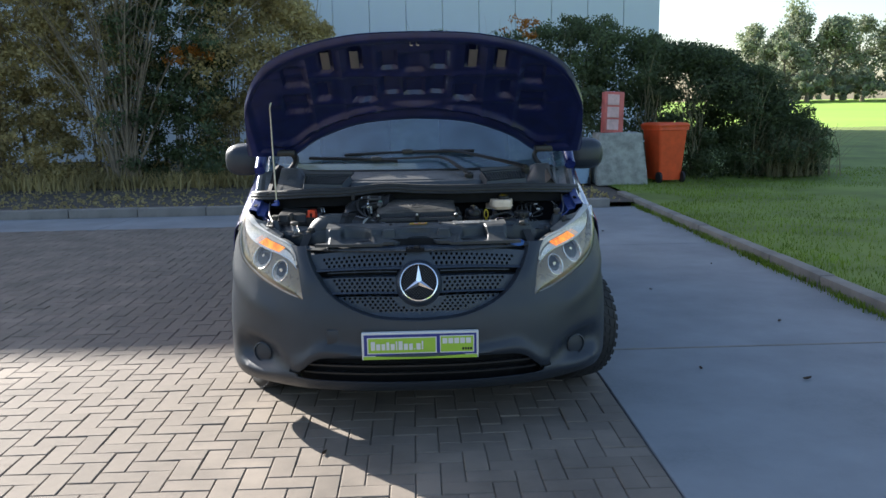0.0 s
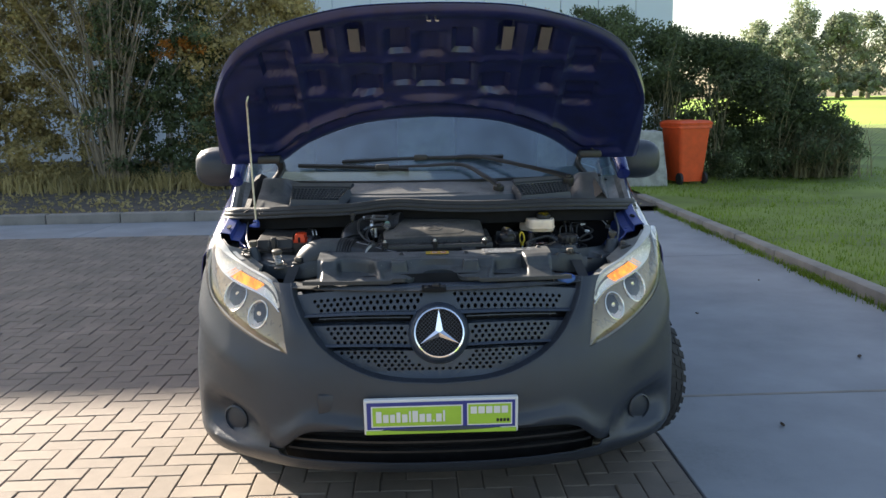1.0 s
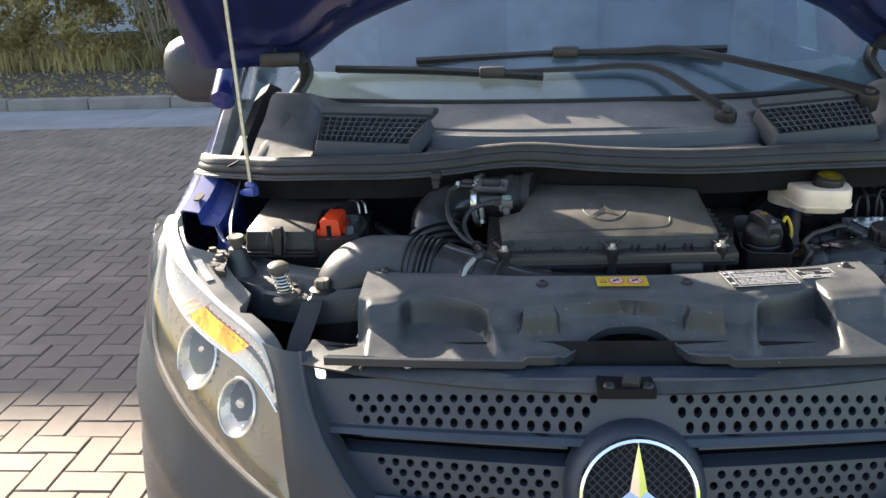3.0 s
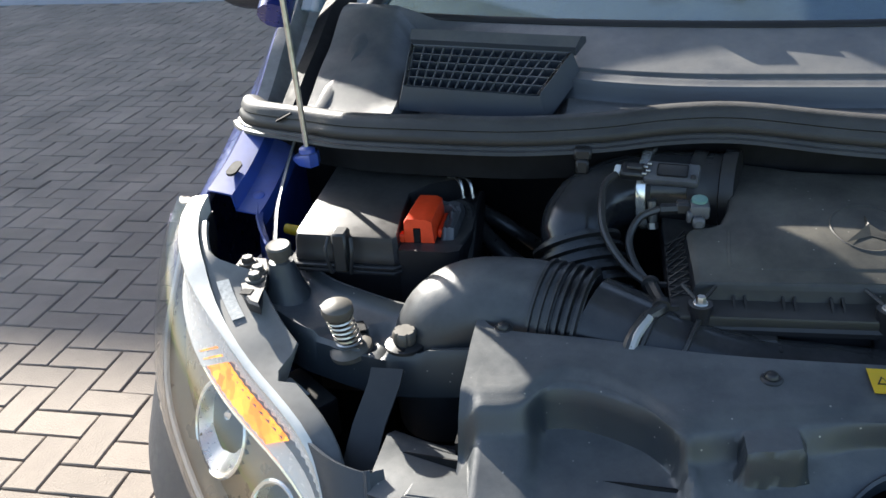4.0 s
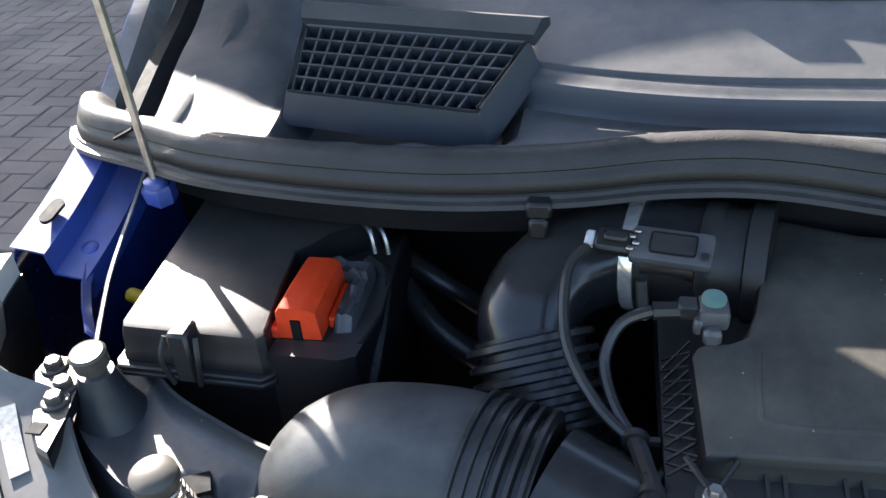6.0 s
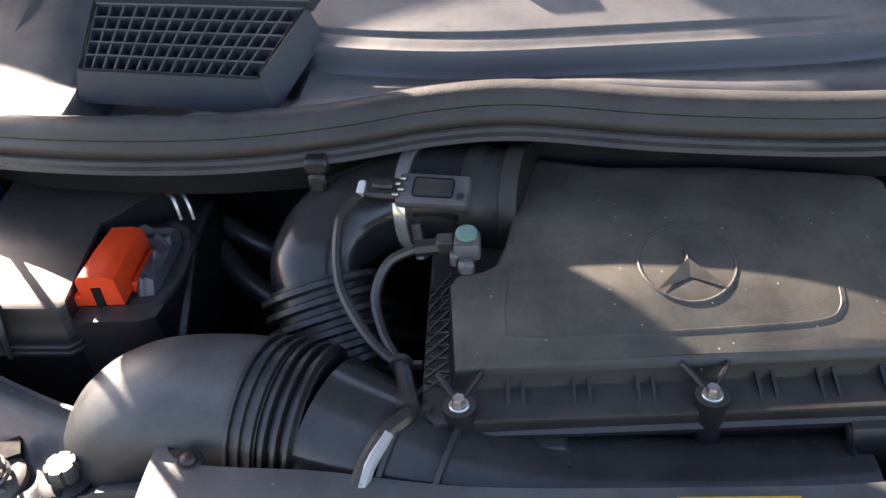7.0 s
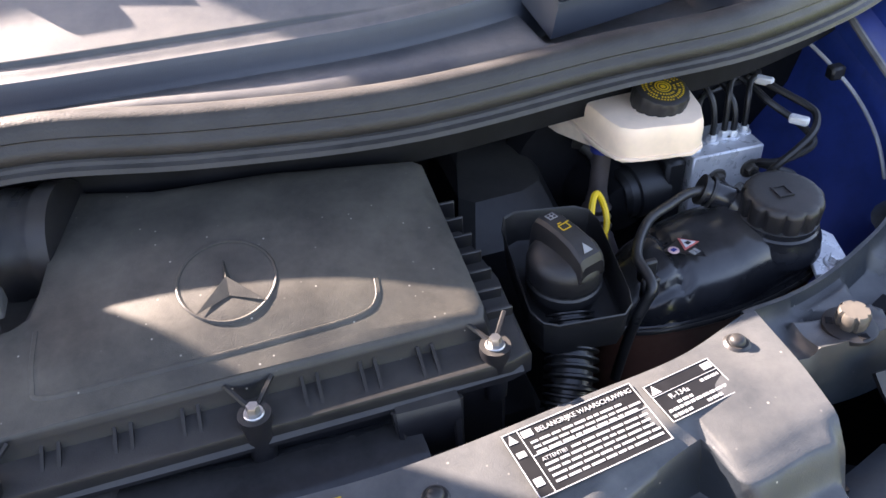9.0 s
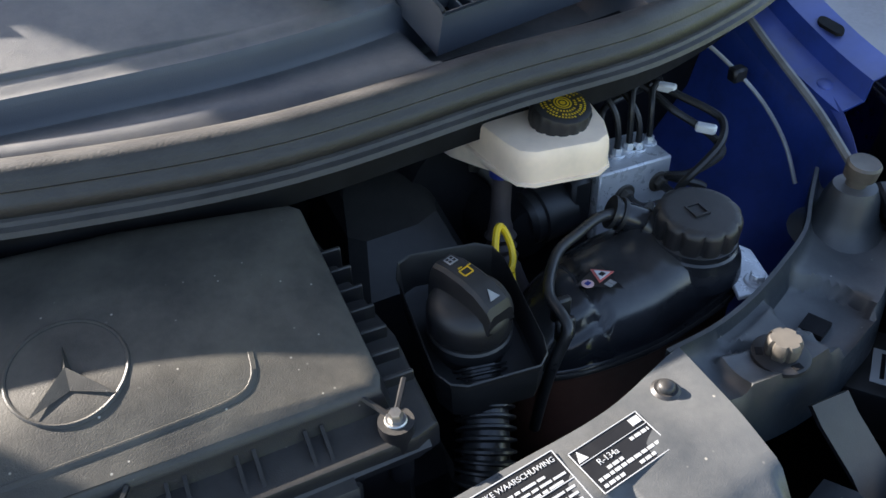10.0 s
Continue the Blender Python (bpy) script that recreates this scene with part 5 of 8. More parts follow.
def mirror(sg):
    thing = empty("door_mirror", van)
    bm = bmesh.new()
    c = Vector((sg * 1.0, 1.32, 1.245))
    rings = []
    for k, (y, w, h) in enumerate(((-0.075, 0.03, 0.03), (-0.066, 0.075, 0.055), (-0.045, 0.105, 0.078), (-0.01, 0.118, 0.092), (0.03, 0.12, 0.095), (0.05, 0.115, 0.09))):
        rings.append([c + Vector((sg * 0.02 * y + w * math.copysign(abs(math.cos(a)) ** 0.7, math.cos(a)), y, h * math.copysign(abs(math.sin(a)) ** 0.7, math.sin(a)))) for a in (2 * math.pi * j / 24 for j in range(24))])
    bridge(bm, rings)
    part("housing", bm, bumper_plastic, thing, "dark grey mirror housing")
    bm = bmesh.new()
    box(bm, c.x - 0.10, c.x + 0.10, c.y + 0.046, c.y + 0.053, c.z - 0.075, c.z + 0.075, 0.002, 1)
    part("mirror_glass", bm, chrome, thing)
    bm = bmesh.new()
    tube(bm, [(sg * 0.92, 1.40, 1.17), (sg * 0.96, 1.36, 1.19), (sg * 0.99, 1.33, 1.21)], 0.03, 8, 3)
    part("arm", bm, bumper_plastic, thing)


mirror(-1)
mirror(1)

# ---- bonnet ----
HN, HU, HC = Vector((0, 0.632, 0.775)), Vector((0, -0.775, 0.632)), Vector((0, 0.896, 1.413))
bonnet_front = curve([0, 0.3, 0.55, 0.70, 0.785, 0.85, 0.88, 0.905, 0.925], [0.716, 0.702, 0.632, 0.545, 0.44, 0.30, 0.20, 0.02, -0.12])
bonnet_rear = curve([0, 0.2, 0.35, 0.54, 0.66, 0.72, 0.925], [0.046, 0.032, -0.002, -0.095, -0.195, -0.210, -0.180])


def bonnet_point(x, b, out):
    """A point of the open bonnet: b runs up its slope, out away from the engine."""
    crown = 0.05 * (1 - (x / 0.9) ** 2) - 0.09 * (b - 0.2) ** 2
    return HC + HU * b + HN * (crown + out) + Vector((x, 0.062 * max(0.0, 1 - b / 0.7) * smoothstep(0.84, 0.62, abs(x)), -0.003))


POCKETS = [(0.0, 0.50, 0.052, 0.055), (0.13, 0.52, 0.035, 0.06), (0.47, 0.30, 0.035, 0.055), (0.62, 0.21, 0.06, 0.06), (0.26, 0.27, 0.05, 0.05), (0.0, 0.31, 0.05, 0.05), (0.12, 0.33, 0.04, 0.06), (0.43, 0.535, 0.026, 0.07), (0.29, 0.545, 0.026, 0.07), (0.60, 0.42, 0.05, 0.06)]


def bonnet():
    thing = empty("bonnet", van)
    nx, nb = 150, 56
    xs = [0.925 * math.sin(math.pi / 2 * k / (nx // 2)) for k in range(-nx // 2, nx // 2 + 1)]
    rows_out, rows_in = [], []
    for j in range(nb + 1):
        v = j / nb
        ro, ri = [], []
        for x in xs:
            f, r = bonnet_front(abs(x)), bonnet_rear(abs(x))
            b = r + (f - r) * v
            edge = min((f - b), (b - r), (0.925 - abs(x)) * 0.8)
            d = -0.004 - 0.020 * smoothstep(0.0, 0.02, edge) + 0.016 * smoothstep(0.045, 0.075, edge)
            # rolled ridge along the rear edge
            d -= 0.026 * math.exp(-((b - r - 0.112 - 0.02 * max(0.0, 1 - abs(x) / 0.25)) / 0.022) ** 2) * smoothstep(0.84, 0.72, abs(x))
            for px, pb, hw, hh in POCKETS:
                d += 0.021 * smoothstep(hw + 0.010, hw, abs(abs(x) - px)) * smoothstep(hh + 0.012, hh, abs(b - pb))
            for rb in (0.40, 0.185):
                d -= 0.010 * math.exp(-((b - rb - 0.05 * abs(x)) / 0.014) ** 2) * smoothstep(0.78, 0.7, abs(x))
            for rx in (0.20, 0.36, 0.53):
                d -= 0.009 * math.exp(-((abs(x) - rx) / 0.012) ** 2) * smoothstep(0.02, 0.1, edge)
            ro.append(bonnet_point(x, b, 0.004 + 0.014 * smoothstep(0.0, 0.03, edge)))
            ri.append(bonnet_point(x, b, d))
        rows_out.append(ro)
        rows_in.append(ri)
    bm = bmesh.new()
    sheet(bm, rows_out, 0.002)
    part("outer_skin", bm, blue_paint, thing, "glossy dark blue bonnet skin")
    bm = bmesh.new()
    sheet(bm, rows_in)
    part("inner_panel", bm, bonnet_blue, thing, "pressed dark blue inner bonnet panel")
    for x in (-0.43, -0.29, 0.29, 0.43):
        bm = bmesh.new()
        rows = [[bonnet_point(x + dx, 0.535 + db, -0.008 - 0.003 * math.cos(dx * 60)) for dx in (-0.02, -0.007, 0.007, 0.02)] for db in (-0.062, -0.03, 0.03, 0.062)]
        sheet(bm, rows, 0.003)
        part("damping_pad", bm, pad_grey, thing, "pale grey damping pad")
    for sg in (-1, 1):
        bm = bmesh.new()
        c = Vector((sg * 0.70, 1.10, 1.29))
        tube(bm, [c + Vector((sg * 0.04, -0.06, 0.03)), c + Vector((sg * 0.03, 0.0, 0.015)), c + Vector((0, 0.03, 0.0)), c + Vector((-sg * 0.02, 0.02, -0.05)), c + Vector((sg * 0.03, -0.02, -0.12))], 0.02, 8, 4, 0.6)
        part("hinge", bm, black_plastic, thing, "black hinge arm")
        bm = bmesh.new()
        box(bm, sg * 0.72 - 0.05, sg * 0.72 + 0.05, 1.02, 1.12, 1.275, 1.31, 0.008, 2)
        part("hinge_cover", bm, black_plastic, thing)
    bm = bmesh.new()
    for dx in (-0.015, 0.015):
        p = bonnet_point(dx, 0.665, -0.02)
        tube(bm, [p + HN * 0.01, p - HN * 0.02, p - HN * 0.022 + Vector((0.012, 0, 0))], 0.004, 6, 2)
    part("striker", bm, steel, thing)


bonnet()
bm = bmesh.new()
tube(bm, [(-0.742, 0.766, 1.060), (-0.743, 0.766, 1.10), (-0.748, 0.764, 1.30), (-0.748, 0.745, 1.50), (-0.746, 0.733, 1.545), (-0.738, 0.735, 1.575)], 0.0046, 8, 6)
part("bonnet_stay", bm, steel, van, "thin grey steel bonnet stay")
bm = bmesh.new()
prism(bm, [(-0.775, 0.785), (-0.756, 0.762), (-0.736, 0.754), (-0.727, 0.766), (-0.730, 0.784), (-0.775, 0.805)], 1.030, lambda x, y: 1.052 - 0.6 * max(0.0, -0.748 - x), 0.005, 2)
lathe(bm, (-0.742, 0.766, 1.052), (0, 0, 1), [(0.013, 0), (0.012, 0.006), (0.007, 0.009), (0.0, 0.009)], 16)
part("stay_bracket", bm, inner_blue, van, "blue painted stay bracket")


# ---- engine bay ----
def group(name, label=""):
    return tagged(empty(name, van), label)


def solid(name, parent, mat, label="", smooth=38.0):
    """Runs a drawing function into one mesh: used as a decorator."""
    def run(draw):
        bm = bmesh.new()
        draw(bm)
        return part(name, bm, mat, parent, label, smooth)
    return run


def bolt(parent, at, axis=(0, 0, 1), r=0.009, mat=None, name="bolt"):
    bm = bmesh.new()
    lathe(bm, at, axis, [(r * 1.5, -0.002), (r * 1.5, 0.001), (r * 1.35, 0.002)], 16)
    lathe(bm, at, axis, [(r, 0.002), (r, 0.007), (r * 0.85, 0.009), (0.0, 0.009)], 6)
    return part(name, bm, mat or steel, parent, "", 25)


def push_pin(parent, at, r=0.011):
    bm = bmesh.new()
    lathe(bm, at, (0, 0, 1), [(r, -0.002), (r, 0.001), (r * 0.8, 0.003), (r * 0.62, 0.003), (r * 0.58, 0.006), (r * 0.4, 0.008), (0, 0.0085)], 20)
    return part("push_pin", bm, black_plastic, parent, "black push pin")


def words(parent, text, at, size, way, mat, name="lettering", align="LEFT"):
    """Raised flat lettering: way is the pose of its plane."""
    cu = bpy.data.curves.new(name, "FONT")
    cu.body, cu.size, cu.extrude, cu.align_x = text, size, 0.0002, align
    cu.materials.append(mat)
    ob = new(name, cu)
    ob.parent = parent
    ob.matrix_basis = way @ pose(*at)
    return ob


def flat_shape(name, parent, way, pts, z0, z1, mat):
    """A thin flat shape in the plane of way."""
    bm = bmesh.new()
    prism(bm, pts, z0, z1)
    bmesh.ops.transform(bm, matrix=way, verts=bm.verts)
    return part(name, bm, mat, parent)


def rect(x0, x1, y0, y1):
    return [(x0, y0), (x1, y0), (x1, y1), (x0, y1)]


# near-black firewall, engine mass and subframe in the depth of the bay
@solid("firewall", van, deep_black, "near-black firewall")
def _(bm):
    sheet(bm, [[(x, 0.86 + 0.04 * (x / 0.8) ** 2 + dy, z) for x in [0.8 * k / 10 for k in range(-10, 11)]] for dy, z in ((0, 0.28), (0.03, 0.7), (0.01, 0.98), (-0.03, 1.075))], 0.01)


engine = group("engine", "near-black engine block deep in the bay")


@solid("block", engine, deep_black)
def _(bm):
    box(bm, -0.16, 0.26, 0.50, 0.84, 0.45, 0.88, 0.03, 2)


@solid("timing_cover", engine, bay_plastic, "black plastic engine cover", 18)
def _(bm):
    rings = []
    for z, x0, x1, y0, y1 in ((0.78, 0.225, 0.378, 0.690, 0.86), (0.905, 0.235, 0.370, 0.700, 0.86), (0.945, 0.25, 0.356, 0.745, 0.86), (0.958, 0.262, 0.340, 0.790, 0.86), (0.962, 0.27, 0.325, 0.812, 0.86)):
        rings.append([(x0, y1, z), (x0, y0 + 0.015, z), (x0 + 0.015, y0, z), (x1 - 0.035, y0 + 0.004, z), (x1 - 0.008, y0 + 0.018, z), (x1, y0 + 0.045, z), (x1 - 0.006, y1, z)])
    bridge(bm, rings)


@solid("gearbox", engine, bay_plastic)
def _(bm):
    lathe(bm, (-0.42, 0.66, 0.62), (1, 0, 0.1), [(0.08, 0), (0.13, 0.03), (0.15, 0.12), (0.16, 0.25)], 20)


for pts, r in (([(-0.50, 0.80, 0.93), (-0.44, 0.74, 0.90), (-0.36, 0.72, 0.86), (-0.25, 0.75, 0.80)], 0.014), ([(-0.52, 0.83, 0.95), (-0.45, 0.79, 0.93), (-0.38, 0.79, 0.88), (-0.28, 0.80, 0.80)], 0.012), ([(-0.47, 0.60, 0.80), (-0.42, 0.56, 0.84), (-0.36, 0.60, 0.82), (-0.30, 0.64, 0.74)], 0.010), ([(0.30, 0.50, 0.80), (0.24, 0.44, 0.82), (0.12, 0.42, 0.80)], 0.016)):
    @solid("hose", engine, hose_rubber)
    def _(bm, pts=pts, r=r):
        tube(bm, pts, r, 10, 6)


@solid("connector", engine, lamp_grey)
def _(bm):
    box(bm, -0.445, -0.425, 0.60, 0.63, 0.865, 0.885, 0.004, 1)


# ---- cowl and its vents ----
SEAL = [(-0.885, 0.9, 1.096), (-0.845, 0.845, 1.102), (-0.75, 0.803, 1.106), (-0.668, 0.766, 1.11), (-0.54, 0.73, 1.119), (-0.42, 0.72, 1.121), (-0.31, 0.723, 1.127), (-0.22, 0.728, 1.137), (-0.13, 0.724, 1.141),
        (0.01, 0.705, 1.133), (0.19, 0.694, 1.128), (0.4, 0.723, 1.126), (0.553, 0.735, 1.126), (0.7, 0.792, 1.116), (0.82, 0.86, 1.105), (0.885, 0.915, 1.098)]


def seal_y(x):
    return float(np.interp(x, [p[0] for p in SEAL], [p[1] for p in SEAL]))


def cowl_ridge(x):
    return 0.803 + 0.75 * max(0.0, abs(x) - 0.12) ** 2


def cowl_rear(x):
    return 0.942 + 0.25 * x * x


def cowl_height(x, y):
    ridge, rear = cowl_ridge(x), cowl_rear(x)
    z = 1.098 + 0.015 * smoothstep(0.73, 0.77, y)
    z += 0.010 * math.exp(-((x + 0.12) / 0.13) ** 2 - ((y - 0.768) / 0.018) ** 2)
    z += 0.027 * smoothstep(ridge - 0.005, ridge + 0.004, y)
    z += 0.006 * smoothstep(ridge + 0.003, ridge + 0.024, y)
    z += 0.004 * smoothstep(ridge + 0.024, ridge + 0.027, y) * smoothstep(0.22, 0.10, x)
    z += 0.038 * min(1, max(0, (y - ridge - 0.024) / max(0.02, rear - ridge - 0.024)))
    left, right = smoothstep(-0.57, -0.66, x), smoothstep(0.58, 0.68, x)
    z_side = 1.098 + 0.06 * smoothstep(0.76, 0.95, y) + 0.05 * smoothstep(0.92, 1.05, y)
    z += (z_side - z) * max(left, right)
    for cx in (-0.485, 0.475):
        z -= 0.035 * smoothstep(0.125, 0.105, abs(x - cx)) * smoothstep(0.76, 0.78, y) * smoothstep(0.92, 0.90, y)
    return z


cowl = group("cowl", "matt grey plastic scuttle panel below the windscreen")


@solid("panel", cowl, cowl_plastic, "dusty grey plastic scuttle panel", 50)
def _(bm):
    xs = [-0.75 + 1.5 * k / 130 for k in range(131)]
    rows = []
    for k in range(53):
        row = []
        for x in xs:
            r, e = cowl_ridge(x), cowl_rear(x)
            f = seal_y(x) + 0.006
            e = max(e, f + 0.10)
            r = max(f + 0.02, min(r, e - 0.045))
            y = f + (r - 0.006 - f) * k / 14 if k < 14 else r - 0.006 + 0.036 * (k - 14) / 26 if k < 40 else r + 0.03 + (e - r - 0.03) * (k - 40) / 12
            row.append((x, y, cowl_height(x, y)))
        rows.append(row)
    sheet(bm, rows, 0.004)


@solid("edge_trim", cowl, black_plastic)
def _(bm):
    tube(bm, [(x, cowl_rear(x) + 0.006, 1.190) for x in [-0.78 + 1.56 * k / 14 for k in range(15)]], 0.008, 8, 2, 0.7)


@solid("end_trim", cowl, cowl_plastic, "torn dusty end trim")
def _(bm):
    sheet(bm, [[(-0.745 + dx + 0.03 * k, y, z) for dx, z in ((0.0, 1.085 + 0.07 * k), (0.006, 1.104 + 0.073 * k + 0.006 * math.sin(k * 9)), (0.022, 1.107 + 0.073 * k), (0.034, 1.100 + 0.072 * k), (0.05, 1.092 + 0.068 * k))] for y, k in ((0.80, 0), (0.85, 0.25), (0.90, 0.55), (0.955, 0.9), (1.0, 1.05))], 0.003)


# black sheet for the shaded drain gap
@solid("drain_slot", cowl, deep_black)
def _(bm):
    sheet(bm, [[(x, y, z - 0.01 * abs(x + 0.775) / 0.02) for x in (-0.80, -0.775, -0.745)] for y, z in ((0.80, 1.10), (0.88, 1.135), (0.96, 1.165), (1.04, 1.20), (1.12, 1.225))], 0.003)


@solid("side_trim", cowl, black_plastic)
def _(bm):
    sheet(bm, [[(0.70 + dx, y, z) for dx, z in ((0.0, 1.12 + 0.05 * k), (0.03, 1.145 + 0.05 * k), (0.06, 1.10 + 0.06 * k))] for y, k in ((0.82, 0), (0.9, 0.4), (1.0, 0.9), (1.08, 1.2))], 0.003)


def vent(tl, tr, br, bl, drop, rows_n, cols_n, skew):
    thing = group("air_vent", "slatted air vent in the scuttle panel")
    tl, tr, br, bl = (Vector(p) for p in (tl, tr, br, bl))
    nrm = (tr - tl).cross(bl - tl).normalized()
    nrm = nrm if nrm.z > 0 else -nrm

    def at(u, v, h=0.0):
        return (tl * (1 - u) + tr * u) * (1 - v) + (bl * (1 - u) + br * u) * v + nrm * h
    # raised box wall
    bm = bmesh.new()
    low = Vector((0, 0, -drop))
    loop = [at(u, v) for u, v in ((0, 0), (1, 0), (1, 1), (0, 1))]
    mid = sum(loop, Vector()) / 4
    outer = [p + (p - mid) * 0.06 for p in loop]
    base = [p + (p - mid) * 0.10 + low for p in outer]
    rings = [[p + nrm * -0.02 for p in loop], loop, [p + nrm * 0.002 for p in outer], base]
    vs = [[bm.verts.new(p) for p in r] for r in rings]
    for a, b in zip(vs, vs[1:]):
        for i in range(4):
            bm.faces.new((a[i], a[(i + 1) % 4], b[(i + 1) % 4], b[i]))
    bmesh.ops.bevel(bm, geom=[e for e in bm.edges if e.calc_length() > 0.15 and abs(e.verts[0].co.z - e.verts[1].co.z) < 0.06], offset=0.003, segments=2, affect="EDGES")
    part("frame", bm, cowl_plastic, thing)
    # black sheet: the shade below the slats as colour
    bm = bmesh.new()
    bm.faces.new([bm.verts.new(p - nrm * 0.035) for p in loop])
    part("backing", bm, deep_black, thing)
    # hood over the upper edge
    bm = bmesh.new()
    bridge(bm, [[at(u, -0.02, -0.004), at(u, -0.02, 0.010), at(u, -0.22, 0.016), at(u, -0.36, 0.006), at(u, -0.36, -0.004)] for u in (-0.02, 0.05, 0.25, 0.5, 0.75, 0.95, 1.05)])
    part("hood", bm, cowl_plastic, thing)
    for k in range(1, rows_n):
        v = k / rows_n
        bm = bmesh.new()
        bridge(bm, [[at(u, v + dv, h) for dv, h in ((-0.013, 0.0), (0.013, 0.0), (0.013, -0.016), (-0.013, -0.016))] for u in (0, 0.5, 1)])
        part("slat", bm, cowl_plastic, thing)
    for k in range(1, cols_n):
        u0 = k / cols_n
        bm = bmesh.new()
        bridge(bm, [[at(min(1, max(0, u0 + du - skew * v)), v, h) for du, h in ((-0.0055, -0.001), (0.0055, -0.001), (0.0055, -0.016), (-0.0055, -0.016))] for v in (0, 0.5, 1)])
        part("crossbar", bm, cowl_plastic, thing)
    return thing


vent((-0.598, 0.905, 1.176), (-0.362, 0.862, 1.173), (-0.400, 0.784, 1.136), (-0.592, 0.818, 1.140), 0.035, 5, 15, 0.02)
vent((0.362, 0.878, 1.176), (0.590, 0.925, 1.184), (0.586, 0.845, 1.146), (0.385, 0.805, 1.138), 0.035, 5, 15, -0.02)

# ---- wipers ----


def wiper(pivot, bend, end, blade0, blade1, label):
    thing = group("wiper", label)
    pivot, bend, end = Vector(pivot), Vector(bend), Vector(end)
    bm = bmesh.new()
    lathe(bm, pivot, (0, -0.35, 1), [(0.024, -0.03), (0.024, 0.0), (0.021, 0.008), (0.012, 0.010), (0.010, 0.017), (0.0, 0.018)], 22)
    part("pivot", bm, black_plastic, thing)
    bm = bmesh.new()
    tube(bm, [pivot + Vector((0, 0, 0.006)), pivot.lerp(bend, 0.3) + Vector((0, 0, 0.008)), bend, bend.lerp(end, 0.5), end], lambda t: 0.015 - 0.009 * t, 8, 6, 0.55)
    part("arm", bm, black_plastic, thing, "black wiper arm")
    bm = bmesh.new()
    tube(bm, [blade0, Vector(blade0).lerp(Vector(blade1), 0.5) + Vector((0, 0, 0.004)), blade1], 0.009, 6, 5, 1.2)
    part("blade", bm, hose_rubber, thing, "black rubber wiper blade")
    bm = bmesh.new()
    b = Vector(end)
    box(bm, b.x - 0.03, b.x + 0.03, b.y - 0.014, b.y + 0.012, b.z - 0.014, b.z + 0.012, 0.005, 2)
    part("joint", bm, black_plastic, thing)


wiper((0.600, 0.915, 1.195), (0.23, 1.06, 1.286), (-0.045, 1.07, 1.289), (-0.40, 1.09, 1.273), (0.33, 1.07, 1.285), "long black windscreen wiper lying on the glass")
wiper((0.288, 0.875, 1.168), (0.14, 1.01, 1.256), (-0.217, 1.02, 1.252), (-0.60, 1.10, 1.258), (-0.10, 1.00, 1.240), "black windscreen wiper resting above the scuttle")

# ---- rubber seal along the bulkhead ----
seal = group("bonnet_seal", "long black rubber seal along the bulkhead")


def sweep(bm, path, profile):
    path = spline(path, 6)
    rings = []
    for i, p in enumerate(path):
        way = path[min(i + 1, len(path) - 1)] - path[max(i - 1, 0)]
        back = Vector((-way.y, way.x, 0)).normalized()
        rings.append([p + back * a + Vector((0, 0, b)) for a, b in profile])
    bridge(bm, rings)


@solid("bead", seal, seal_rubber, "dusty black rubber bead", 50)
def _(bm):
    sweep(bm, SEAL, [(0.030, -0.012), (0.018, -0.002), (0.008, 0.002), (-0.001, 0.002), (-0.007, -0.001), (-0.011, -0.007), (-0.0135, -0.0125), (-0.0115, -0.0145), (-0.0120, -0.0165), (-0.0160, -0.0190), (-0.019, -0.029), (-0.017, -0.033), (0.02, -0.034)])


@solid("skirt", seal, seal_rubber, "", 30)
def _(bm):
    sweep(bm, SEAL, [(-0.012, -0.031), (-0.021, -0.033), (-0.023, -0.036), (-0.029, -0.037), (-0.031, -0.041), (-0.018, -0.044), (0.0, -0.036)])


@solid("clip", seal, black_plastic)
def _(bm):
    box(bm, -0.343, -0.320, 0.686, 0.706, 1.076, 1.092, 0.003, 1)
    box(bm, -0.340, -0.323, 0.682, 0.690, 1.058, 1.078, 0.003, 1)


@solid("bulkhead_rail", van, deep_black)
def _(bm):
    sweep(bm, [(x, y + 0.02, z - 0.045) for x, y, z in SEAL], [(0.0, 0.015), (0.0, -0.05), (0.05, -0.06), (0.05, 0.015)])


# ---- battery ----
battery = group("battery_box", "black battery box with hinged lid and red terminal cap")


@solid("case", battery, bay_plastic)
def _(bm):
    prism(bm, [(-0.704, 0.602), (-0.570, 0.598), (-0.566, 0.594), (-0.498, 0.592), (-0.487, 0.598), (-0.478, 0.66), (-0.480, 0.80), (-0.704, 0.81)], 0.74, lambda x, y: 0.955 if x < -0.568 else 0.983, 0.006, 2)


@solid("cap_well", battery, bay_plastic)
def _(bm):
    bridge(bm, [[(-0.566, 0.590, z), (-0.500, 0.588, z), (-0.485, 0.595, z), (-0.483, 0.612, z), (-0.566, 0.612, z)] for z in (0.86, 0.87, 0.984)])


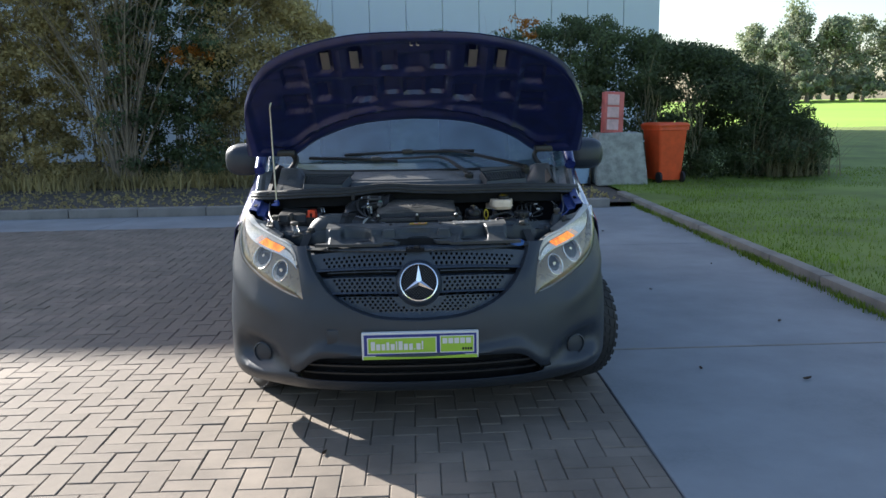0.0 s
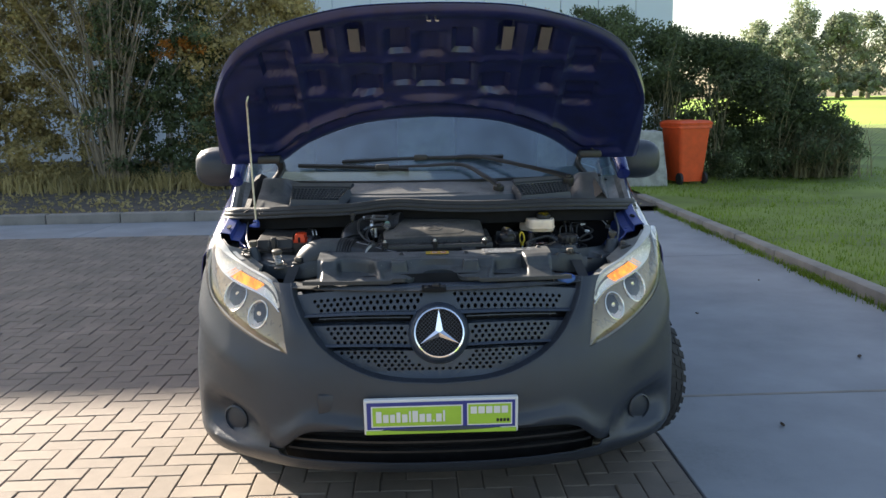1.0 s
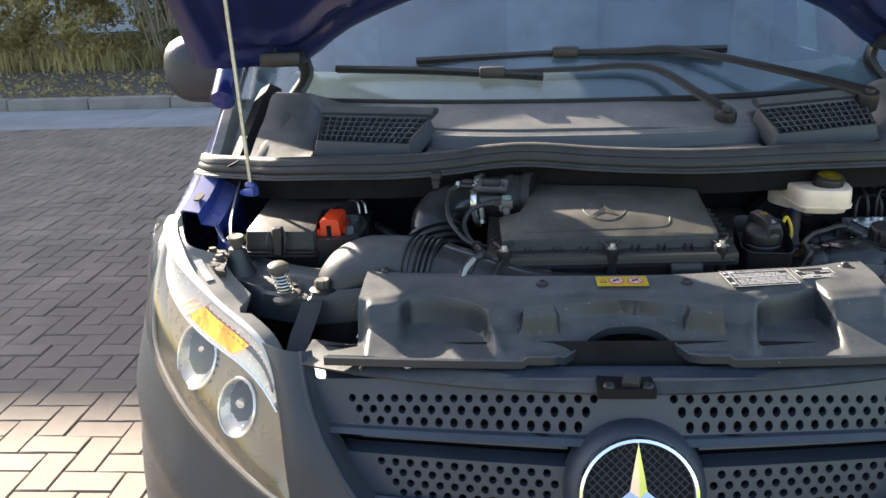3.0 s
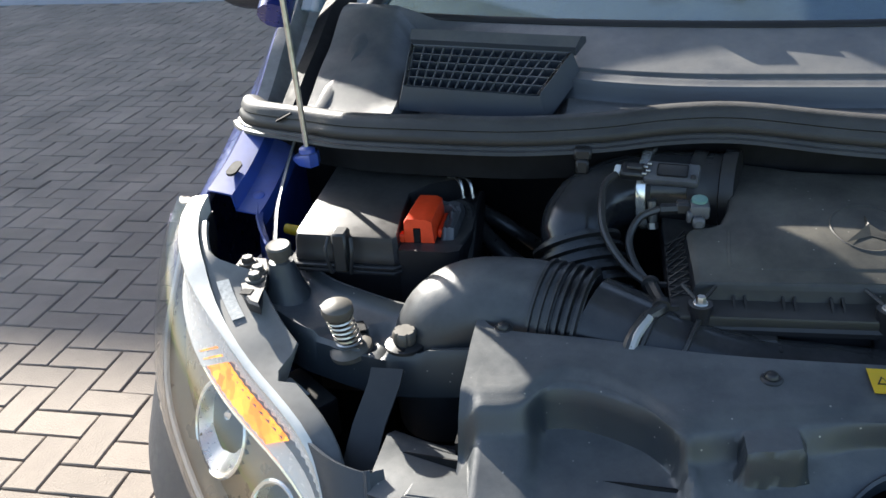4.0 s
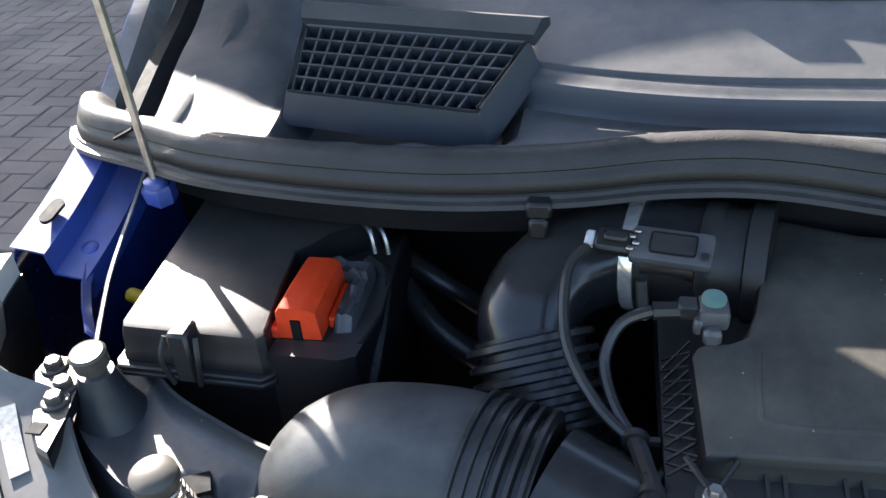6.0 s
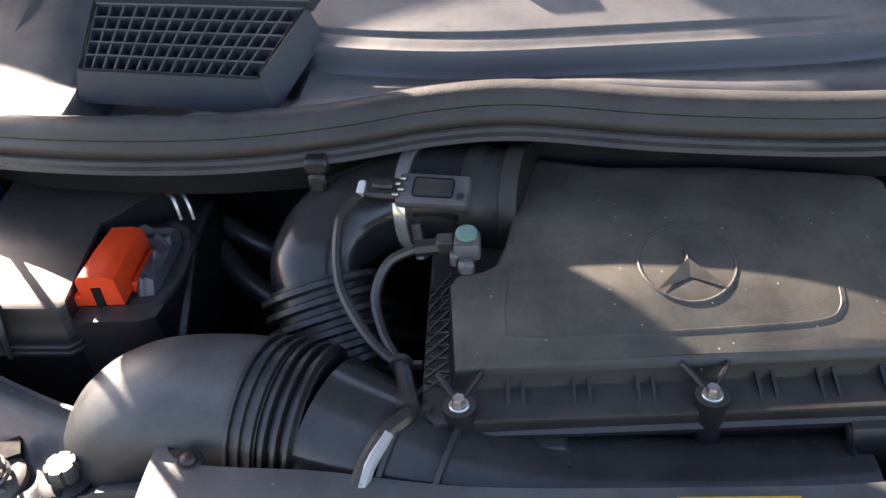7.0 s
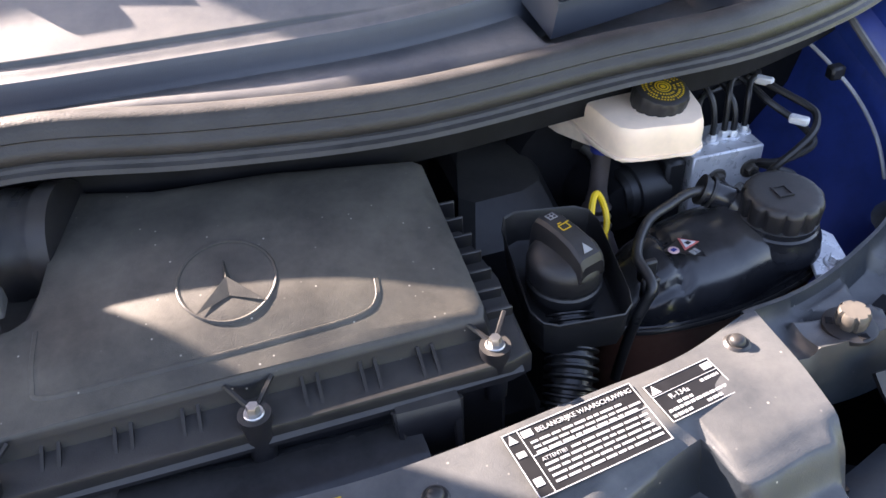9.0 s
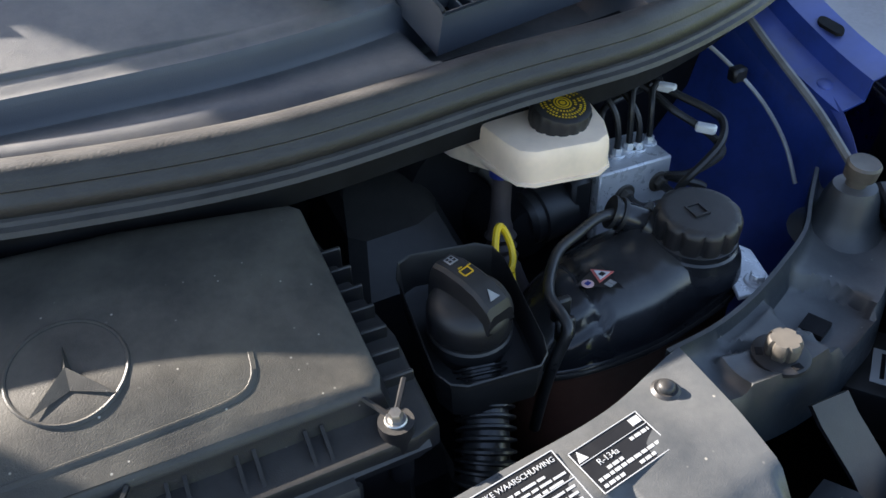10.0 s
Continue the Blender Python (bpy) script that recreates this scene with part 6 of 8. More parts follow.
@solid("lid", battery, bay_plastic, "dusty black battery lid", 30)
def _(bm):
    edge = [(-0.712, 0.600), (-0.708, 0.592), (-0.572, 0.586), (-0.566, 0.592), (-0.572, 0.66), (-0.575, 0.72), (-0.548, 0.755), (-0.505, 0.775), (-0.500, 0.812), (-0.540, 0.835), (-0.690, 0.838), (-0.716, 0.81)]
    rings = []
    for k, z in ((1.015, 0.964), (1.015, 0.972), (1.0, 0.975), (0.99, 0.992), (0.965, 1.001), (0.93, 1.003)):
        rings.append([(-0.62 + (x + 0.62) * k, 0.70 + (y - 0.70) * k, z + (0.05 * (y - 0.6) if z > 0.98 else 0)) for x, y in edge])
    bridge(bm, rings)


@solid("lid_rim", battery, bay_plastic)
def _(bm):
    for z in (0.951, 0.958):
        prism(bm, [(-0.722, 0.592), (-0.716, 0.584), (-0.572, 0.578), (-0.562, 0.586), (-0.562, 0.66), (-0.562, 0.80), (-0.720, 0.82)], z, z + 0.0045, 0.0015, 1)


@solid("latch", battery, black_plastic)
def _(bm):
    box(bm, -0.652, -0.632, 0.574, 0.600, 0.955, 1.012, 0.003, 1)
    tube(bm, [(-0.657, 0.582, 1.004), (-0.660, 0.572, 0.985), (-0.655, 0.574, 0.955)], 0.0028, 6, 4)
    tube(bm, [(-0.627, 0.582, 1.004), (-0.624, 0.572, 0.985), (-0.629, 0.574, 0.955)], 0.0028, 6, 4)


def shrink_cap(bm):
    for v in bm.verts:
        v.co = Vector((-0.562 + (v.co.x + 0.562) * 0.70, 0.700 + (v.co.y - 0.700) * 0.88, 0.984 + (v.co.z - 0.972) * 0.72))


@solid("terminal_cap", battery, red_plastic, "bright red plastic terminal cap")
def _(bm):
    xz = [(-0.562, 0.972), (-0.562, 1.012), (-0.556, 1.019), (-0.548, 1.019), (-0.544, 1.019), (-0.530, 1.019), (-0.520, 1.019), (-0.508, 1.014), (-0.504, 0.972)]
    rows = []
    for y, k in ((0.602, 1.0), (0.604, 1.02), (0.65, 1.02), (0.67, 0.98), (0.700, 0.92), (0.702, 0.8)):
        rows.append([(x - 0.012 * (y - 0.6) / 0.1 * (x + 0.535) * 6, y, 0.972 + (z - 0.972) * k) for x, z in xz])
    sheet(bm, rows, 0.003)
    vs = [bm.verts.new(p) for p in [(-0.562, 0.6015, 0.972), (-0.544, 0.6015, 0.972), (-0.544, 0.6015, 1.002), (-0.530, 0.6015, 1.002), (-0.530, 0.6015, 0.972), (-0.504, 0.6015, 0.972), (-0.508, 0.6015, 1.014), (-0.52, 0.6015, 1.019), (-0.556, 0.6015, 1.019), (-0.562, 0.6015, 1.012)]]
    bm.faces.new(vs)
    shrink_cap(bm)


# black filler painting the shade within the cap's notch
@solid("terminal_slot", battery, deep_black)
def _(bm):
    box(bm, -0.543, -0.531, 0.600, 0.606, 0.973, 1.001)
    shrink_cap(bm)


@solid("cap_step", battery, red_plastic)
def _(bm):
    box(bm, -0.574, -0.561, 0.600, 0.618, 0.970, 0.988, 0.003, 1)
    shrink_cap(bm)


@solid("cap_lug", battery, red_plastic)
def _(bm):
    box(bm, -0.504, -0.495, 0.625, 0.69, 0.968, 0.985, 0.002, 1)
    shrink_cap(bm)


@solid("terminal", battery, sensor_grey, "furred grey battery terminal", 20)
def _(bm):
    rows = []
    for j in range(12):
        y = 0.628 + 0.108 * j / 11
        x0 = -0.517 if y < 0.70 else -0.548
        rows.append([(x0 + (-0.496 - x0) * k / 8, y, 0.980 + (0.0 if k in (0, 8) or j in (0, 11) else 0.012 + 0.016 * abs(noise.noise((k * 1.7, j * 1.3, 3.0))))) for k in range(9)])
    sheet(bm, rows, 0.003)


for dx in (0.0, 0.014):
    @solid("strap_hook", battery, steel)
    def _(bm, dx=dx):
        tube(bm, [(-0.530 + dx, 0.775, 1.012), (-0.518 + dx, 0.762, 1.018), (-0.507 + dx, 0.750, 1.012), (-0.503 + dx, 0.745, 0.992)], 0.0028, 6, 4)


@solid("cable", battery, hose_rubber)
def _(bm):
    tube(bm, [(-0.51, 0.74, 0.985), (-0.49, 0.72, 0.98), (-0.482, 0.66, 0.96), (-0.488, 0.60, 0.90), (-0.49, 0.58, 0.82)], 0.008, 8, 5)


@solid("vent_tube", van, label_yellow)
def _(bm):
    tube(bm, [(-0.765, 0.700, 0.955), (-0.735, 0.690, 0.955)], 0.008, 10, 0)


# ---- air intake pipes ----
pipe = group("intake_pipe", "wide black plastic intake pipe with ribbed joint")


@solid("elbow", pipe, elbow_plastic, "smooth dusty black pipe elbow", 60)
def _(bm):
    tube(bm, [(-0.488, 0.500, 0.80), (-0.492, 0.500, 0.86), (-0.485, 0.503, 0.918), (-0.450, 0.507, 0.946), (-0.39, 0.508, 0.948), (-0.345, 0.498, 0.945)], lambda t: 0.066 + 0.001 * t, 28, 8)


def ribbed(bm, p0, p1, r, count, depth, n=26):
    p0, p1 = Vector(p0), Vector(p1)
    prof = []
    l = (p1 - p0).length
    for k in range(count):
        a, w = k / count * l, l / count
        prof += [(r - depth, a), (r - depth, a + 0.22 * w), (r, a + 0.36 * w), (r, a + 0.70 * w), (r - depth, a + 0.86 * w)]
    prof.append((r - depth, l))
    lathe(bm, p0, p1 - p0, prof, n)


@solid("ribbed_joint", pipe, hose_rubber, "ribbed black rubber joint", 40)
def _(bm):
    ribbed(bm, (-0.374, 0.506, 0.948), (-0.314, 0.491, 0.943), 0.071, 6, 0.007)


@solid("lower_pipe", pipe, pipe_plastic, "", 60)
def _(bm):
    tube(bm, [(-0.31, 0.490, 0.943), (-0.262, 0.470, 0.935), (-0.20, 0.448, 0.922), (-0.12, 0.440, 0.910), (0.0, 0.44, 0.905), (0.12, 0.45, 0.90)], lambda t: 0.064 - 0.012 * t, 24, 6)


for x, y, z in ((-0.245, 0.464, 0.932), (-0.205, 0.450, 0.924)):
    @solid("band", pipe, hose_rubber)
    def _(bm, x=x, y=y, z=z):
        lathe(bm, (x, y, z), (0.93, -0.33, -0.15), [(0.063, -0.003), (0.066, -0.002), (0.066, 0.002), (0.063, 0.003)], 26)


turbo_pipe = group("turbo_pipe", "black plastic pipe bend from the air filter")


@solid("bend", turbo_pipe, pipe_plastic, "glossy black pipe bend", 60)
def _(bm):
    tube(bm, [(-0.308, 0.585, 0.915), (-0.328, 0.626, 0.962), (-0.336, 0.655, 0.996), (-0.314, 0.695, 1.013), (-0.270, 0.722, 1.020), (-0.225, 0.722, 1.026), (-0.16, 0.705, 1.030)], lambda t: 0.046 + 0.004 * t, 26, 8)


@solid("bellows", turbo_pipe, hose_rubber, "ribbed black rubber bellows", 40)
def _(bm):
    ribbed(bm, (-0.337, 0.643, 0.982), (-0.308, 0.577, 0.905), 0.059, 7, 0.010)


@solid("outlet", turbo_pipe, bay_plastic, "", 45)
def _(bm):
    lathe(bm, (-0.250, 0.727, 1.022), (0.95, -0.24, 0.07), [(0.050, 0), (0.050, 0.02), (0.048, 0.022), (0.048, 0.066), (0.054, 0.068), (0.054, 0.082), (0.051, 0.085), (0.051, 0.105), (0.056, 0.107), (0.056, 0.124), (0.04, 0.126)], 36)


@solid("clamp", turbo_pipe, lamp_silver, "shiny steel hose clamp")
def _(bm):
    lathe(bm, (-0.247, 0.7262, 1.022), (0.95, -0.24, 0.07), [(0.0505, 0), (0.0560, 0.0), (0.0565, 0.006), (0.0560, 0.012), (0.0505, 0.012)], 36)


@solid("clamp_screw", turbo_pipe, steel)
def _(bm):
    tube(bm, [(-0.240, 0.672, 1.028), (-0.237, 0.668, 1.000)], 0.006, 8, 0)
    lathe(bm, (-0.237, 0.668, 0.998), (0.1, -0.3, -1), [(0.007, 0), (0.007, 0.008), (0, 0.009)], 6)


sensor = group("air_flow_sensor", "dark grey plug-in sensor on the intake outlet")
SP = pose(-0.2240, 0.660, 1.0660, 24, 0, -10)


@solid("body", sensor, sensor_grey, "grey plastic sensor body")
def _(bm):
    box(bm, -0.028, 0.040, -0.017, 0.017, 0.0, 0.012, 0.004, 2, SP)


@solid("cover", sensor, bay_plastic)
def _(bm):
    box(bm, -0.012, 0.026, -0.010, 0.010, 0.0123, 0.015, 0.003, 2, SP)
    box(bm, 0.030, 0.036, -0.012, -0.004, 0.0123, 0.014, 0.001, 1, SP)


@solid("plug", sensor, black_plastic)
def _(bm):
    box(bm, -0.058, -0.026, -0.013, 0.010, 0.001, 0.014, 0.003, 1, SP)
    box(bm, -0.050, -0.030, -0.006, 0.004, 0.013, 0.019, 0.002, 1, SP)


@solid("plug_tab", sensor, label_white)
def _(bm):
    box(bm, -0.066, -0.057, -0.009, 0.006, 0.003, 0.012, 0.002, 1, SP)


@solid("terminal_block", sensor, steel)
def _(bm):
    for k in range(4):
        box(bm, -0.030 + 0.004 * (k % 2), -0.024 + 0.004 * (k % 2), -0.012 + 0.006 * k, -0.008 + 0.006 * k, 0.012, 0.016, 0.001, 1, SP)


valve = group("pressure_sensor", "small sensor with green screw head")


@solid("body", valve, sensor_grey)
def _(bm):
    box(bm, -0.200, -0.176, 0.590, 0.616, 1.040, 1.058, 0.004, 2)
    box(bm, -0.196, -0.182, 0.580, 0.592, 1.032, 1.046, 0.003, 1)
    box(bm, -0.203, -0.196, 0.588, 0.600, 1.036, 1.050, 0.002, 1)


@solid("screw_head", valve, material("green_paint", (0.13, 0.24, 0.20), 0.4), "pale green screw head")
def _(bm):
    lathe(bm, (-0.188, 0.606, 1.058), (0, -0.15, 1), [(0.0095, 0), (0.0095, 0.004), (0.0075, 0.005), (0.004, 0.005), (0, 0.0045)], 20)


@solid("plug", valve, black_plastic)
def _(bm):
    tube(bm, [(-0.200, 0.604, 1.050), (-0.234, 0.602, 1.048)], 0.0075, 8, 0)
    box(bm, -0.215, -0.199, 0.596, 0.612, 1.044, 1.058, 0.002, 1)


for name, pts, r in (("wire", [(-0.288, 0.655, 1.071), (-0.303, 0.63, 1.062), (-0.301, 0.58, 1.03), (-0.275, 0.54, 1.003), (-0.245, 0.515, 0.990)], 0.0048),
                     ("wire", [(-0.234, 0.602, 1.048), (-0.258, 0.596, 1.038), (-0.270, 0.575, 1.018), (-0.262, 0.545, 1.000), (-0.245, 0.515, 0.990)], 0.0048),
                     ("harness", [(-0.245, 0.517, 0.991), (-0.238, 0.49, 0.99), (-0.234, 0.462, 0.992), (-0.252, 0.440, 0.990), (-0.268, 0.415, 0.975), (-0.272, 0.400, 0.955)], 0.0075)):
    @solid(name, valve, hose_rubber)
    def _(bm, pts=pts, r=r):
        tube(bm, pts, r, 8, 6)
for at in ((-0.245, 0.516, 0.991), (-0.2345, 0.464, 0.992)):
    @solid("cable_tie", valve, black_plastic)
    def _(bm, at=at):
        lathe(bm, Vector(at) - Vector((0, 0.003, 0)), (0.05, 1, 0), [(0.008, 0), (0.0105, 0), (0.0105, 0.006), (0.008, 0.006)], 14)
        box(bm, at[0] + 0.006, at[0] + 0.018, at[1] - 0.003, at[1] + 0.002, at[2] - 0.003, at[2] + 0.003)


@solid("tape_end", valve, lamp_grey, "worn grey tape end")
def _(bm):
    tube(bm, [(-0.250, 0.442, 0.991), (-0.264, 0.42, 0.980), (-0.274, 0.40, 0.957)], 0.0085, 8, 4, 0.7)


# ---- air filter box ----
airbox = group("air_filter_box", "large flat black plastic air filter housing")
TOP = [(-0.199, 0.489), (0.194, 0.499), (0.198, 0.51), (0.194, 0.684), (0.186, 0.692), (0.05, 0.712), (-0.058, 0.718), (-0.125, 0.738), (-0.137, 0.70), (-0.148, 0.648), (-0.155, 0.615), (-0.166, 0.590), (-0.182, 0.583), (-0.200, 0.583), (-0.205, 0.575)]


def lid_height(x, y):
    return 1.008 + 0.215 * (y - 0.49) - 0.25 * max(0, y - 0.64) ** 1.5 + 0.004 * math.cos(x * 6) + 0.013 * max(0.0, 1 - (x / 0.205) ** 2) * smoothstep(0.485, 0.56, y) * smoothstep(0.73, 0.62, y)


@solid("lid", airbox, cover_plastic, "matt black air filter lid with dust specks", 40)
def _(bm):
    n = len(TOP)
    c = Vector((0, 0.6))

    def shrink(by):
        out = []
        for x, y in TOP:
            d = Vector((x, y)) - c
            out.append(c + d * (1 - by / d.length))
        return out
    inner = shrink(0.007)
    pts = list(inner)
    step = 0.012
    for a in range(-18, 19):
        for b in range(0, 24):
            q = Vector((a * step, 0.485 + b * step))
            inside = False
            for p0, p1 in zip(inner, inner[1:] + inner[:1]):
                if (p0.y > q.y) != (p1.y > q.y) and q.x < p0.x + (q.y - p0.y) * (p1.x - p0.x) / (p1.y - p0.y):
                    inside = not inside
            if inside and min((q - p).length for p in inner) > 0.006:
                pts.append(q)
    vs, _edges, fs = geometry.delaunay_2d_cdt(pts, [], [list(range(n))], 1, 1e-6)[:3]
    top = [bm.verts.new((v.x, v.y, lid_height(v.x, v.y))) for v in vs]
    for f in fs:
        bm.faces.new([top[k] for k in f])
    rings = [[(x * 1.012, y - 0.004, 0.992 + 0.05 * (y - 0.49)) for x, y in TOP], [(x, y, lid_height(x, y) - 0.007) for x, y in TOP], [(p.x, p.y, lid_height(p.x, p.y) - 0.002) for p in shrink(0.0018)], [(p.x, p.y, lid_height(p.x, p.y)) for p in inner]]
    bridge(bm, rings, True, False)
    bmesh.ops.remove_doubles(bm, verts=bm.verts, dist=1e-5)


for k in range(7):
    @solid("side_rib", airbox, bay_plastic)
    def _(bm, k=k):
        y = 0.515 + 0.024 * k
        box(bm, 0.196 - 0.05 * (y - 0.5), 0.224 - 0.05 * (y - 0.5), y - 0.002, y + 0.002, 0.985, 1.000 + 0.10 * (y - 0.49), 0.001, 1)


def on_lid(x, y, h=0.0):
    return Vector((x, y, lid_height(x, y) + h))


@solid("emblem_ring", airbox, cover_plastic, "moulded ring emblem")
def _(bm):
    path = [on_lid(-0.003 + 0.0400 * math.cos(a), 0.578 + 0.0400 * math.sin(a), 0.0002) for a in (2 * math.pi * k / 40 for k in range(41))]
    rings = []
    for i, p in enumerate(path):
        a = 2 * math.pi * i / 40
        d = Vector((math.cos(a), math.sin(a), 0.2 * math.sin(a)))
        rings.append([p + d * r + Vector((0, 0, h)) for r, h in ((-0.0020, -0.002), (-0.0012, 0.0004), (0.0003, 0.0009), (0.0014, 0.0003), (0.0022, -0.002))])
    bridge(bm, rings, False)


@solid("emblem", airbox, cover_plastic, "raised black three-pointed shape", 5)
def _(bm):
    c = on_lid(-0.003, 0.576, 0.0)
    for k in range(3):
        a = math.pi / 2 + 2 * math.pi * k / 3
        f = lambda ang, r, h: on_lid(-0.003 + r * math.cos(ang), 0.565 + r * math.sin(ang), h)
        top, tip = bm.verts.new(c + Vector((0, 0, 0.0055))), bm.verts.new(f(a, 0.033, 0.0015))
        n0, n1 = bm.verts.new(f(a - math.pi / 3, 0.0048, 0.001)), bm.verts.new(f(a + math.pi / 3, 0.0048, 0.001))
        bm.faces.new((top, n0, tip))
        bm.faces.new((top, tip, n1))
    bmesh.ops.remove_doubles(bm, verts=bm.verts, dist=1e-5)


@solid("crease", airbox, cover_plastic)
def _(bm):
    path = spline([(x, y, 0) for x, y in ((-0.155, 0.575), (-0.158, 0.53), (-0.145, 0.515), (-0.05, 0.514), (0.04, 0.517), (0.095, 0.522), (0.112, 0.533), (0.116, 0.552))], 6)
    rows = []
    for i, p in enumerate(path):
        way = path[min(i + 1, len(path) - 1)] - path[max(i - 1, 0)]
        side = Vector((-way.y, way.x, 0)).normalized()
        rows.append([on_lid(p.x + side.x * w, p.y + side.y * w, h) for w, h in ((-0.0024, -0.0003), (-0.0016, 0.0005), (0.0016, 0.0005), (0.0024, -0.0003))])
    sheet(bm, rows)


@solid("flange", airbox, bay_plastic, "", 30)
def _(bm):
    prism(bm, [(-0.226, 0.462), (-0.215, 0.452), (0.205, 0.464), (0.224, 0.470), (0.226, 0.56), (0.205, 0.70), (-0.06, 0.72), (-0.20, 0.715), (-0.226, 0.70)], 0.968, lambda x, y: 0.992 + 0.05 * (y - 0.49), 0.004, 2)


@solid("lower_case", airbox, bay_plastic)
def _(bm):
    prism(bm, [(-0.205, 0.466), (0.20, 0.474), (0.212, 0.50), (0.195, 0.70), (-0.20, 0.71), (-0.212, 0.5)], 0.84, 0.9675)


@solid("lip", airbox, bay_plastic)
def _(bm):
    tube(bm, [(-0.224, 0.455, 0.975), (-0.1, 0.456, 0.975), (0.1, 0.462, 0.976), (0.215, 0.467, 0.976)], 0.005, 6, 3, 0.7)


for x in (-0.150, -0.098, -0.048, 0.045, 0.092, 0.140):
    for dx in (-0.006, 0.006):
        @solid("rib", airbox, bay_plastic)
        def _(bm, x=x + dx):
            prism(bm, [(x - 0.0014, 0.466), (x + 0.0014, 0.466), (x + 0.0014, 0.495), (x - 0.0014, 0.495)], 0.985, lambda a, b: 0.990 + 0.35 * (b - 0.466))
for x, y in ((-0.194, 0.462), (-0.001, 0.468), (0.194, 0.478)):
    @solid("screw_boss", airbox, bay_plastic)
    def _(bm, x=x, y=y):
        lathe(bm, (x, y - 0.003, 0.945), (0, 0, 1), [(0.010, 0), (0.012, 0.045), (0.013, 0.05), (0.013, 0.057), (0.0, 0.057)], 18)
        for s in (-1, 1):
            tube(bm, [(x, y, 1.0), (x + s * 0.018, y + 0.026, 1.008)], 0.0022, 5, 0)
    bolt(airbox, (x, y - 0.003, 1.002), (0, 0, 1), 0.0055, steel, "screw")


for sx, ya, yb in ((-1, 0.48, 0.60),):
    @solid("side_lattice", airbox, bay_plastic)
    def _(bm, sx=sx, ya=ya, yb=yb):
        n = 9
        for k in range(n):
            y0, y1 = ya + (yb - ya) * k / n, ya + (yb - ya) * (k + 1) / n
            a, b = sx * 0.224, sx * 0.203
            tube(bm, [(a, y0, 0.996 + 0.05 * (y0 - 0.49)), (b, y1, 1.000 + 0.19 * (y1 - 0.49))], 0.0014, 4, 0)
            tube(bm, [(b, y0, 1.002 + 0.19 * (y0 - 0.49)), (a, y1, 0.994 + 0.05 * (y1 - 0.49))], 0.0014, 4, 0)


@solid("foot", airbox, bay_plastic)
def _(bm):
    prism(bm, [(-0.156, 0.440), (-0.110, 0.442), (-0.110, 0.468), (-0.156, 0.468)], 0.865, 0.968, 0.004, 1)
    for x in (-0.155, -0.140, -0.126, -0.111):
        box(bm, x - 0.0015, x + 0.0015, 0.428, 0.445, 0.88, 0.966)


@solid("bracket", airbox, bay_plastic)
def _(bm):
    sheet(bm, [[(0.104 + dx, y, z) for dx in (0.0, 0.006, 0.026, 0.046, 0.052)] for y, z in ((0.466, 0.978), (0.452, 0.976), (0.446, 0.965), (0.450, 0.92), (0.43, 0.892), (0.405, 0.885))], 0.004)
    for x in (0.104, 0.156):
        tube(bm, [(x, 0.456, 0.975), (x + (0.004 if x < 0.12 else -0.004), 0.440, 0.93), (x, 0.42, 0.89)], 0.004, 6, 3)


# ---- oil filler ----
oil = group("oil_filler", "round black oil filler cap in a square tray")


@solid("tray", oil, black_plastic, "square black drip tray", 30)
def _(bm):
    rim = [(0.243, 0.522), (0.250, 0.508), (0.262, 0.502), (0.322, 0.498), (0.332, 0.506), (0.336, 0.520), (0.342, 0.600), (0.338, 0.614), (0.326, 0.622), (0.268, 0.630), (0.256, 0.626), (0.249, 0.612)]
    z = lambda x, y: 0.976 + 0.25 * (y - 0.51)
    rings = []
    for k, dz in ((0.93, -0.036), (0.985, -0.004), (1.0, 0.0), (1.015, 0.0015), (1.018, 0.004), (1.004, 0.005), (0.985, 0.003), (0.955, -0.028), (0.90, -0.031)):
        rings.append([(0.292 + (x - 0.292) * k, 0.562 + (y - 0.562) * k, z(x, y) + dz) for x, y in rim])
    bridge(bm, rings)


@solid("neck", oil, black_plastic)
def _(bm):
    lathe(bm, (0.291, 0.563, 0.935), (0, -0.06, 1), [(0.030, 0), (0.030, 0.032), (0.035, 0.034), (0.0355, 0.044), (0.034, 0.046), (0.02, 0.046)], 32)


@solid("cap", oil, bay_plastic, "dusty black twist cap", 35)
def _(bm):
    lathe(bm, (0.291, 0.562, 0.982), (0.02, -0.06, 1), [(0.033, 0), (0.0352, 0.002), (0.0355, 0.016), (0.0345, 0.020), (0.031, 0.0265), (0.0245, 0.0305), (0.016, 0.032), (0.0, 0.0325)], 44)


GRIP = pose(0.292, 0.562, 1.006, 0, 0, 20)


@solid("grip", oil, bay_plastic, "", 30)
def _(bm):
    rings = []
    for y, z, w in ((-0.0335, -0.004, 0.0115), (-0.0345, 0.008, 0.0122), (-0.031, 0.0150, 0.0128), (-0.016, 0.0235, 0.0125), (0.0, 0.0265, 0.0120), (0.018, 0.0275, 0.0118), (0.030, 0.0255, 0.0115), (0.0345, 0.018, 0.0108), (0.0335, -0.004, 0.0105)):
        rings.append([GRIP @ Vector(p) for p in ((-w - 0.003, y, -0.008), (-w - 0.0015, y, z - 0.010), (-w, y, z - 0.003), (-w + 0.003, y, z), (w - 0.003, y, z), (w, y, z - 0.003), (w + 0.0015, y, z - 0.010), (w + 0.003, y, -0.008))])
    bridge(bm, rings)


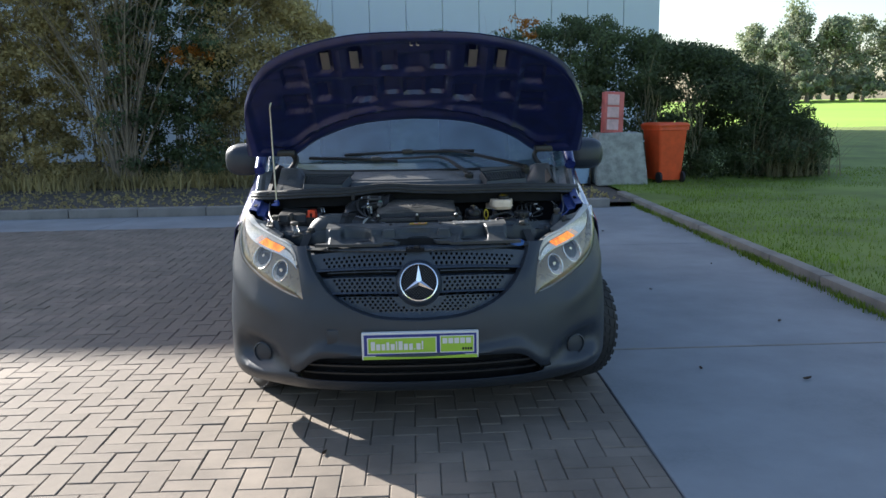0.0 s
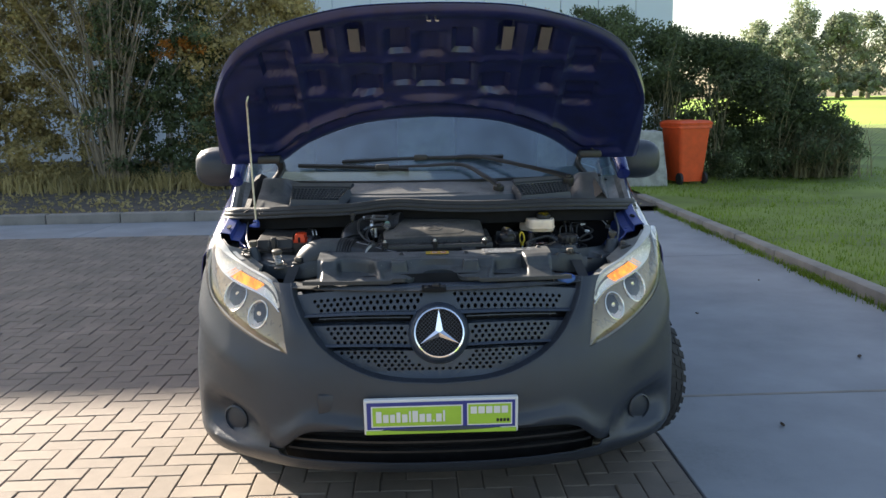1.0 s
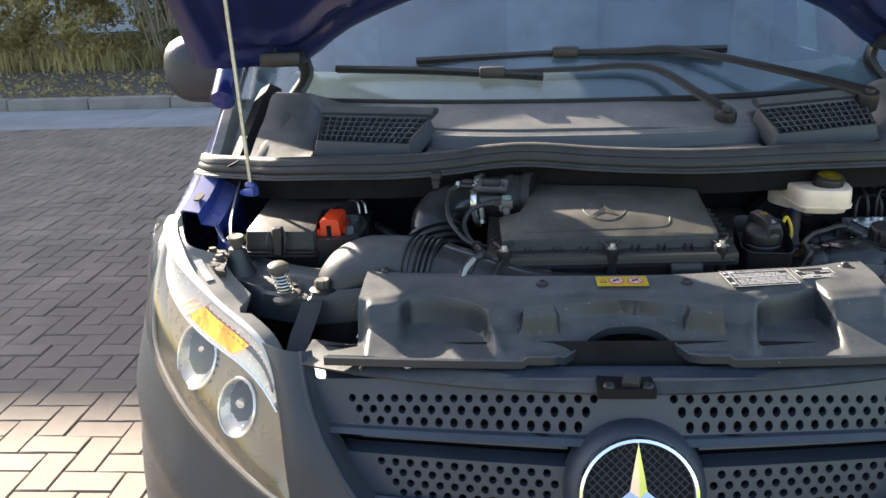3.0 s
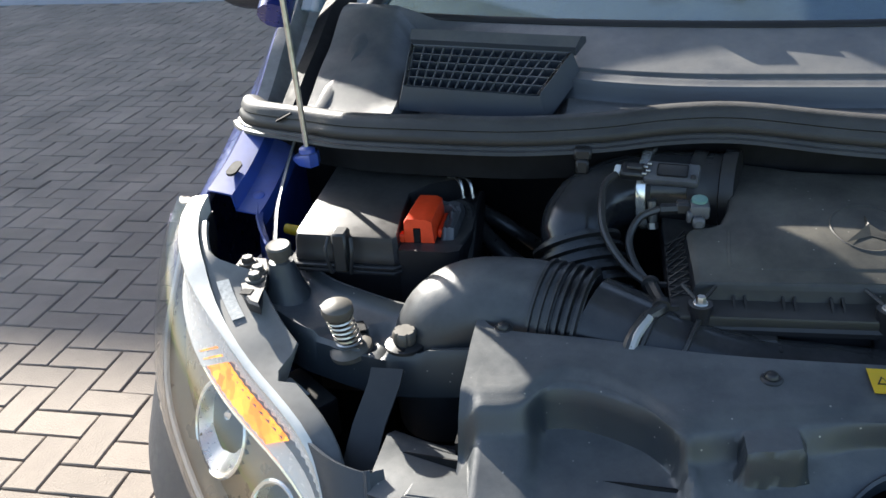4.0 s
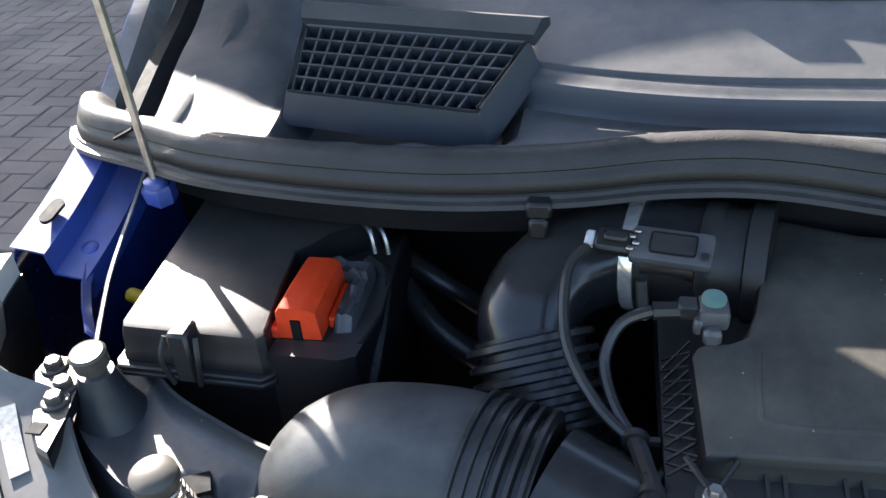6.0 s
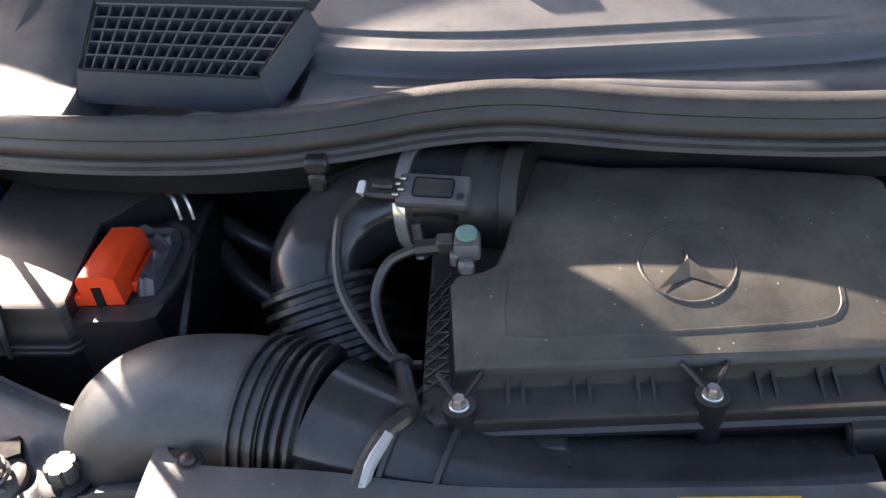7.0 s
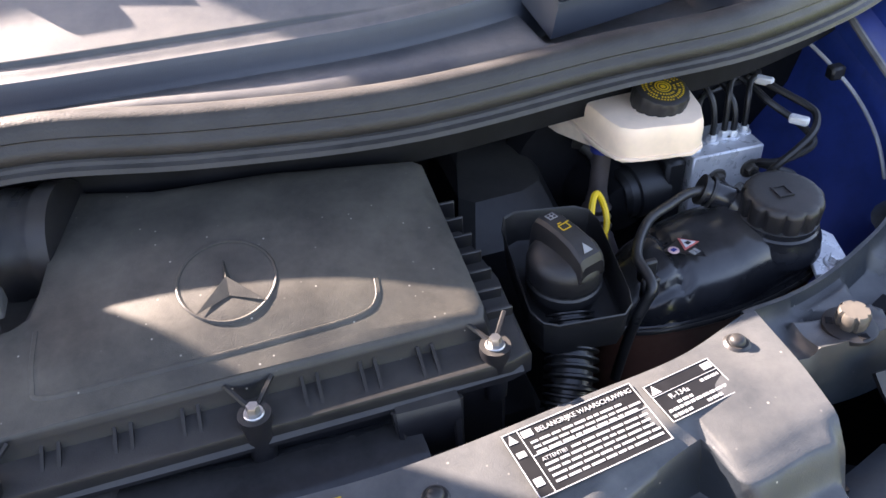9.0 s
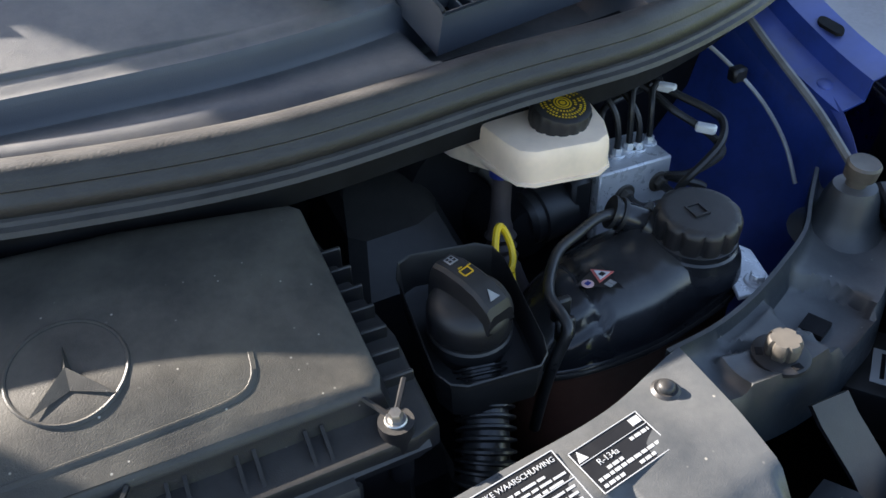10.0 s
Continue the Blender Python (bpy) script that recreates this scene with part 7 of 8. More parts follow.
flat_shape("code_label", oil, GRIP @ pose(0, 0.021, 0.0279, -1, 0, 0), rect(-0.0045, 0.0045, -0.004, 0.004), 0, 0.0006, lamp_grey)
for x, y in ((-0.0022, 0.0018), (0.0020, 0.0018), (0.0020, -0.0018), (-0.0022, -0.0016)):
    flat_shape("code_mark", oil, GRIP @ pose(0, 0.021, 0.0279, -1, 0, 0), rect(x - 0.0012, x + 0.0012, y - 0.0011, y + 0.0011), 0.0006, 0.0009, label_black)
# embossed triangle; its pale grey paints in the sunlit end of the grip
flat_shape("warning_label", oil, GRIP @ pose(0, -0.0235, 0.0197, 29, 0, 0), [(-0.005, -0.0045), (0.005, -0.0045), (0.0, 0.005)], 0, 0.0006, lamp_grey)
for k, (x, y, w, h) in enumerate(((0.0, 0.004, 0.009, 0.0010), (-0.0045, 0.0005, 0.001, 0.007), (0.0045, 0.0005, 0.001, 0.007), (0.0, -0.003, 0.009, 0.0010), (0.0065, 0.0045, 0.004, 0.0010), (-0.001, 0.0065, 0.004, 0.0010))):
    flat_shape("pictogram", oil, GRIP @ pose(0, 0.003, 0.0269, 4, 0, 0), rect(x - w / 2, x + w / 2, y - h / 2, y + h / 2), 0, 0.0006, label_yellow)


@solid("drain_hose", oil, hose_rubber, "ribbed black drain hose")
def _(bm):
    pts = spline([(0.290, 0.545, 0.945), (0.285, 0.522, 0.925), (0.272, 0.492, 0.902), (0.258, 0.470, 0.87), (0.25, 0.46, 0.80)], 12)
    tube(bm, pts, lambda t: 0.0225 + 0.0028 * math.copysign(1, math.sin(t * 120)), 20, 2)


dip = group("dipstick", "yellow oil dipstick loop")


@solid("loop", dip, yellow_plastic, "bright yellow plastic ring")
def _(bm):
    c = Vector((0.358, 0.632, 0.982))
    path = [c + Vector((0.0105 * math.cos(a) * (1 - 0.25 * math.sin(a)), 0.006 * math.cos(a) + 0.010 * math.sin(a), 0.020 * math.sin(a))) for a in (2 * math.pi * k / 24 for k in range(25))]
    tube(bm, path, 0.0034, 8, 0, 1.0, False)
    tube(bm, [(0.358, 0.622, 0.964), (0.358, 0.618, 0.950)], 0.007, 8, 0)


@solid("tube", dip, steel)
def _(bm):
    tube(bm, [(0.358, 0.618, 0.952), (0.354, 0.606, 0.90), (0.350, 0.60, 0.78)], 0.0035, 8, 4)


# ---- coolant tank ----
tank = group("coolant_tank", "black domed coolant expansion tank")
TANK = [(0.326, 0.588), (0.334, 0.563), (0.352, 0.547), (0.380, 0.537), (0.420, 0.533), (0.460, 0.534), (0.502, 0.541), (0.545, 0.552), (0.578, 0.566), (0.594, 0.590), (0.586, 0.628), (0.552, 0.656), (0.505, 0.668), (0.455, 0.662), (0.405, 0.646), (0.356, 0.620)]
tank_loop = [Vector((p.x, p.y)) for p in spline([(x, y, 0) for x, y in TANK + TANK[:1]], 5)[:-1]]
TANK_MID = Vector((0.455, 0.596))


def near_line(q, line):
    """Distance in plan from q to a broken line."""
    best = 9.0
    for a, b in zip(line, line[1:]):
        a, b = Vector(a[:2]), Vector(b[:2])
        f = min(1.0, max(0.0, (q - a).dot(b - a) / (b - a).length_squared))
        best = min(best, (q - a.lerp(b, f)).length)
    return best


def tank_top(q, k):
    """Height of the domed shell at plan point q; k runs from the middle (0) to the rim (1)."""
    z = 0.909 + 0.055 * (1 - min(1.0, k) ** 3.2) ** 0.55
    z -= 0.007 * math.exp(-(near_line(q, GROOVE_1) / 0.0045) ** 2)
    z -= 0.006 * math.exp(-(near_line(q, GROOVE_2) / 0.0045) ** 2)
    z -= 0.010 * smoothstep(0.40, 0.35, q.x) + 0.006 * smoothstep(0.565, 0.535, q.y)
    z += 0.007 * smoothstep(0.075, 0.050, (q - Vector((0.538, 0.592))).length)
    return z


GROOVE_1, GROOVE_2 = [(0.416, 0.623), (0.414, 0.552), (0.408, 0.512)], [(0.381, 0.55), (0.397, 0.549), (0.414, 0.552)]


@solid("upper_shell", tank, pipe_plastic, "satin black upper tank shell", 60)
def _(bm):
    rings = [[(TANK_MID.x + (p.x - TANK_MID.x) * k, TANK_MID.y + (p.y - TANK_MID.y) * k, z) for p in tank_loop] for k, z in ((1.03, 0.903), (1.03, 0.9075), (1.0, 0.909))]
    for k in [1 - (j / 26) ** 1.5 for j in range(1, 26)] + [0.02]:
        ring = []
        for p in tank_loop:
            q = TANK_MID + (p - TANK_MID) * k
            ring.append((q.x, q.y, tank_top(q, k)))
        rings.append(ring)
    bridge(bm, rings)


@solid("lower_shell", tank, material("tank_lower", (0.16, 0.075, 0.055), 0.5, var=0.2, scale=18), "brownish translucent lower tank", 60)
def _(bm):
    bridge(bm, [[(TANK_MID.x + (p.x - TANK_MID.x) * k, TANK_MID.y + (p.y - TANK_MID.y) * k, z) for p in tank_loop] for k, z in ((0.80, 0.76), (0.92, 0.78), (0.97, 0.84), (1.0, 0.893), (1.035, 0.896), (1.035, 0.902))])


@solid("seam_flange", tank, hose_rubber, "", 60)
def _(bm):
    tube(bm, [(TANK_MID.x + (p.x - TANK_MID.x) * 1.03, TANK_MID.y + (p.y - TANK_MID.y) * 1.03, 0.9035) for p in tank_loop + tank_loop[:1]], 0.0032, 6, 0)


@solid("filler_neck", tank, pipe_plastic)
def _(bm):
    lathe(bm, (0.538, 0.592, 0.935), (0, -0.05, 1), [(0.050, 0), (0.047, 0.016), (0.042, 0.024), (0.042, 0.028), (0.040, 0.030), (0.040, 0.036), (0.03, 0.04)], 34)


@solid("cap", tank, bay_plastic, "ribbed black screw cap")
def _(bm):
    n = 84
    c, ax = Vector((0.539, 0.591, 0.968)), Vector((0, -0.05, 1)).normalized()
    s, u = Vector((1, 0, 0)), ax.cross(Vector((1, 0, 0)))
    rings = []
    for r, h, notch in ((0.037, 0, 0), (0.0395, 0.001, 1), (0.0400, 0.022, 1), (0.0385, 0.0265, 0.6), (0.0350, 0.0290, 0), (0.030, 0.0292, 0), (0.0, 0.0285, 0)):
        rings.append([c + ax * h + max(0.0003, r - notch * (0.0030 if (k % 7) < 1 else 0.0008 if (k % 7) in (1, 6) else 0)) * (math.cos(2 * math.pi * k / n) * s + math.sin(2 * math.pi * k / n) * u) for k in range(n)])
    bridge(bm, rings)


@solid("cap_mark", tank, bay_plastic)
def _(bm):
    for x0, x1, y0, y1 in ((-0.008, 0.008, -0.009, -0.007), (-0.008, 0.008, 0.007, 0.009), (-0.008, -0.006, -0.007, 0.007), (0.006, 0.008, -0.007, 0.007)):
        box(bm, 0.536 + x0, 0.536 + x1, 0.590 + y0, 0.590 + y1, 0.995, 0.9985)


@solid("hose_stub", tank, pipe_plastic)
def _(bm):
    tube(bm, [(0.508, 0.628, 0.968), (0.478, 0.642, 0.981)], 0.014, 16, 0)
    tube(bm, [(0.525, 0.615, 0.955), (0.506, 0.630, 0.968)], 0.022, 16, 0)


for d in (0.0, 0.008):
    @solid("hose_clip", tank, black_plastic)
    def _(bm, d=d):
        lathe(bm, (0.487 - d, 0.638 + d * 0.4, 0.977 + d * 0.35), (-0.86, 0.40, 0.37), [(0.013, -0.002), (0.0165, -0.002), (0.0165, 0.002), (0.013, 0.002)], 18)


@solid("overflow_hose", tank, hose_rubber, "thin black overflow hose")
def _(bm):
    tube(bm, [(0.485, 0.636, 0.982), (0.459, 0.634, 0.984), (0.434, 0.627, 0.98), (0.408, 0.617, 0.976), (0.386, 0.595, 0.972), (0.372, 0.571, 0.97), (0.371, 0.548, 0.968), (0.37, 0.535, 0.962), (0.362, 0.533, 0.945), (0.353, 0.531, 0.925), (0.348, 0.534, 0.89), (0.343, 0.536, 0.85)], 0.0052, 12, 7)


for at in ((0.386, 0.563, 0.962), (0.380, 0.545, 0.956)):
    @solid("hose_guide", tank, black_plastic)
    def _(bm, at=at):
        box(bm, at[0] - 0.016, at[0] + 0.002, at[1] - 0.004, at[1] + 0.004, at[2] - 0.014, at[2] + 0.010, 0.002, 1)


@solid("bracket", tank, aluminium, "pale metal tank bracket")
def _(bm):
    prism(bm, [(0.560, 0.540), (0.588, 0.535), (0.604, 0.545), (0.618, 0.592), (0.606, 0.618), (0.58, 0.59)], 0.917, 0.921, 0.001, 1)


bolt(tank, (0.590, 0.551, 0.921), (0, 0, 1), 0.008, aluminium)
WL = pose(0.424, 0.578, 0.9655, -3, 2, 22)
flat_shape("warning_field", tank, WL, [(-0.020, 0.008), (0.020, 0.012), (0.004, -0.026)], -0.0004, 0.0004, label_black)
flat_shape("warning_triangle_edge", tank, WL, [(-0.004, -0.006), (0.018, -0.006), (0.007, 0.012)], 0.0004, 0.0012, faded_red)
flat_shape("warning_triangle", tank, WL, [(-0.0005, -0.0042), (0.0145, -0.0042), (0.007, 0.0082)], 0.0012, 0.0018, label_white)
flat_shape("pictogram", tank, WL, rect(0.0045, 0.0095, -0.003, 0.0015), 0.0018, 0.0022, label_black)
flat_shape("warning_sign", tank, WL, [(-0.012 + 0.0056 * math.cos(k * math.pi / 8), 0.001 + 0.0056 * math.sin(k * math.pi / 8)) for k in range(16)], 0.0004, 0.0012, faded_pink)
flat_shape("pictogram", tank, WL, rect(-0.0145, -0.0095, -0.001, 0.003), 0.0012, 0.0018, label_blue)
flat_shape("pictogram", tank, WL, rect(-0.003, 0.001, -0.017, -0.010), 0.0004, 0.0012, lamp_grey)
flat_shape("pictogram", tank, WL, rect(0.002, 0.006, -0.017, -0.010), 0.0004, 0.0012, lamp_grey)

# ---- brake fluid reservoir ----
brake = group("brake_reservoir", "cream translucent brake fluid reservoir with black cap")


@solid("tank", brake, cream_plastic, "cream plastic tank", 40)
def _(bm):
    top = [(0.386, 0.768), (0.388, 0.742), (0.393, 0.702), (0.399, 0.682), (0.412, 0.673), (0.440, 0.669), (0.474, 0.664), (0.490, 0.672), (0.501, 0.696), (0.507, 0.730), (0.506, 0.775)]
    rings = []
    for k, z in ((0.985, 1.011), (1.0, 1.014), (1.0, 1.034), (0.985, 1.042), (0.955, 1.046), (0.90, 1.047)):
        rings.append([(0.45 + (x - 0.45) * k, 0.722 + (y - 0.722) * k, z) for x, y in top])
    bridge(bm, rings)


@solid("lower_tank", brake, cream_plastic, "", 40)
def _(bm):
    low = [(0.392, 0.768), (0.393, 0.745), (0.400, 0.715), (0.412, 0.694), (0.436, 0.688), (0.468, 0.684), (0.490, 0.692), (0.503, 0.716), (0.505, 0.770)]
    rings = []
    for k, z in ((0.94, 0.994), (0.975, 0.996), (0.99, 1.001), (1.0, 1.0105)):
        rings.append([(0.45 + (x - 0.45) * k, 0.725 + (y - 0.725) * k, z) for x, y in low])
    bridge(bm, rings)


@solid("side_tank", brake, cream_plastic, "", 40)
def _(bm):
    side = [(0.370, 0.802), (0.374, 0.786), (0.384, 0.768), (0.402, 0.738), (0.416, 0.722), (0.425, 0.74), (0.42, 0.81)]
    rings = []
    for k, z in ((0.93, 0.990), (1.0, 0.995), (1.0, 1.012), (0.96, 1.019), (0.88, 1.021)):
        rings.append([(0.40 + (x - 0.40) * k, 0.765 + (y - 0.765) * k, z) for x, y in side])
    bridge(bm, rings)


@solid("seam", brake, cream_plastic)
def _(bm):
    prism(bm, [(0.383, 0.768), (0.385, 0.742), (0.391, 0.704), (0.397, 0.681), (0.411, 0.671), (0.440, 0.667), (0.475, 0.662), (0.492, 0.671), (0.5035, 0.695), (0.510, 0.730), (0.508, 0.772)], 1.010, 1.0135, 0.001, 1)


@solid("cap", brake, black_plastic, "ribbed black cap with yellow ring marks")
def _(bm):
    n = 60
    c, ax = Vector((0.458, 0.715, 1.045)), Vector((0.05, -0.22, 1)).normalized()
    s, u = ax.orthogonal().normalized(), ax.cross(ax.orthogonal().normalized())
    rings = []
    for r, h, notch in ((0.026, -0.004, 0), (0.029, 0.002, 1), (0.030, 0.018, 1), (0.028, 0.022, 0.3), (0.024, 0.0235, 0), (0.0, 0.0235, 0)):
        rings.append([c + ax * h + max(0.0003, r - notch * (0.0018 if (k % 4) < 1 else 0)) * (math.cos(2 * math.pi * k / n) * s + math.sin(2 * math.pi * k / n) * u) for k in range(n)])
    bridge(bm, rings)


CAP = Matrix.Translation(Vector((0.458, 0.715, 1.045))) @ Vector((0.05, -0.22, 1)).to_track_quat("Z", "Y").to_matrix().to_4x4() @ pose(0, 0, 0.0237)
for r0, r1 in ((0.0, 0.0028), (0.0045, 0.0062), (0.0075, 0.0088)):
    @solid("ring_mark", brake, label_yellow)
    def _(bm, r0=r0, r1=r1):
        vs = []
        for k in range(24):
            a = 2 * math.pi * k / 24
            vs.append([bm.verts.new(CAP @ Vector((r * math.cos(a), r * math.sin(a), 0.0006))) for r in (max(r0, 0.0002), r1)])
        for k in range(24):
            bm.faces.new((vs[k][0], vs[k][1], vs[(k + 1) % 24][1], vs[(k + 1) % 24][0]))


@solid("text_bars", brake, label_yellow)
def _(bm):
    for r, h, n in ((0.0125, 0.0024, 26), (0.0175, 0.0026, 36), (0.0215, 0.0020, 44)):
        for k in range(n):
            if (k * 7) % 11 == 0:
                continue
            a, w = 2 * math.pi * k / n, 2 * math.pi / n * 0.30
            vs = [bm.verts.new(CAP @ Vector((rr * math.cos(aa), rr * math.sin(aa), 0.0006))) for rr, aa in ((r - h / 2, a - w), (r + h / 2, a - w), (r + h / 2, a + w), (r - h / 2, a + w))]
            bm.faces.new(vs)


@solid("outlet", brake, material("old_rubber", (0.065, 0.050, 0.046), 0.55, var=0.25, scale=30), "brown-grey rubber outlet hose")
def _(bm):
    tube(bm, [(0.412, 0.738, 0.992), (0.409, 0.735, 0.96), (0.405, 0.728, 0.925), (0.404, 0.720, 0.895), (0.412, 0.706, 0.86), (0.430, 0.69, 0.81)], lambda t: 0.0105 + 0.005 * smoothstep(0.30, 0.45, t) + 0.0020 * math.sin(t * 75) * smoothstep(0.35, 0.45, t) * smoothstep(0.72, 0.62, t), 16, 14)


@solid("outlet_clip", brake, label_blue)
def _(bm):
    lathe(bm, (0.4115, 0.7375, 0.986), (0, 0.1, 1), [(0.0105, 0), (0.0135, 0), (0.0135, 0.007), (0.0105, 0.007)], 16)


@solid("outlet_latch", brake, black_plastic)
def _(bm):
    box(bm, 0.417, 0.436, 0.716, 0.730, 0.982, 0.993, 0.002, 1)


@solid("booster", van, deep_black, "dark brake servo drum")
def _(bm):
    lathe(bm, (0.44, 0.86, 0.89), (0.05, -1, 0.05), [(0.12, 0), (0.13, 0.03), (0.12, 0.05), (0.05, 0.06), (0.03, 0.12), (0.0, 0.13)], 30)


@solid("brake_plug", van, bolt_cap)
def _(bm):
    tube(bm, [(0.425, 0.83, 0.965), (0.418, 0.80, 0.955)], 0.014, 14, 0)
    tube(bm, [(0.418, 0.80, 0.955), (0.43, 0.785, 0.94), (0.43, 0.77, 0.90)], 0.008, 10, 4)


# ---- brake valve block and its pipes ----
absu = group("brake_valve_block", "bare aluminium valve block with black pipes")


@solid("block", absu, aluminium, "bare aluminium block")
def _(bm):
    box(bm, 0.524, 0.616, 0.728, 0.790, 0.862, 0.956, 0.002, 1)


@solid("controller", absu, black_plastic)
def _(bm):
    box(bm, 0.496, 0.521, 0.735, 0.800, 0.86, 0.950, 0.004, 1)


@solid("motor", absu, black_plastic)
def _(bm):
    lathe(bm, (0.50, 0.765, 0.905), (-1, -0.15, 0), [(0.034, 0), (0.034, 0.04), (0.031, 0.042), (0.031, 0.052), (0.026, 0.058), (0, 0.06)], 24)


RISE = ((0.534, 0.748), (0.562, 0.756), (0.580, 0.760), (0.590, 0.757), (0.608, 0.762))
for k, (x, y) in enumerate(RISE):
    bolt(absu, (x, y, 0.956), (0, 0, 1), 0.0062, aluminium, "fitting")

    @solid("brake_pipe", absu, black_plastic)
    def _(bm, k=k, x=x, y=y):
        h = 1.000 + 0.006 * (k % 3)
        tube(bm, [(x, y, 0.96), (x, y + 0.001, 0.978), (x + 0.002, y + 0.006, h - 0.006), (x + 0.012, y + 0.020, h + 0.004), (x + 0.034, y + 0.038, h + 0.003), (0.636 + 0.004 * k, 0.808 + 0.006 * k, h), (0.652 + 0.003 * k, 0.826 + 0.005 * k, 1.006)] if k not in (1, 3) else
             [(x, y, 0.96), (x, y + 0.001, 0.982), (x - 0.002, y + 0.010, h), (x - 0.008, y + 0.030, h + 0.014), (x - 0.024, y + 0.070, h + 0.020), (x - 0.06, 0.88, 1.02)], 0.0036, 8, 6)
for k, (x, z) in enumerate(((0.558, 0.922), (0.602, 0.926))):
    bolt(absu, (x, 0.728, z), (0, -1, 0), 0.0085, bolt_cap, "fitting")

    @solid("brake_pipe", absu, black_plastic)
    def _(bm, k=k, x=x, z=z):
        tube(bm, [(x, 0.720, z), (x + 0.008, 0.704, z - 0.004), (x + 0.034, 0.694, z + 0.004)] + ([(0.596, 0.681, 0.955), (0.621, 0.681, 0.975), (0.646, 0.691, 0.985), (0.666, 0.714, 0.99), (0.665, 0.733, 0.995), (0.642, 0.775, 1.005), (0.628, 0.811, 1.015), (0.602, 0.833, 1.02), (0.559, 0.819, 1.03)] if k == 0 else [(0.598, 0.71, 0.945), (0.612, 0.698, 0.95), (0.641, 0.698, 0.955), (0.658, 0.7, 0.962), (0.662, 0.711, 0.968), (0.657, 0.736, 0.975), (0.636, 0.763, 0.99), (0.627, 0.793, 1.0), (0.607, 0.812, 1.01), (0.559, 0.804, 1.02)]), 0.0045, 8, 7)
for at in [(0.638, 0.782, 1.008), (0.643, 0.714, 0.99)]:
    @solid("pipe_clip", absu, label_white)
    def _(bm, at=at):
        box(bm, -0.011, 0.011, -0.005, 0.005, -0.005, 0.005, 0.002, 1, pose(at[0], at[1], at[2], 0, 0, -50))


@solid("wing_cable", van, lamp_grey, "thin grey cable along the wing")
def _(bm):
    tube(bm, [(0.711, 0.865, 1.03), (0.73, 0.843, 1.02), (0.746, 0.803, 1.0), (0.763, 0.761, 0.97), (0.763, 0.714, 0.94), (0.764, 0.685, 0.9)], 0.0026, 8, 6)


@solid("cable_clip", van, black_plastic)
def _(bm):
    box(bm, 0.738, 0.758, 0.785, 0.801, 0.985, 1.003, 0.003, 1)


# ---- radiator shroud ----
shroud = group("radiator_cover", "long black plastic cover over the radiator")
back_y = curve([-0.475, -0.44, -0.41, -0.30, -0.18, 0.0, 0.11, 0.25, 0.345, 0.43, 0.475], [0.455, 0.458, 0.430, 0.420, 0.404, 0.402, 0.405, 0.425, 0.440, 0.470, 0.47])
front_y = curve([-0.48, -0.30, -0.14, -0.115, -0.090, -0.063, -0.030, 0.012, 0.035, 0.057, 0.078, 0.100, 0.125, 0.25, 0.48], [0.232, 0.222, 0.218, 0.222, 0.243, 0.278, 0.300, 0.306, 0.300, 0.282, 0.247, 0.226, 0.222, 0.226, 0.242])
brow_y = curve([-0.44, -0.415, -0.378, -0.350, -0.31, -0.257, -0.224, -0.205, -0.17, -0.05, 0.05, 0.157, 0.206, 0.247, 0.316, 0.326, 0.337, 0.40, 0.44], [0.31, 0.31, 0.318, 0.348, 0.350, 0.325, 0.290, 0.292, 0.303, 0.325, 0.318, 0.312, 0.315, 0.338, 0.364, 0.358, 0.322, 0.333, 0.335])


def shroud_height(x, y):
    """Flat rear plate, a brow along its front edge, a sloping face and two deeper bays down to the lip."""
    e, lip = brow_y(x), front_y(x)
    lip_z = 0.902 + 0.020 * math.exp(-((x - 0.010) / 0.075) ** 4)
    plate = 0.966 + 0.008 * smoothstep(0.33, 0.41, y) - 0.006 * smoothstep(e + 0.022, e, y)
    if y >= e:
        return plate
    k = max(0.0, min(1.0, (y - lip) / max(0.02, e - lip)))
    face = lip_z + (0.938 - lip_z) * k + (0.960 - 0.938) * smoothstep(0.78, 1.0, k)
    # bays whose dividing walls run slantwise to the lip
    left, right = -0.220 + 0.26 * (0.286 - y), 0.214 - 0.26 * (0.315 - y)
    bay = max(smoothstep(-0.372, -0.352, x) * smoothstep(left, left - 0.010, x), smoothstep(right, right + 0.010, x) * smoothstep(0.338, 0.328, x))
    floor_z = lip_z + 0.012 * k + 0.050 * smoothstep(0.90, 1.0, k)
    z = face + (floor_z - face) * bay
    # rounded ridge along each dividing wall
    z += 0.005 * (math.exp(-((x - left - 0.004) / 0.007) ** 2) + math.exp(-((x - right + 0.004) / 0.007) ** 2)) * smoothstep(0.0, 0.2, k) * smoothstep(1.0, 0.9, k)
    # two blunt bosses under the brow
    for xc in (-0.138, 0.126):
        z = max(z, 0.9585 - 0.03 * smoothstep(0.026, 0.033, abs(x - xc)) - 0.05 * smoothstep(0.034, 0.046, e - y) - 0.08 * smoothstep(0.03, 0.05, abs(x - xc)))
    return z


@solid("cover", shroud, radiator_plastic, "dusty black radiator cover", 45)
def _(bm):
    xs = [-0.440 + 0.872 * k / 190 for k in range(191)]
    rows = []
    for j in range(61):
        row = []
        for x in xs:
            f, e, b = front_y(x), brow_y(x), back_y(x)
            y = f + (e - f) * j / 42 if j < 42 else e + (b - e) * (j - 42) / 18
            row.append((x, y, shroud_height(x, y) - 0.03 * smoothstep(0.418, 0.434, abs(x)) * smoothstep(e + 0.02, e - 0.02, y)))
        rows.append(row)
    sheet(bm, rows, 0.004)


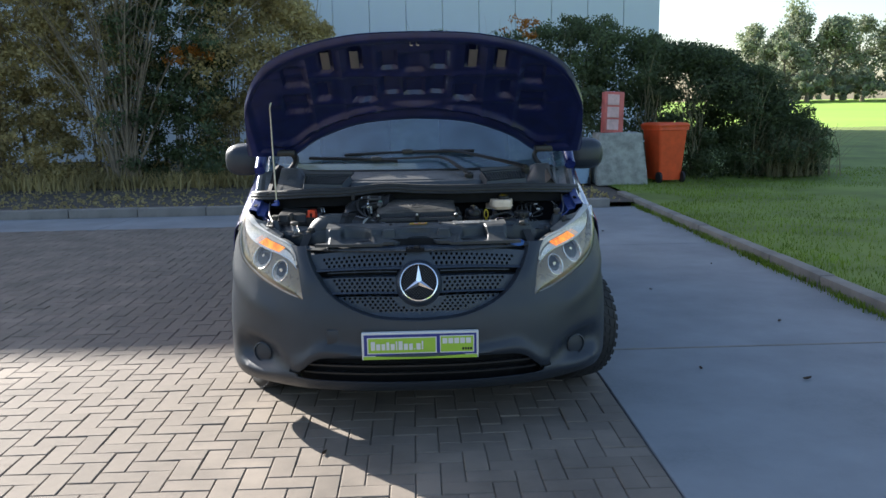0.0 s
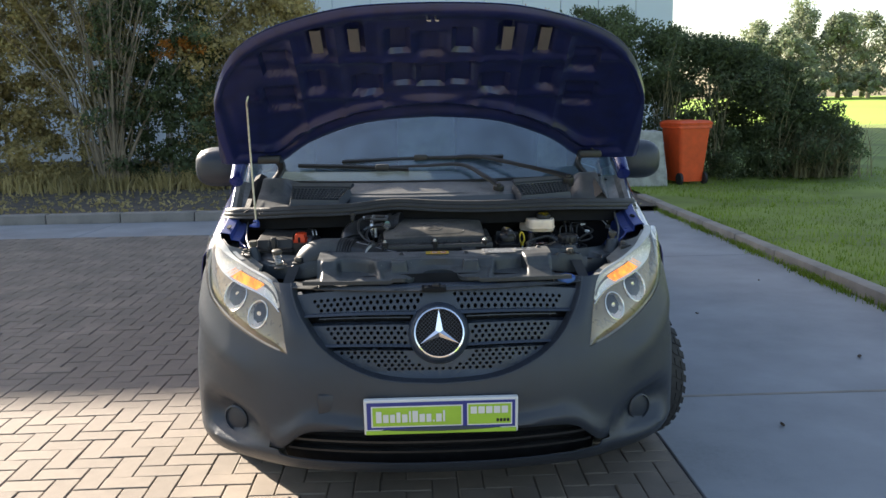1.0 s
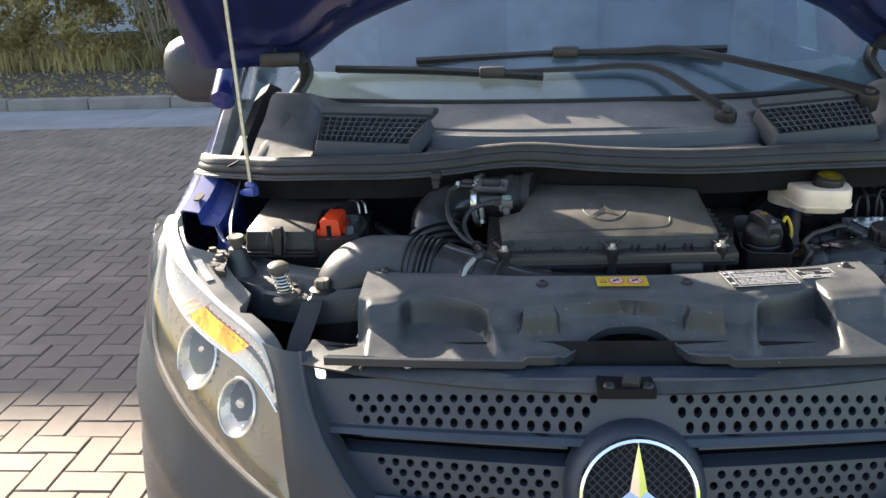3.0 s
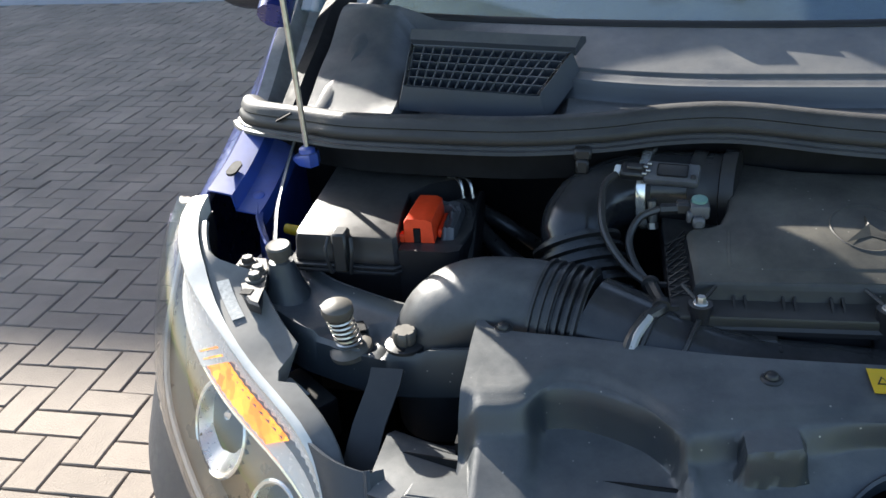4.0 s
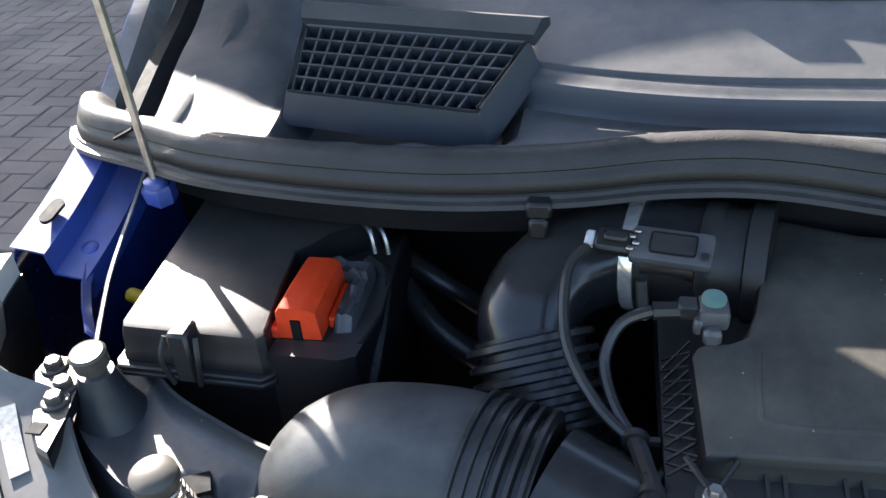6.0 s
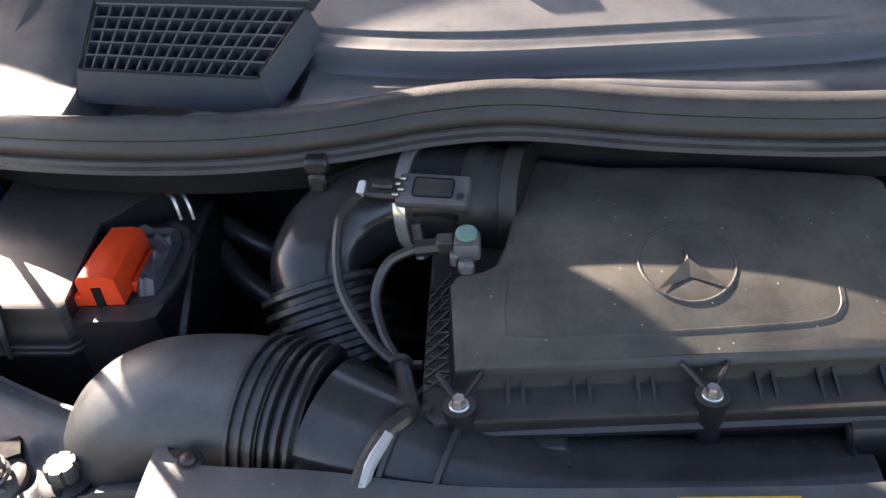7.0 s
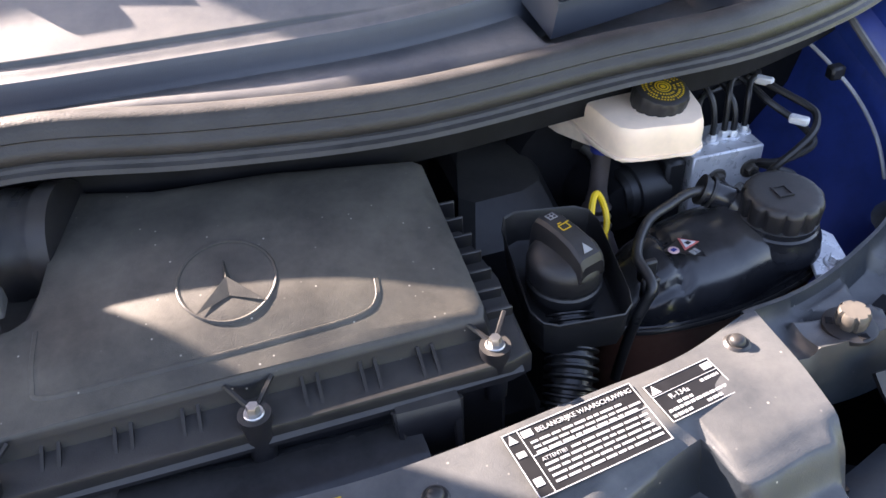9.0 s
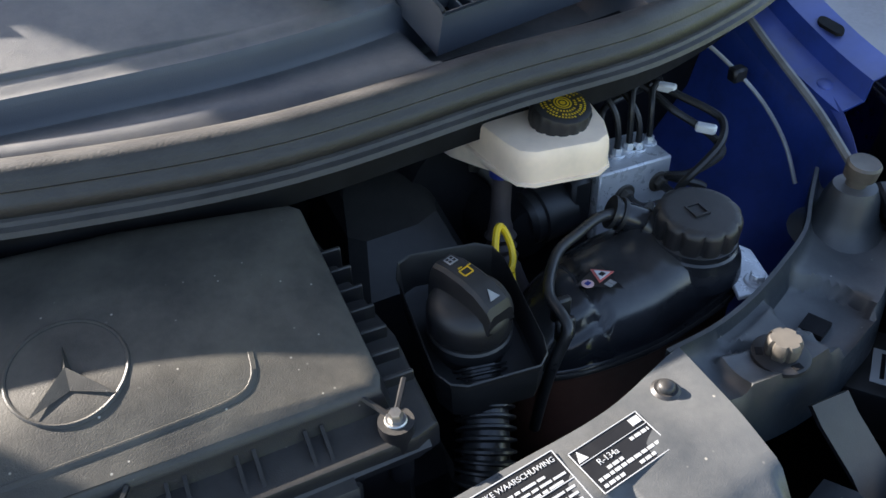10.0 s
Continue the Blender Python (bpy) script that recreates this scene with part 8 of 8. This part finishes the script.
@solid("front_lip", shroud, radiator_plastic)
def _(bm):
    xs = [-0.485 + 0.975 * k / 120 for k in range(121)]
    bridge(bm, [[(x, front_y(x) + dy, shroud_height(x, front_y(x)) + dz) for dy, dz in ((0.01, -0.004), (-0.002, 0.003), (-0.006, 0.001), (-0.006, -0.012), (0.006, -0.012))] for x in xs])


@solid("side_tongue", shroud, radiator_plastic)
def _(bm):
    prism(bm, [(0.40, 0.236), (0.49, 0.243), (0.485, 0.262), (0.435, 0.275), (0.430, 0.32), (0.40, 0.32)], 0.890, 0.904, 0.003, 1)


@solid("side_tongue", shroud, radiator_plastic)
def _(bm):
    prism(bm, [(-0.485, 0.232), (-0.40, 0.228), (-0.405, 0.31), (-0.428, 0.31), (-0.433, 0.265), (-0.48, 0.252)], 0.890, 0.904, 0.003, 1)


for at in ((-0.408, 0.432, 0.972), (-0.130, 0.372, 0.969), (0.113, 0.374, 0.969), (0.396, 0.438, 0.973)):
    push_pin(shroud, at, 0.0115)


YL = pose(0.005, 0.374, 0.9735, 5, 0, 0)
flat_shape("yellow_label", shroud, YL, rect(-0.043, 0.043, -0.018, 0.018), 0, 0.0008, label_yellow)
for xc in (-0.010, 0.022):
    flat_shape("sign_ring", shroud, YL, [(xc + 0.0125 * math.cos(k * math.pi / 10), 0.0125 * math.sin(k * math.pi / 10)) for k in range(20)], 0.0008, 0.0014, label_red)
    flat_shape("sign_disc", shroud, YL, [(xc + 0.0102 * math.cos(k * math.pi / 10), 0.0102 * math.sin(k * math.pi / 10)) for k in range(20)], 0.0014, 0.002, label_white)
    flat_shape("pictogram", shroud, YL @ pose(xc, 0, 0, 0, 0, 40), rect(-0.007, 0.007, -0.002, 0.003), 0.002, 0.0025, label_black)
    flat_shape("sign_bar", shroud, YL @ pose(xc, 0, 0, 0, 0, -45), rect(-0.010, 0.010, -0.0011, 0.0011), 0.0025, 0.003, label_red)
flat_shape("pictogram", shroud, YL, [(-0.038, -0.006), (-0.026, -0.006), (-0.032, 0.006)], 0.0008, 0.0014, label_black)
flat_shape("pictogram", shroud, YL, [(-0.0355, -0.0045), (-0.0285, -0.0045), (-0.032, 0.0025)], 0.0014, 0.002, label_yellow)

S1 = pose(0.237, 0.388, 0.9735, 6, 1.0, 10)
flat_shape("black_label", shroud, S1, rect(-0.060, 0.058, -0.031, 0.027), 0, 0.0008, label_black)
for x0, x1, y0, y1 in ((-0.060, 0.058, 0.0262, 0.027), (-0.060, 0.058, -0.031, -0.0302), (-0.060, -0.0592, -0.031, 0.027), (0.0572, 0.058, -0.031, 0.027), (-0.047, -0.0463, -0.030, 0.026), (-0.047, 0.057, 0.0012, 0.0019)):
    flat_shape("label_line", shroud, S1, rect(x0, x1, y0, y1), 0.0008, 0.0013, label_print)
words(shroud, "BELANGRIJKE WAARSCHUWING", (-0.033, 0.0185, 0.0012), 0.0060, S1, label_print)
words(shroud, "ATTENTIE!", (-0.042, -0.0052, 0.0012), 0.0046, S1, label_print)
flat_shape("pictogram", shroud, S1, [(-0.058, 0.017), (-0.050, 0.017), (-0.054, 0.025)], 0.0008, 0.0013, label_print)
flat_shape("pictogram", shroud, S1, rect(-0.045, -0.036, 0.018, 0.024), 0.0008, 0.0013, label_print)
flat_shape("pictogram", shroud, S1, rect(-0.057, -0.050, 0.004, 0.009), 0.0008, 0.0013, label_print)
flat_shape("pictogram", shroud, S1, rect(-0.057, -0.050, -0.022, -0.015), 0.0008, 0.0013, label_print)
rnd = random.Random(3)
for k, y in enumerate((0.0125, 0.0078, 0.0033, -0.0035, -0.0085, -0.0135, -0.0185, -0.0235)):
    x = -0.042 if k != 3 else -0.016
    while x < (0.040 if k in (0, 2) else 0.053):
        w = rnd.uniform(0.004, 0.013)
        flat_shape("text_bar", shroud, S1, rect(x, min(x + w, 0.055), y - 0.0010, y + 0.0010), 0.0008, 0.0012, label_print)
        x += w + 0.0018
S2 = pose(0.334, 0.404, 0.9740, 5, 1.5, 12)
flat_shape("black_label", shroud, S2, rect(-0.034, 0.033, -0.019, 0.019), 0, 0.0008, label_black)
for x0, x1, y0, y1 in ((-0.034, 0.033, 0.0183, 0.019), (-0.034, 0.033, -0.019, -0.0183), (-0.034, -0.0333, -0.019, 0.019), (0.0323, 0.033, -0.019, 0.019), (-0.034, 0.033, 0.0068, 0.0073)):
    flat_shape("label_line", shroud, S2, rect(x0, x1, y0, y1), 0.0008, 0.0013, label_print)
words(shroud, "R-134a", (-0.021, -0.0005, 0.0012), 0.0068, S2, label_print)
flat_shape("pictogram", shroud, S2, [(-0.032, 0.0085), (-0.023, 0.0085), (-0.0275, 0.017)], 0.0008, 0.0013, label_print)
flat_shape("pictogram", shroud, S2, rect(0.022, 0.031, 0.010, 0.016), 0.0008, 0.0013, label_print)
for y, x0, x1 in ((0.003, 0.012, 0.029), (-0.005, -0.018, -0.004), (-0.0095, -0.030, 0.029), (-0.0148, -0.030, -0.012), (-0.0148, 0.004, 0.020)):
    x = x0
    while x < x1:
        w = rnd.uniform(0.003, 0.006)
        flat_shape("text_bar", shroud, S2, rect(x, min(x + w, x1 + 0.001), y - 0.0013, y + 0.0013), 0.0008, 0.0012, label_print)
        x += w + 0.0013


@solid("blue_cap", van, material("cap_blue", (0.035, 0.10, 0.30), 0.4), "blue washer bottle cap")
def _(bm):
    lathe(bm, (0.472, 0.272, 0.888), (0, -0.1, 1), [(0.034, -0.012), (0.038, 0.0), (0.037, 0.005), (0.031, 0.008), (0.0, 0.009)], 32)


# ---- slam panel ----
def slam_side(sg):
    thing = group("slam_panel", "dusty black plastic front cross member")
    f = lambda x: sg * x

    @solid("panel", thing, radiator_plastic, "dusty black moulded cross member", 40)
    def _(bm):
        rows = []
        knots = [(0.430, 0.478, 0.392, 0.945), (0.48, 0.487, 0.392, 0.940), (0.54, 0.508, 0.398, 0.935), (0.60, 0.535, 0.412, 0.932), (0.655, 0.565, 0.440, 0.930), (0.70, 0.605, 0.485, 0.930), (0.745, 0.645, 0.535, 0.935)]
        for p in spline([(x, yb, yf) for x, yb, yf, _z in knots], 12):
            x, yb, yf = p
            z = 0.945 - 0.012 * smoothstep(0.43, 0.56, x)
            yf += 0.03 * smoothstep(0.74, 0.62, x)
            row = [(f(x), yb + 0.004, z - 0.03), (f(x), yb + 0.004, z + 0.017), (f(x), yb - 0.001, z + 0.018), (f(x), yb - 0.004, z + 0.006)]
            for k in range(19):
                y = yb - 0.010 + (yf + 0.006 - yb + 0.010) * k / 18
                h = -0.006 * math.sin(math.pi * k / 18)
                if sg > 0:
                    h += 0.011 * smoothstep(0.052, 0.044, abs(x - 0.520)) * smoothstep(0.446, 0.452, y - 0.02 + 0.3 * (x - 0.52)) * smoothstep(0.0, 0.02, yb - y)
                    h += 0.011 * smoothstep(0.052, 0.044, abs(x - 0.520)) * smoothstep(0.408, 0.416, y) * smoothstep(0.474, 0.464, y)
                    h = min(h, 0.011) - 0.016 * smoothstep(0.050, 0.043, math.hypot(x - 0.607, y - 0.487))
                else:
                    h -= 0.007 * smoothstep(0.042, 0.034, math.hypot(x - 0.609, y - 0.455)) + 0.004 * smoothstep(0.034, 0.028, math.hypot(x - 0.528, y - 0.448))
                    h -= 0.010 * smoothstep(0.585, 0.57, x) * smoothstep(0.545, 0.555, x) * smoothstep(0.50, 0.48, y)
                row.append((f(x), y, z + h))
            rows.append(row + [(f(x), yf, z - 0.012), (f(x), yf - 0.004, z - 0.06)])
        sheet(bm, rows, 0.003)

    # tower with rubber stop
    top = 1.000 if sg < 0 else 1.002
    c = Vector((f(0.717), 0.556 if sg < 0 else 0.575, 0))

    @solid("tower", thing, radiator_plastic, "", 50)
    def _(bm):
        lathe(bm, (c.x, c.y, 0.92), (0, 0, 1), [(0.038, 0), (0.028, 0.02), (0.020, 0.045), (0.016, top - 0.94), (0.0, top - 0.938)] if sg < 0 else [(0.052, 0), (0.038, 0.012), (0.030, 0.028), (0.026, top - 0.955), (0.021, top - 0.943), (0.0, top - 0.940)], 20)

    @solid("stop", thing, bolt_cap, "round rubber stop")
    def _(bm):
        lathe(bm, (c.x, c.y, top - 0.022), (0, -0.1, 1), [(0.010, -0.01), (0.010, 0.010), (0.0155, 0.011), (0.0165, 0.025), (0.0145, 0.0275), (0.012, 0.027), (0.0, 0.0275)], 24)

    @solid("bolt_plate", thing, bay_plastic)
    def _(bm):
        plate = [(0.728, 0.475), (0.775, 0.495), (0.785, 0.575), (0.760, 0.585), (0.735, 0.545)] if sg > 0 else [(0.714, 0.466), (0.732, 0.474), (0.754, 0.500), (0.762, 0.528), (0.790, 0.562), (0.790, 0.590), (0.750, 0.588), (0.734, 0.556), (0.728, 0.510)]
        prism(bm, [(f(x), y) for x, y in plate], 0.952, 0.966, 0.003, 1)
    for x, y in ((0.751, 0.545), (0.748, 0.517)) if sg > 0 else ((0.772, 0.571), (0.748, 0.547), (0.745, 0.528)):
        bolt(thing, (f(x), y, 0.967), (0, 0, 1), 0.0085, bolt_cap)

    # no real hole: a black tile stands for its shade
    @solid("plate_hole", thing, deep_black)
    def _(bm):
        box(bm, f(0.743) - 0.007, f(0.743) + 0.007, 0.489, 0.502, 0.9655, 0.9672)

    # screw on a slotted washer
    s = Vector((f(0.528 if sg < 0 else 0.522), 0.448, 0.9335 if sg < 0 else 0.9455))

    @solid("washer", thing, black_plastic)
    def _(bm):
        lathe(bm, s, (0, 0, 1), [(0.024, -0.002), (0.024, 0.002), (0.021, 0.0035), (0.0, 0.0035)], 26)
    # slots are black tiles on the washer, shade put in as colour
    for k in range(3):
        @solid("washer_slot", thing, deep_black)
        def _(bm, k=k):
            m = Matrix.Translation(s) @ pose(0, 0, 0, 0, 0, 30 + 120 * k) @ pose(0.0185, 0, 0)
            box(bm, -0.003, 0.003, -0.004, 0.004, 0.003, 0.0042, 0, 1, m)

    @solid("quarter_turn_screw", thing, bolt_cap, "slotted round screw head")
    def _(bm):
        n = 36
        rings = []
        for r, h in ((0.013, 0), (0.0145, 0.004), (0.0145, 0.014), (0.0125, 0.017), (0.0, 0.0172)):
            rings.append([s + Vector((max(0.0003, r - (0.0022 if (k % 6) < 1 and r > 0.012 else 0)) * math.cos(2 * math.pi * k / n), max(0.0003, r - (0.0022 if (k % 6) < 1 and r > 0.012 else 0)) * math.sin(2 * math.pi * k / n), h + 0.003)) for k in range(n)])
        bridge(bm, rings)

    # square hole: a black plate coloured like the shade inside
    @solid("square_hole", thing, deep_black)
    def _(bm):
        m = pose(f(0.600), 0.483, 0.9295 if sg < 0 else 0.9165, 0, 0, 25)
        box(bm, -0.012, 0.012, -0.011, 0.011, -0.006, 0.0015, 0, 1, m)

    # strap going down to the bumper
    @solid("strap", thing, bay_plastic)
    def _(bm):
        sheet(bm, [[(f(0.560 + dx + k), y, z) for dx in (-0.019, -0.014, 0.014, 0.019)] for y, z, k in ((0.405, 0.928, -0.02), (0.392, 0.915, -0.018), (0.36, 0.88, -0.005), (0.325, 0.835, 0.005), (0.295, 0.80, 0.0), (0.29, 0.76, 0.0))], 0.005)
    return thing


slam_side(-1)
slam_side(1)
spring_stop = group("spring_buffer", "spring-loaded rubber bonnet buffer")


@solid("cap", spring_stop, bolt_cap, "round grey rubber cap")
def _(bm):
    lathe(bm, (-0.608, 0.449, 0.969), (0.05, -0.1, 1), [(0.009, -0.002), (0.0175, 0.0), (0.0195, 0.005), (0.0188, 0.013), (0.014, 0.0165), (0.0, 0.0175)], 24)


@solid("spring", spring_stop, steel, "bare steel coil spring")
def _(bm):
    tube(bm, [(-0.599 - 0.010 * a / 60 + 0.0150 * math.cos(a * 0.75), 0.456 - 0.006 * a / 60 + 0.0150 * math.sin(a * 0.75), 0.924 + 0.0465 * a / 60) for a in range(61)], 0.0021, 6, 2)


@solid("stem", spring_stop, bolt_cap)
def _(bm):
    lathe(bm, (-0.598, 0.456, 0.914), (-0.19, -0.13, 1), [(0.0270, 0), (0.0270, 0.006), (0.022, 0.009), (0.009, 0.010), (0.008, 0.052)], 20)


# black panel between grille and radiator cover, down to the bumper beam
@solid("front_panel", van, radiator_plastic, "black plastic panel behind the grille")
def _(bm):
    sheet(bm, [[(x, 0.19 + 0.35 * x * x + dy, z) for x in [0.53 * k / 16 for k in range(-16, 17)]] for dy, z in ((-0.03, 0.876), (0.0, 0.884), (0.06, 0.880), (0.09, 0.86), (0.10, 0.6))], 0.004)


@solid("bumper_beam", van, deep_black)
def _(bm):
    box(bm, -0.52, 0.52, 0.30, 0.38, 0.45, 0.86, 0.02, 1)


for sg in (-1, 1):
    @solid("side_filler", van, deep_black)
    def _(bm, sg=sg):
        sheet(bm, [[(sg * x, y, z) for x, y in ((0.50, 0.30), (0.62, 0.36), (0.72, 0.45), (0.78, 0.55))] for z in (0.62, 0.80)], 0.01)


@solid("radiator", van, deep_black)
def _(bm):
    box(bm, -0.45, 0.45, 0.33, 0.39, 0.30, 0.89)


# ---- pavers ----
def pavers():
    L, W, G = 0.21, 0.105, 0.0035
    bm = bmesh.new()
    box(bm, 0, L - G, 0, W - G, -0.03, 0.0, 0.004, 1)
    piece = part("paver", bm, paver_mat, yard_bed)
    bm = bmesh.new()
    box(bm, 0, W - G, 0, W - G, -0.03, 0.0, 0.004, 1)
    half = part("paver", bm, paver_mat, yard_bed)
    half_spare, half_polys = [(v.co.x, v.co.y, v.co.z) for v in half.data.vertices], [list(p.vertices) for p in half.data.polygons]
    bpy.data.objects.remove(half)
    X0 = (SEAM_X - 0.008) % W
    data = piece.data
    spare = [(v.co.x, v.co.y, v.co.z) for v in data.vertices]
    polys = [list(p.vertices) for p in data.polygons]
    bpy.data.objects.remove(piece)
    verts, faces, made = [], [], 0
    for c in range(int((-9.0) / W), int(SEAM_X / W) + 1):
        for r in range(int(-1.0 / W), int(SLAB_Y / W) + 1):
            m = (c - r) % 4
            if m not in (0, 2):
                continue
            flat = m == 0
            x, y = X0 + c * W, (r * W if flat else (r - 1) * W)
            if x + W > SEAM_X or y + (W if flat else L) > SLAB_Y:
                continue
            if flat and x + L > SEAM_X:
                k = len(verts)
                verts += [Vector((x, y, 0.001)) + Vector(p) for p in half_spare]
                faces += [[i + k for i in f] for f in half_polys]
                continue
            dz, tx, ty = rng.normal(0, 0.0013), rng.normal(0, 0.25), rng.normal(0, 0.25)
            place = pose(x, y, 0.001 + dz, tx, ty, 0) if flat else pose(x + W - G, y, 0.001 + dz, tx, ty, 90)
            if -2.15 < x < -1.05 and 3.3 < y < 9.0 and made < 300:
                ob = new("paver", data)
                ob.parent = yard_bed
                ob.matrix_basis = place
                made += 1
            else:
                k = len(verts)
                verts += [place @ Vector(p) for p in spare]
                faces += [[i + k for i in f] for f in polys]
    me = bpy.data.meshes.new("paving_rest")
    me.from_pydata(verts, [], faces)
    me.materials.append(paver_mat)
    rest = new("paving_rest", me)
    rest.parent = yard_bed
    tagged(rest, kind="stuff")


pavers()
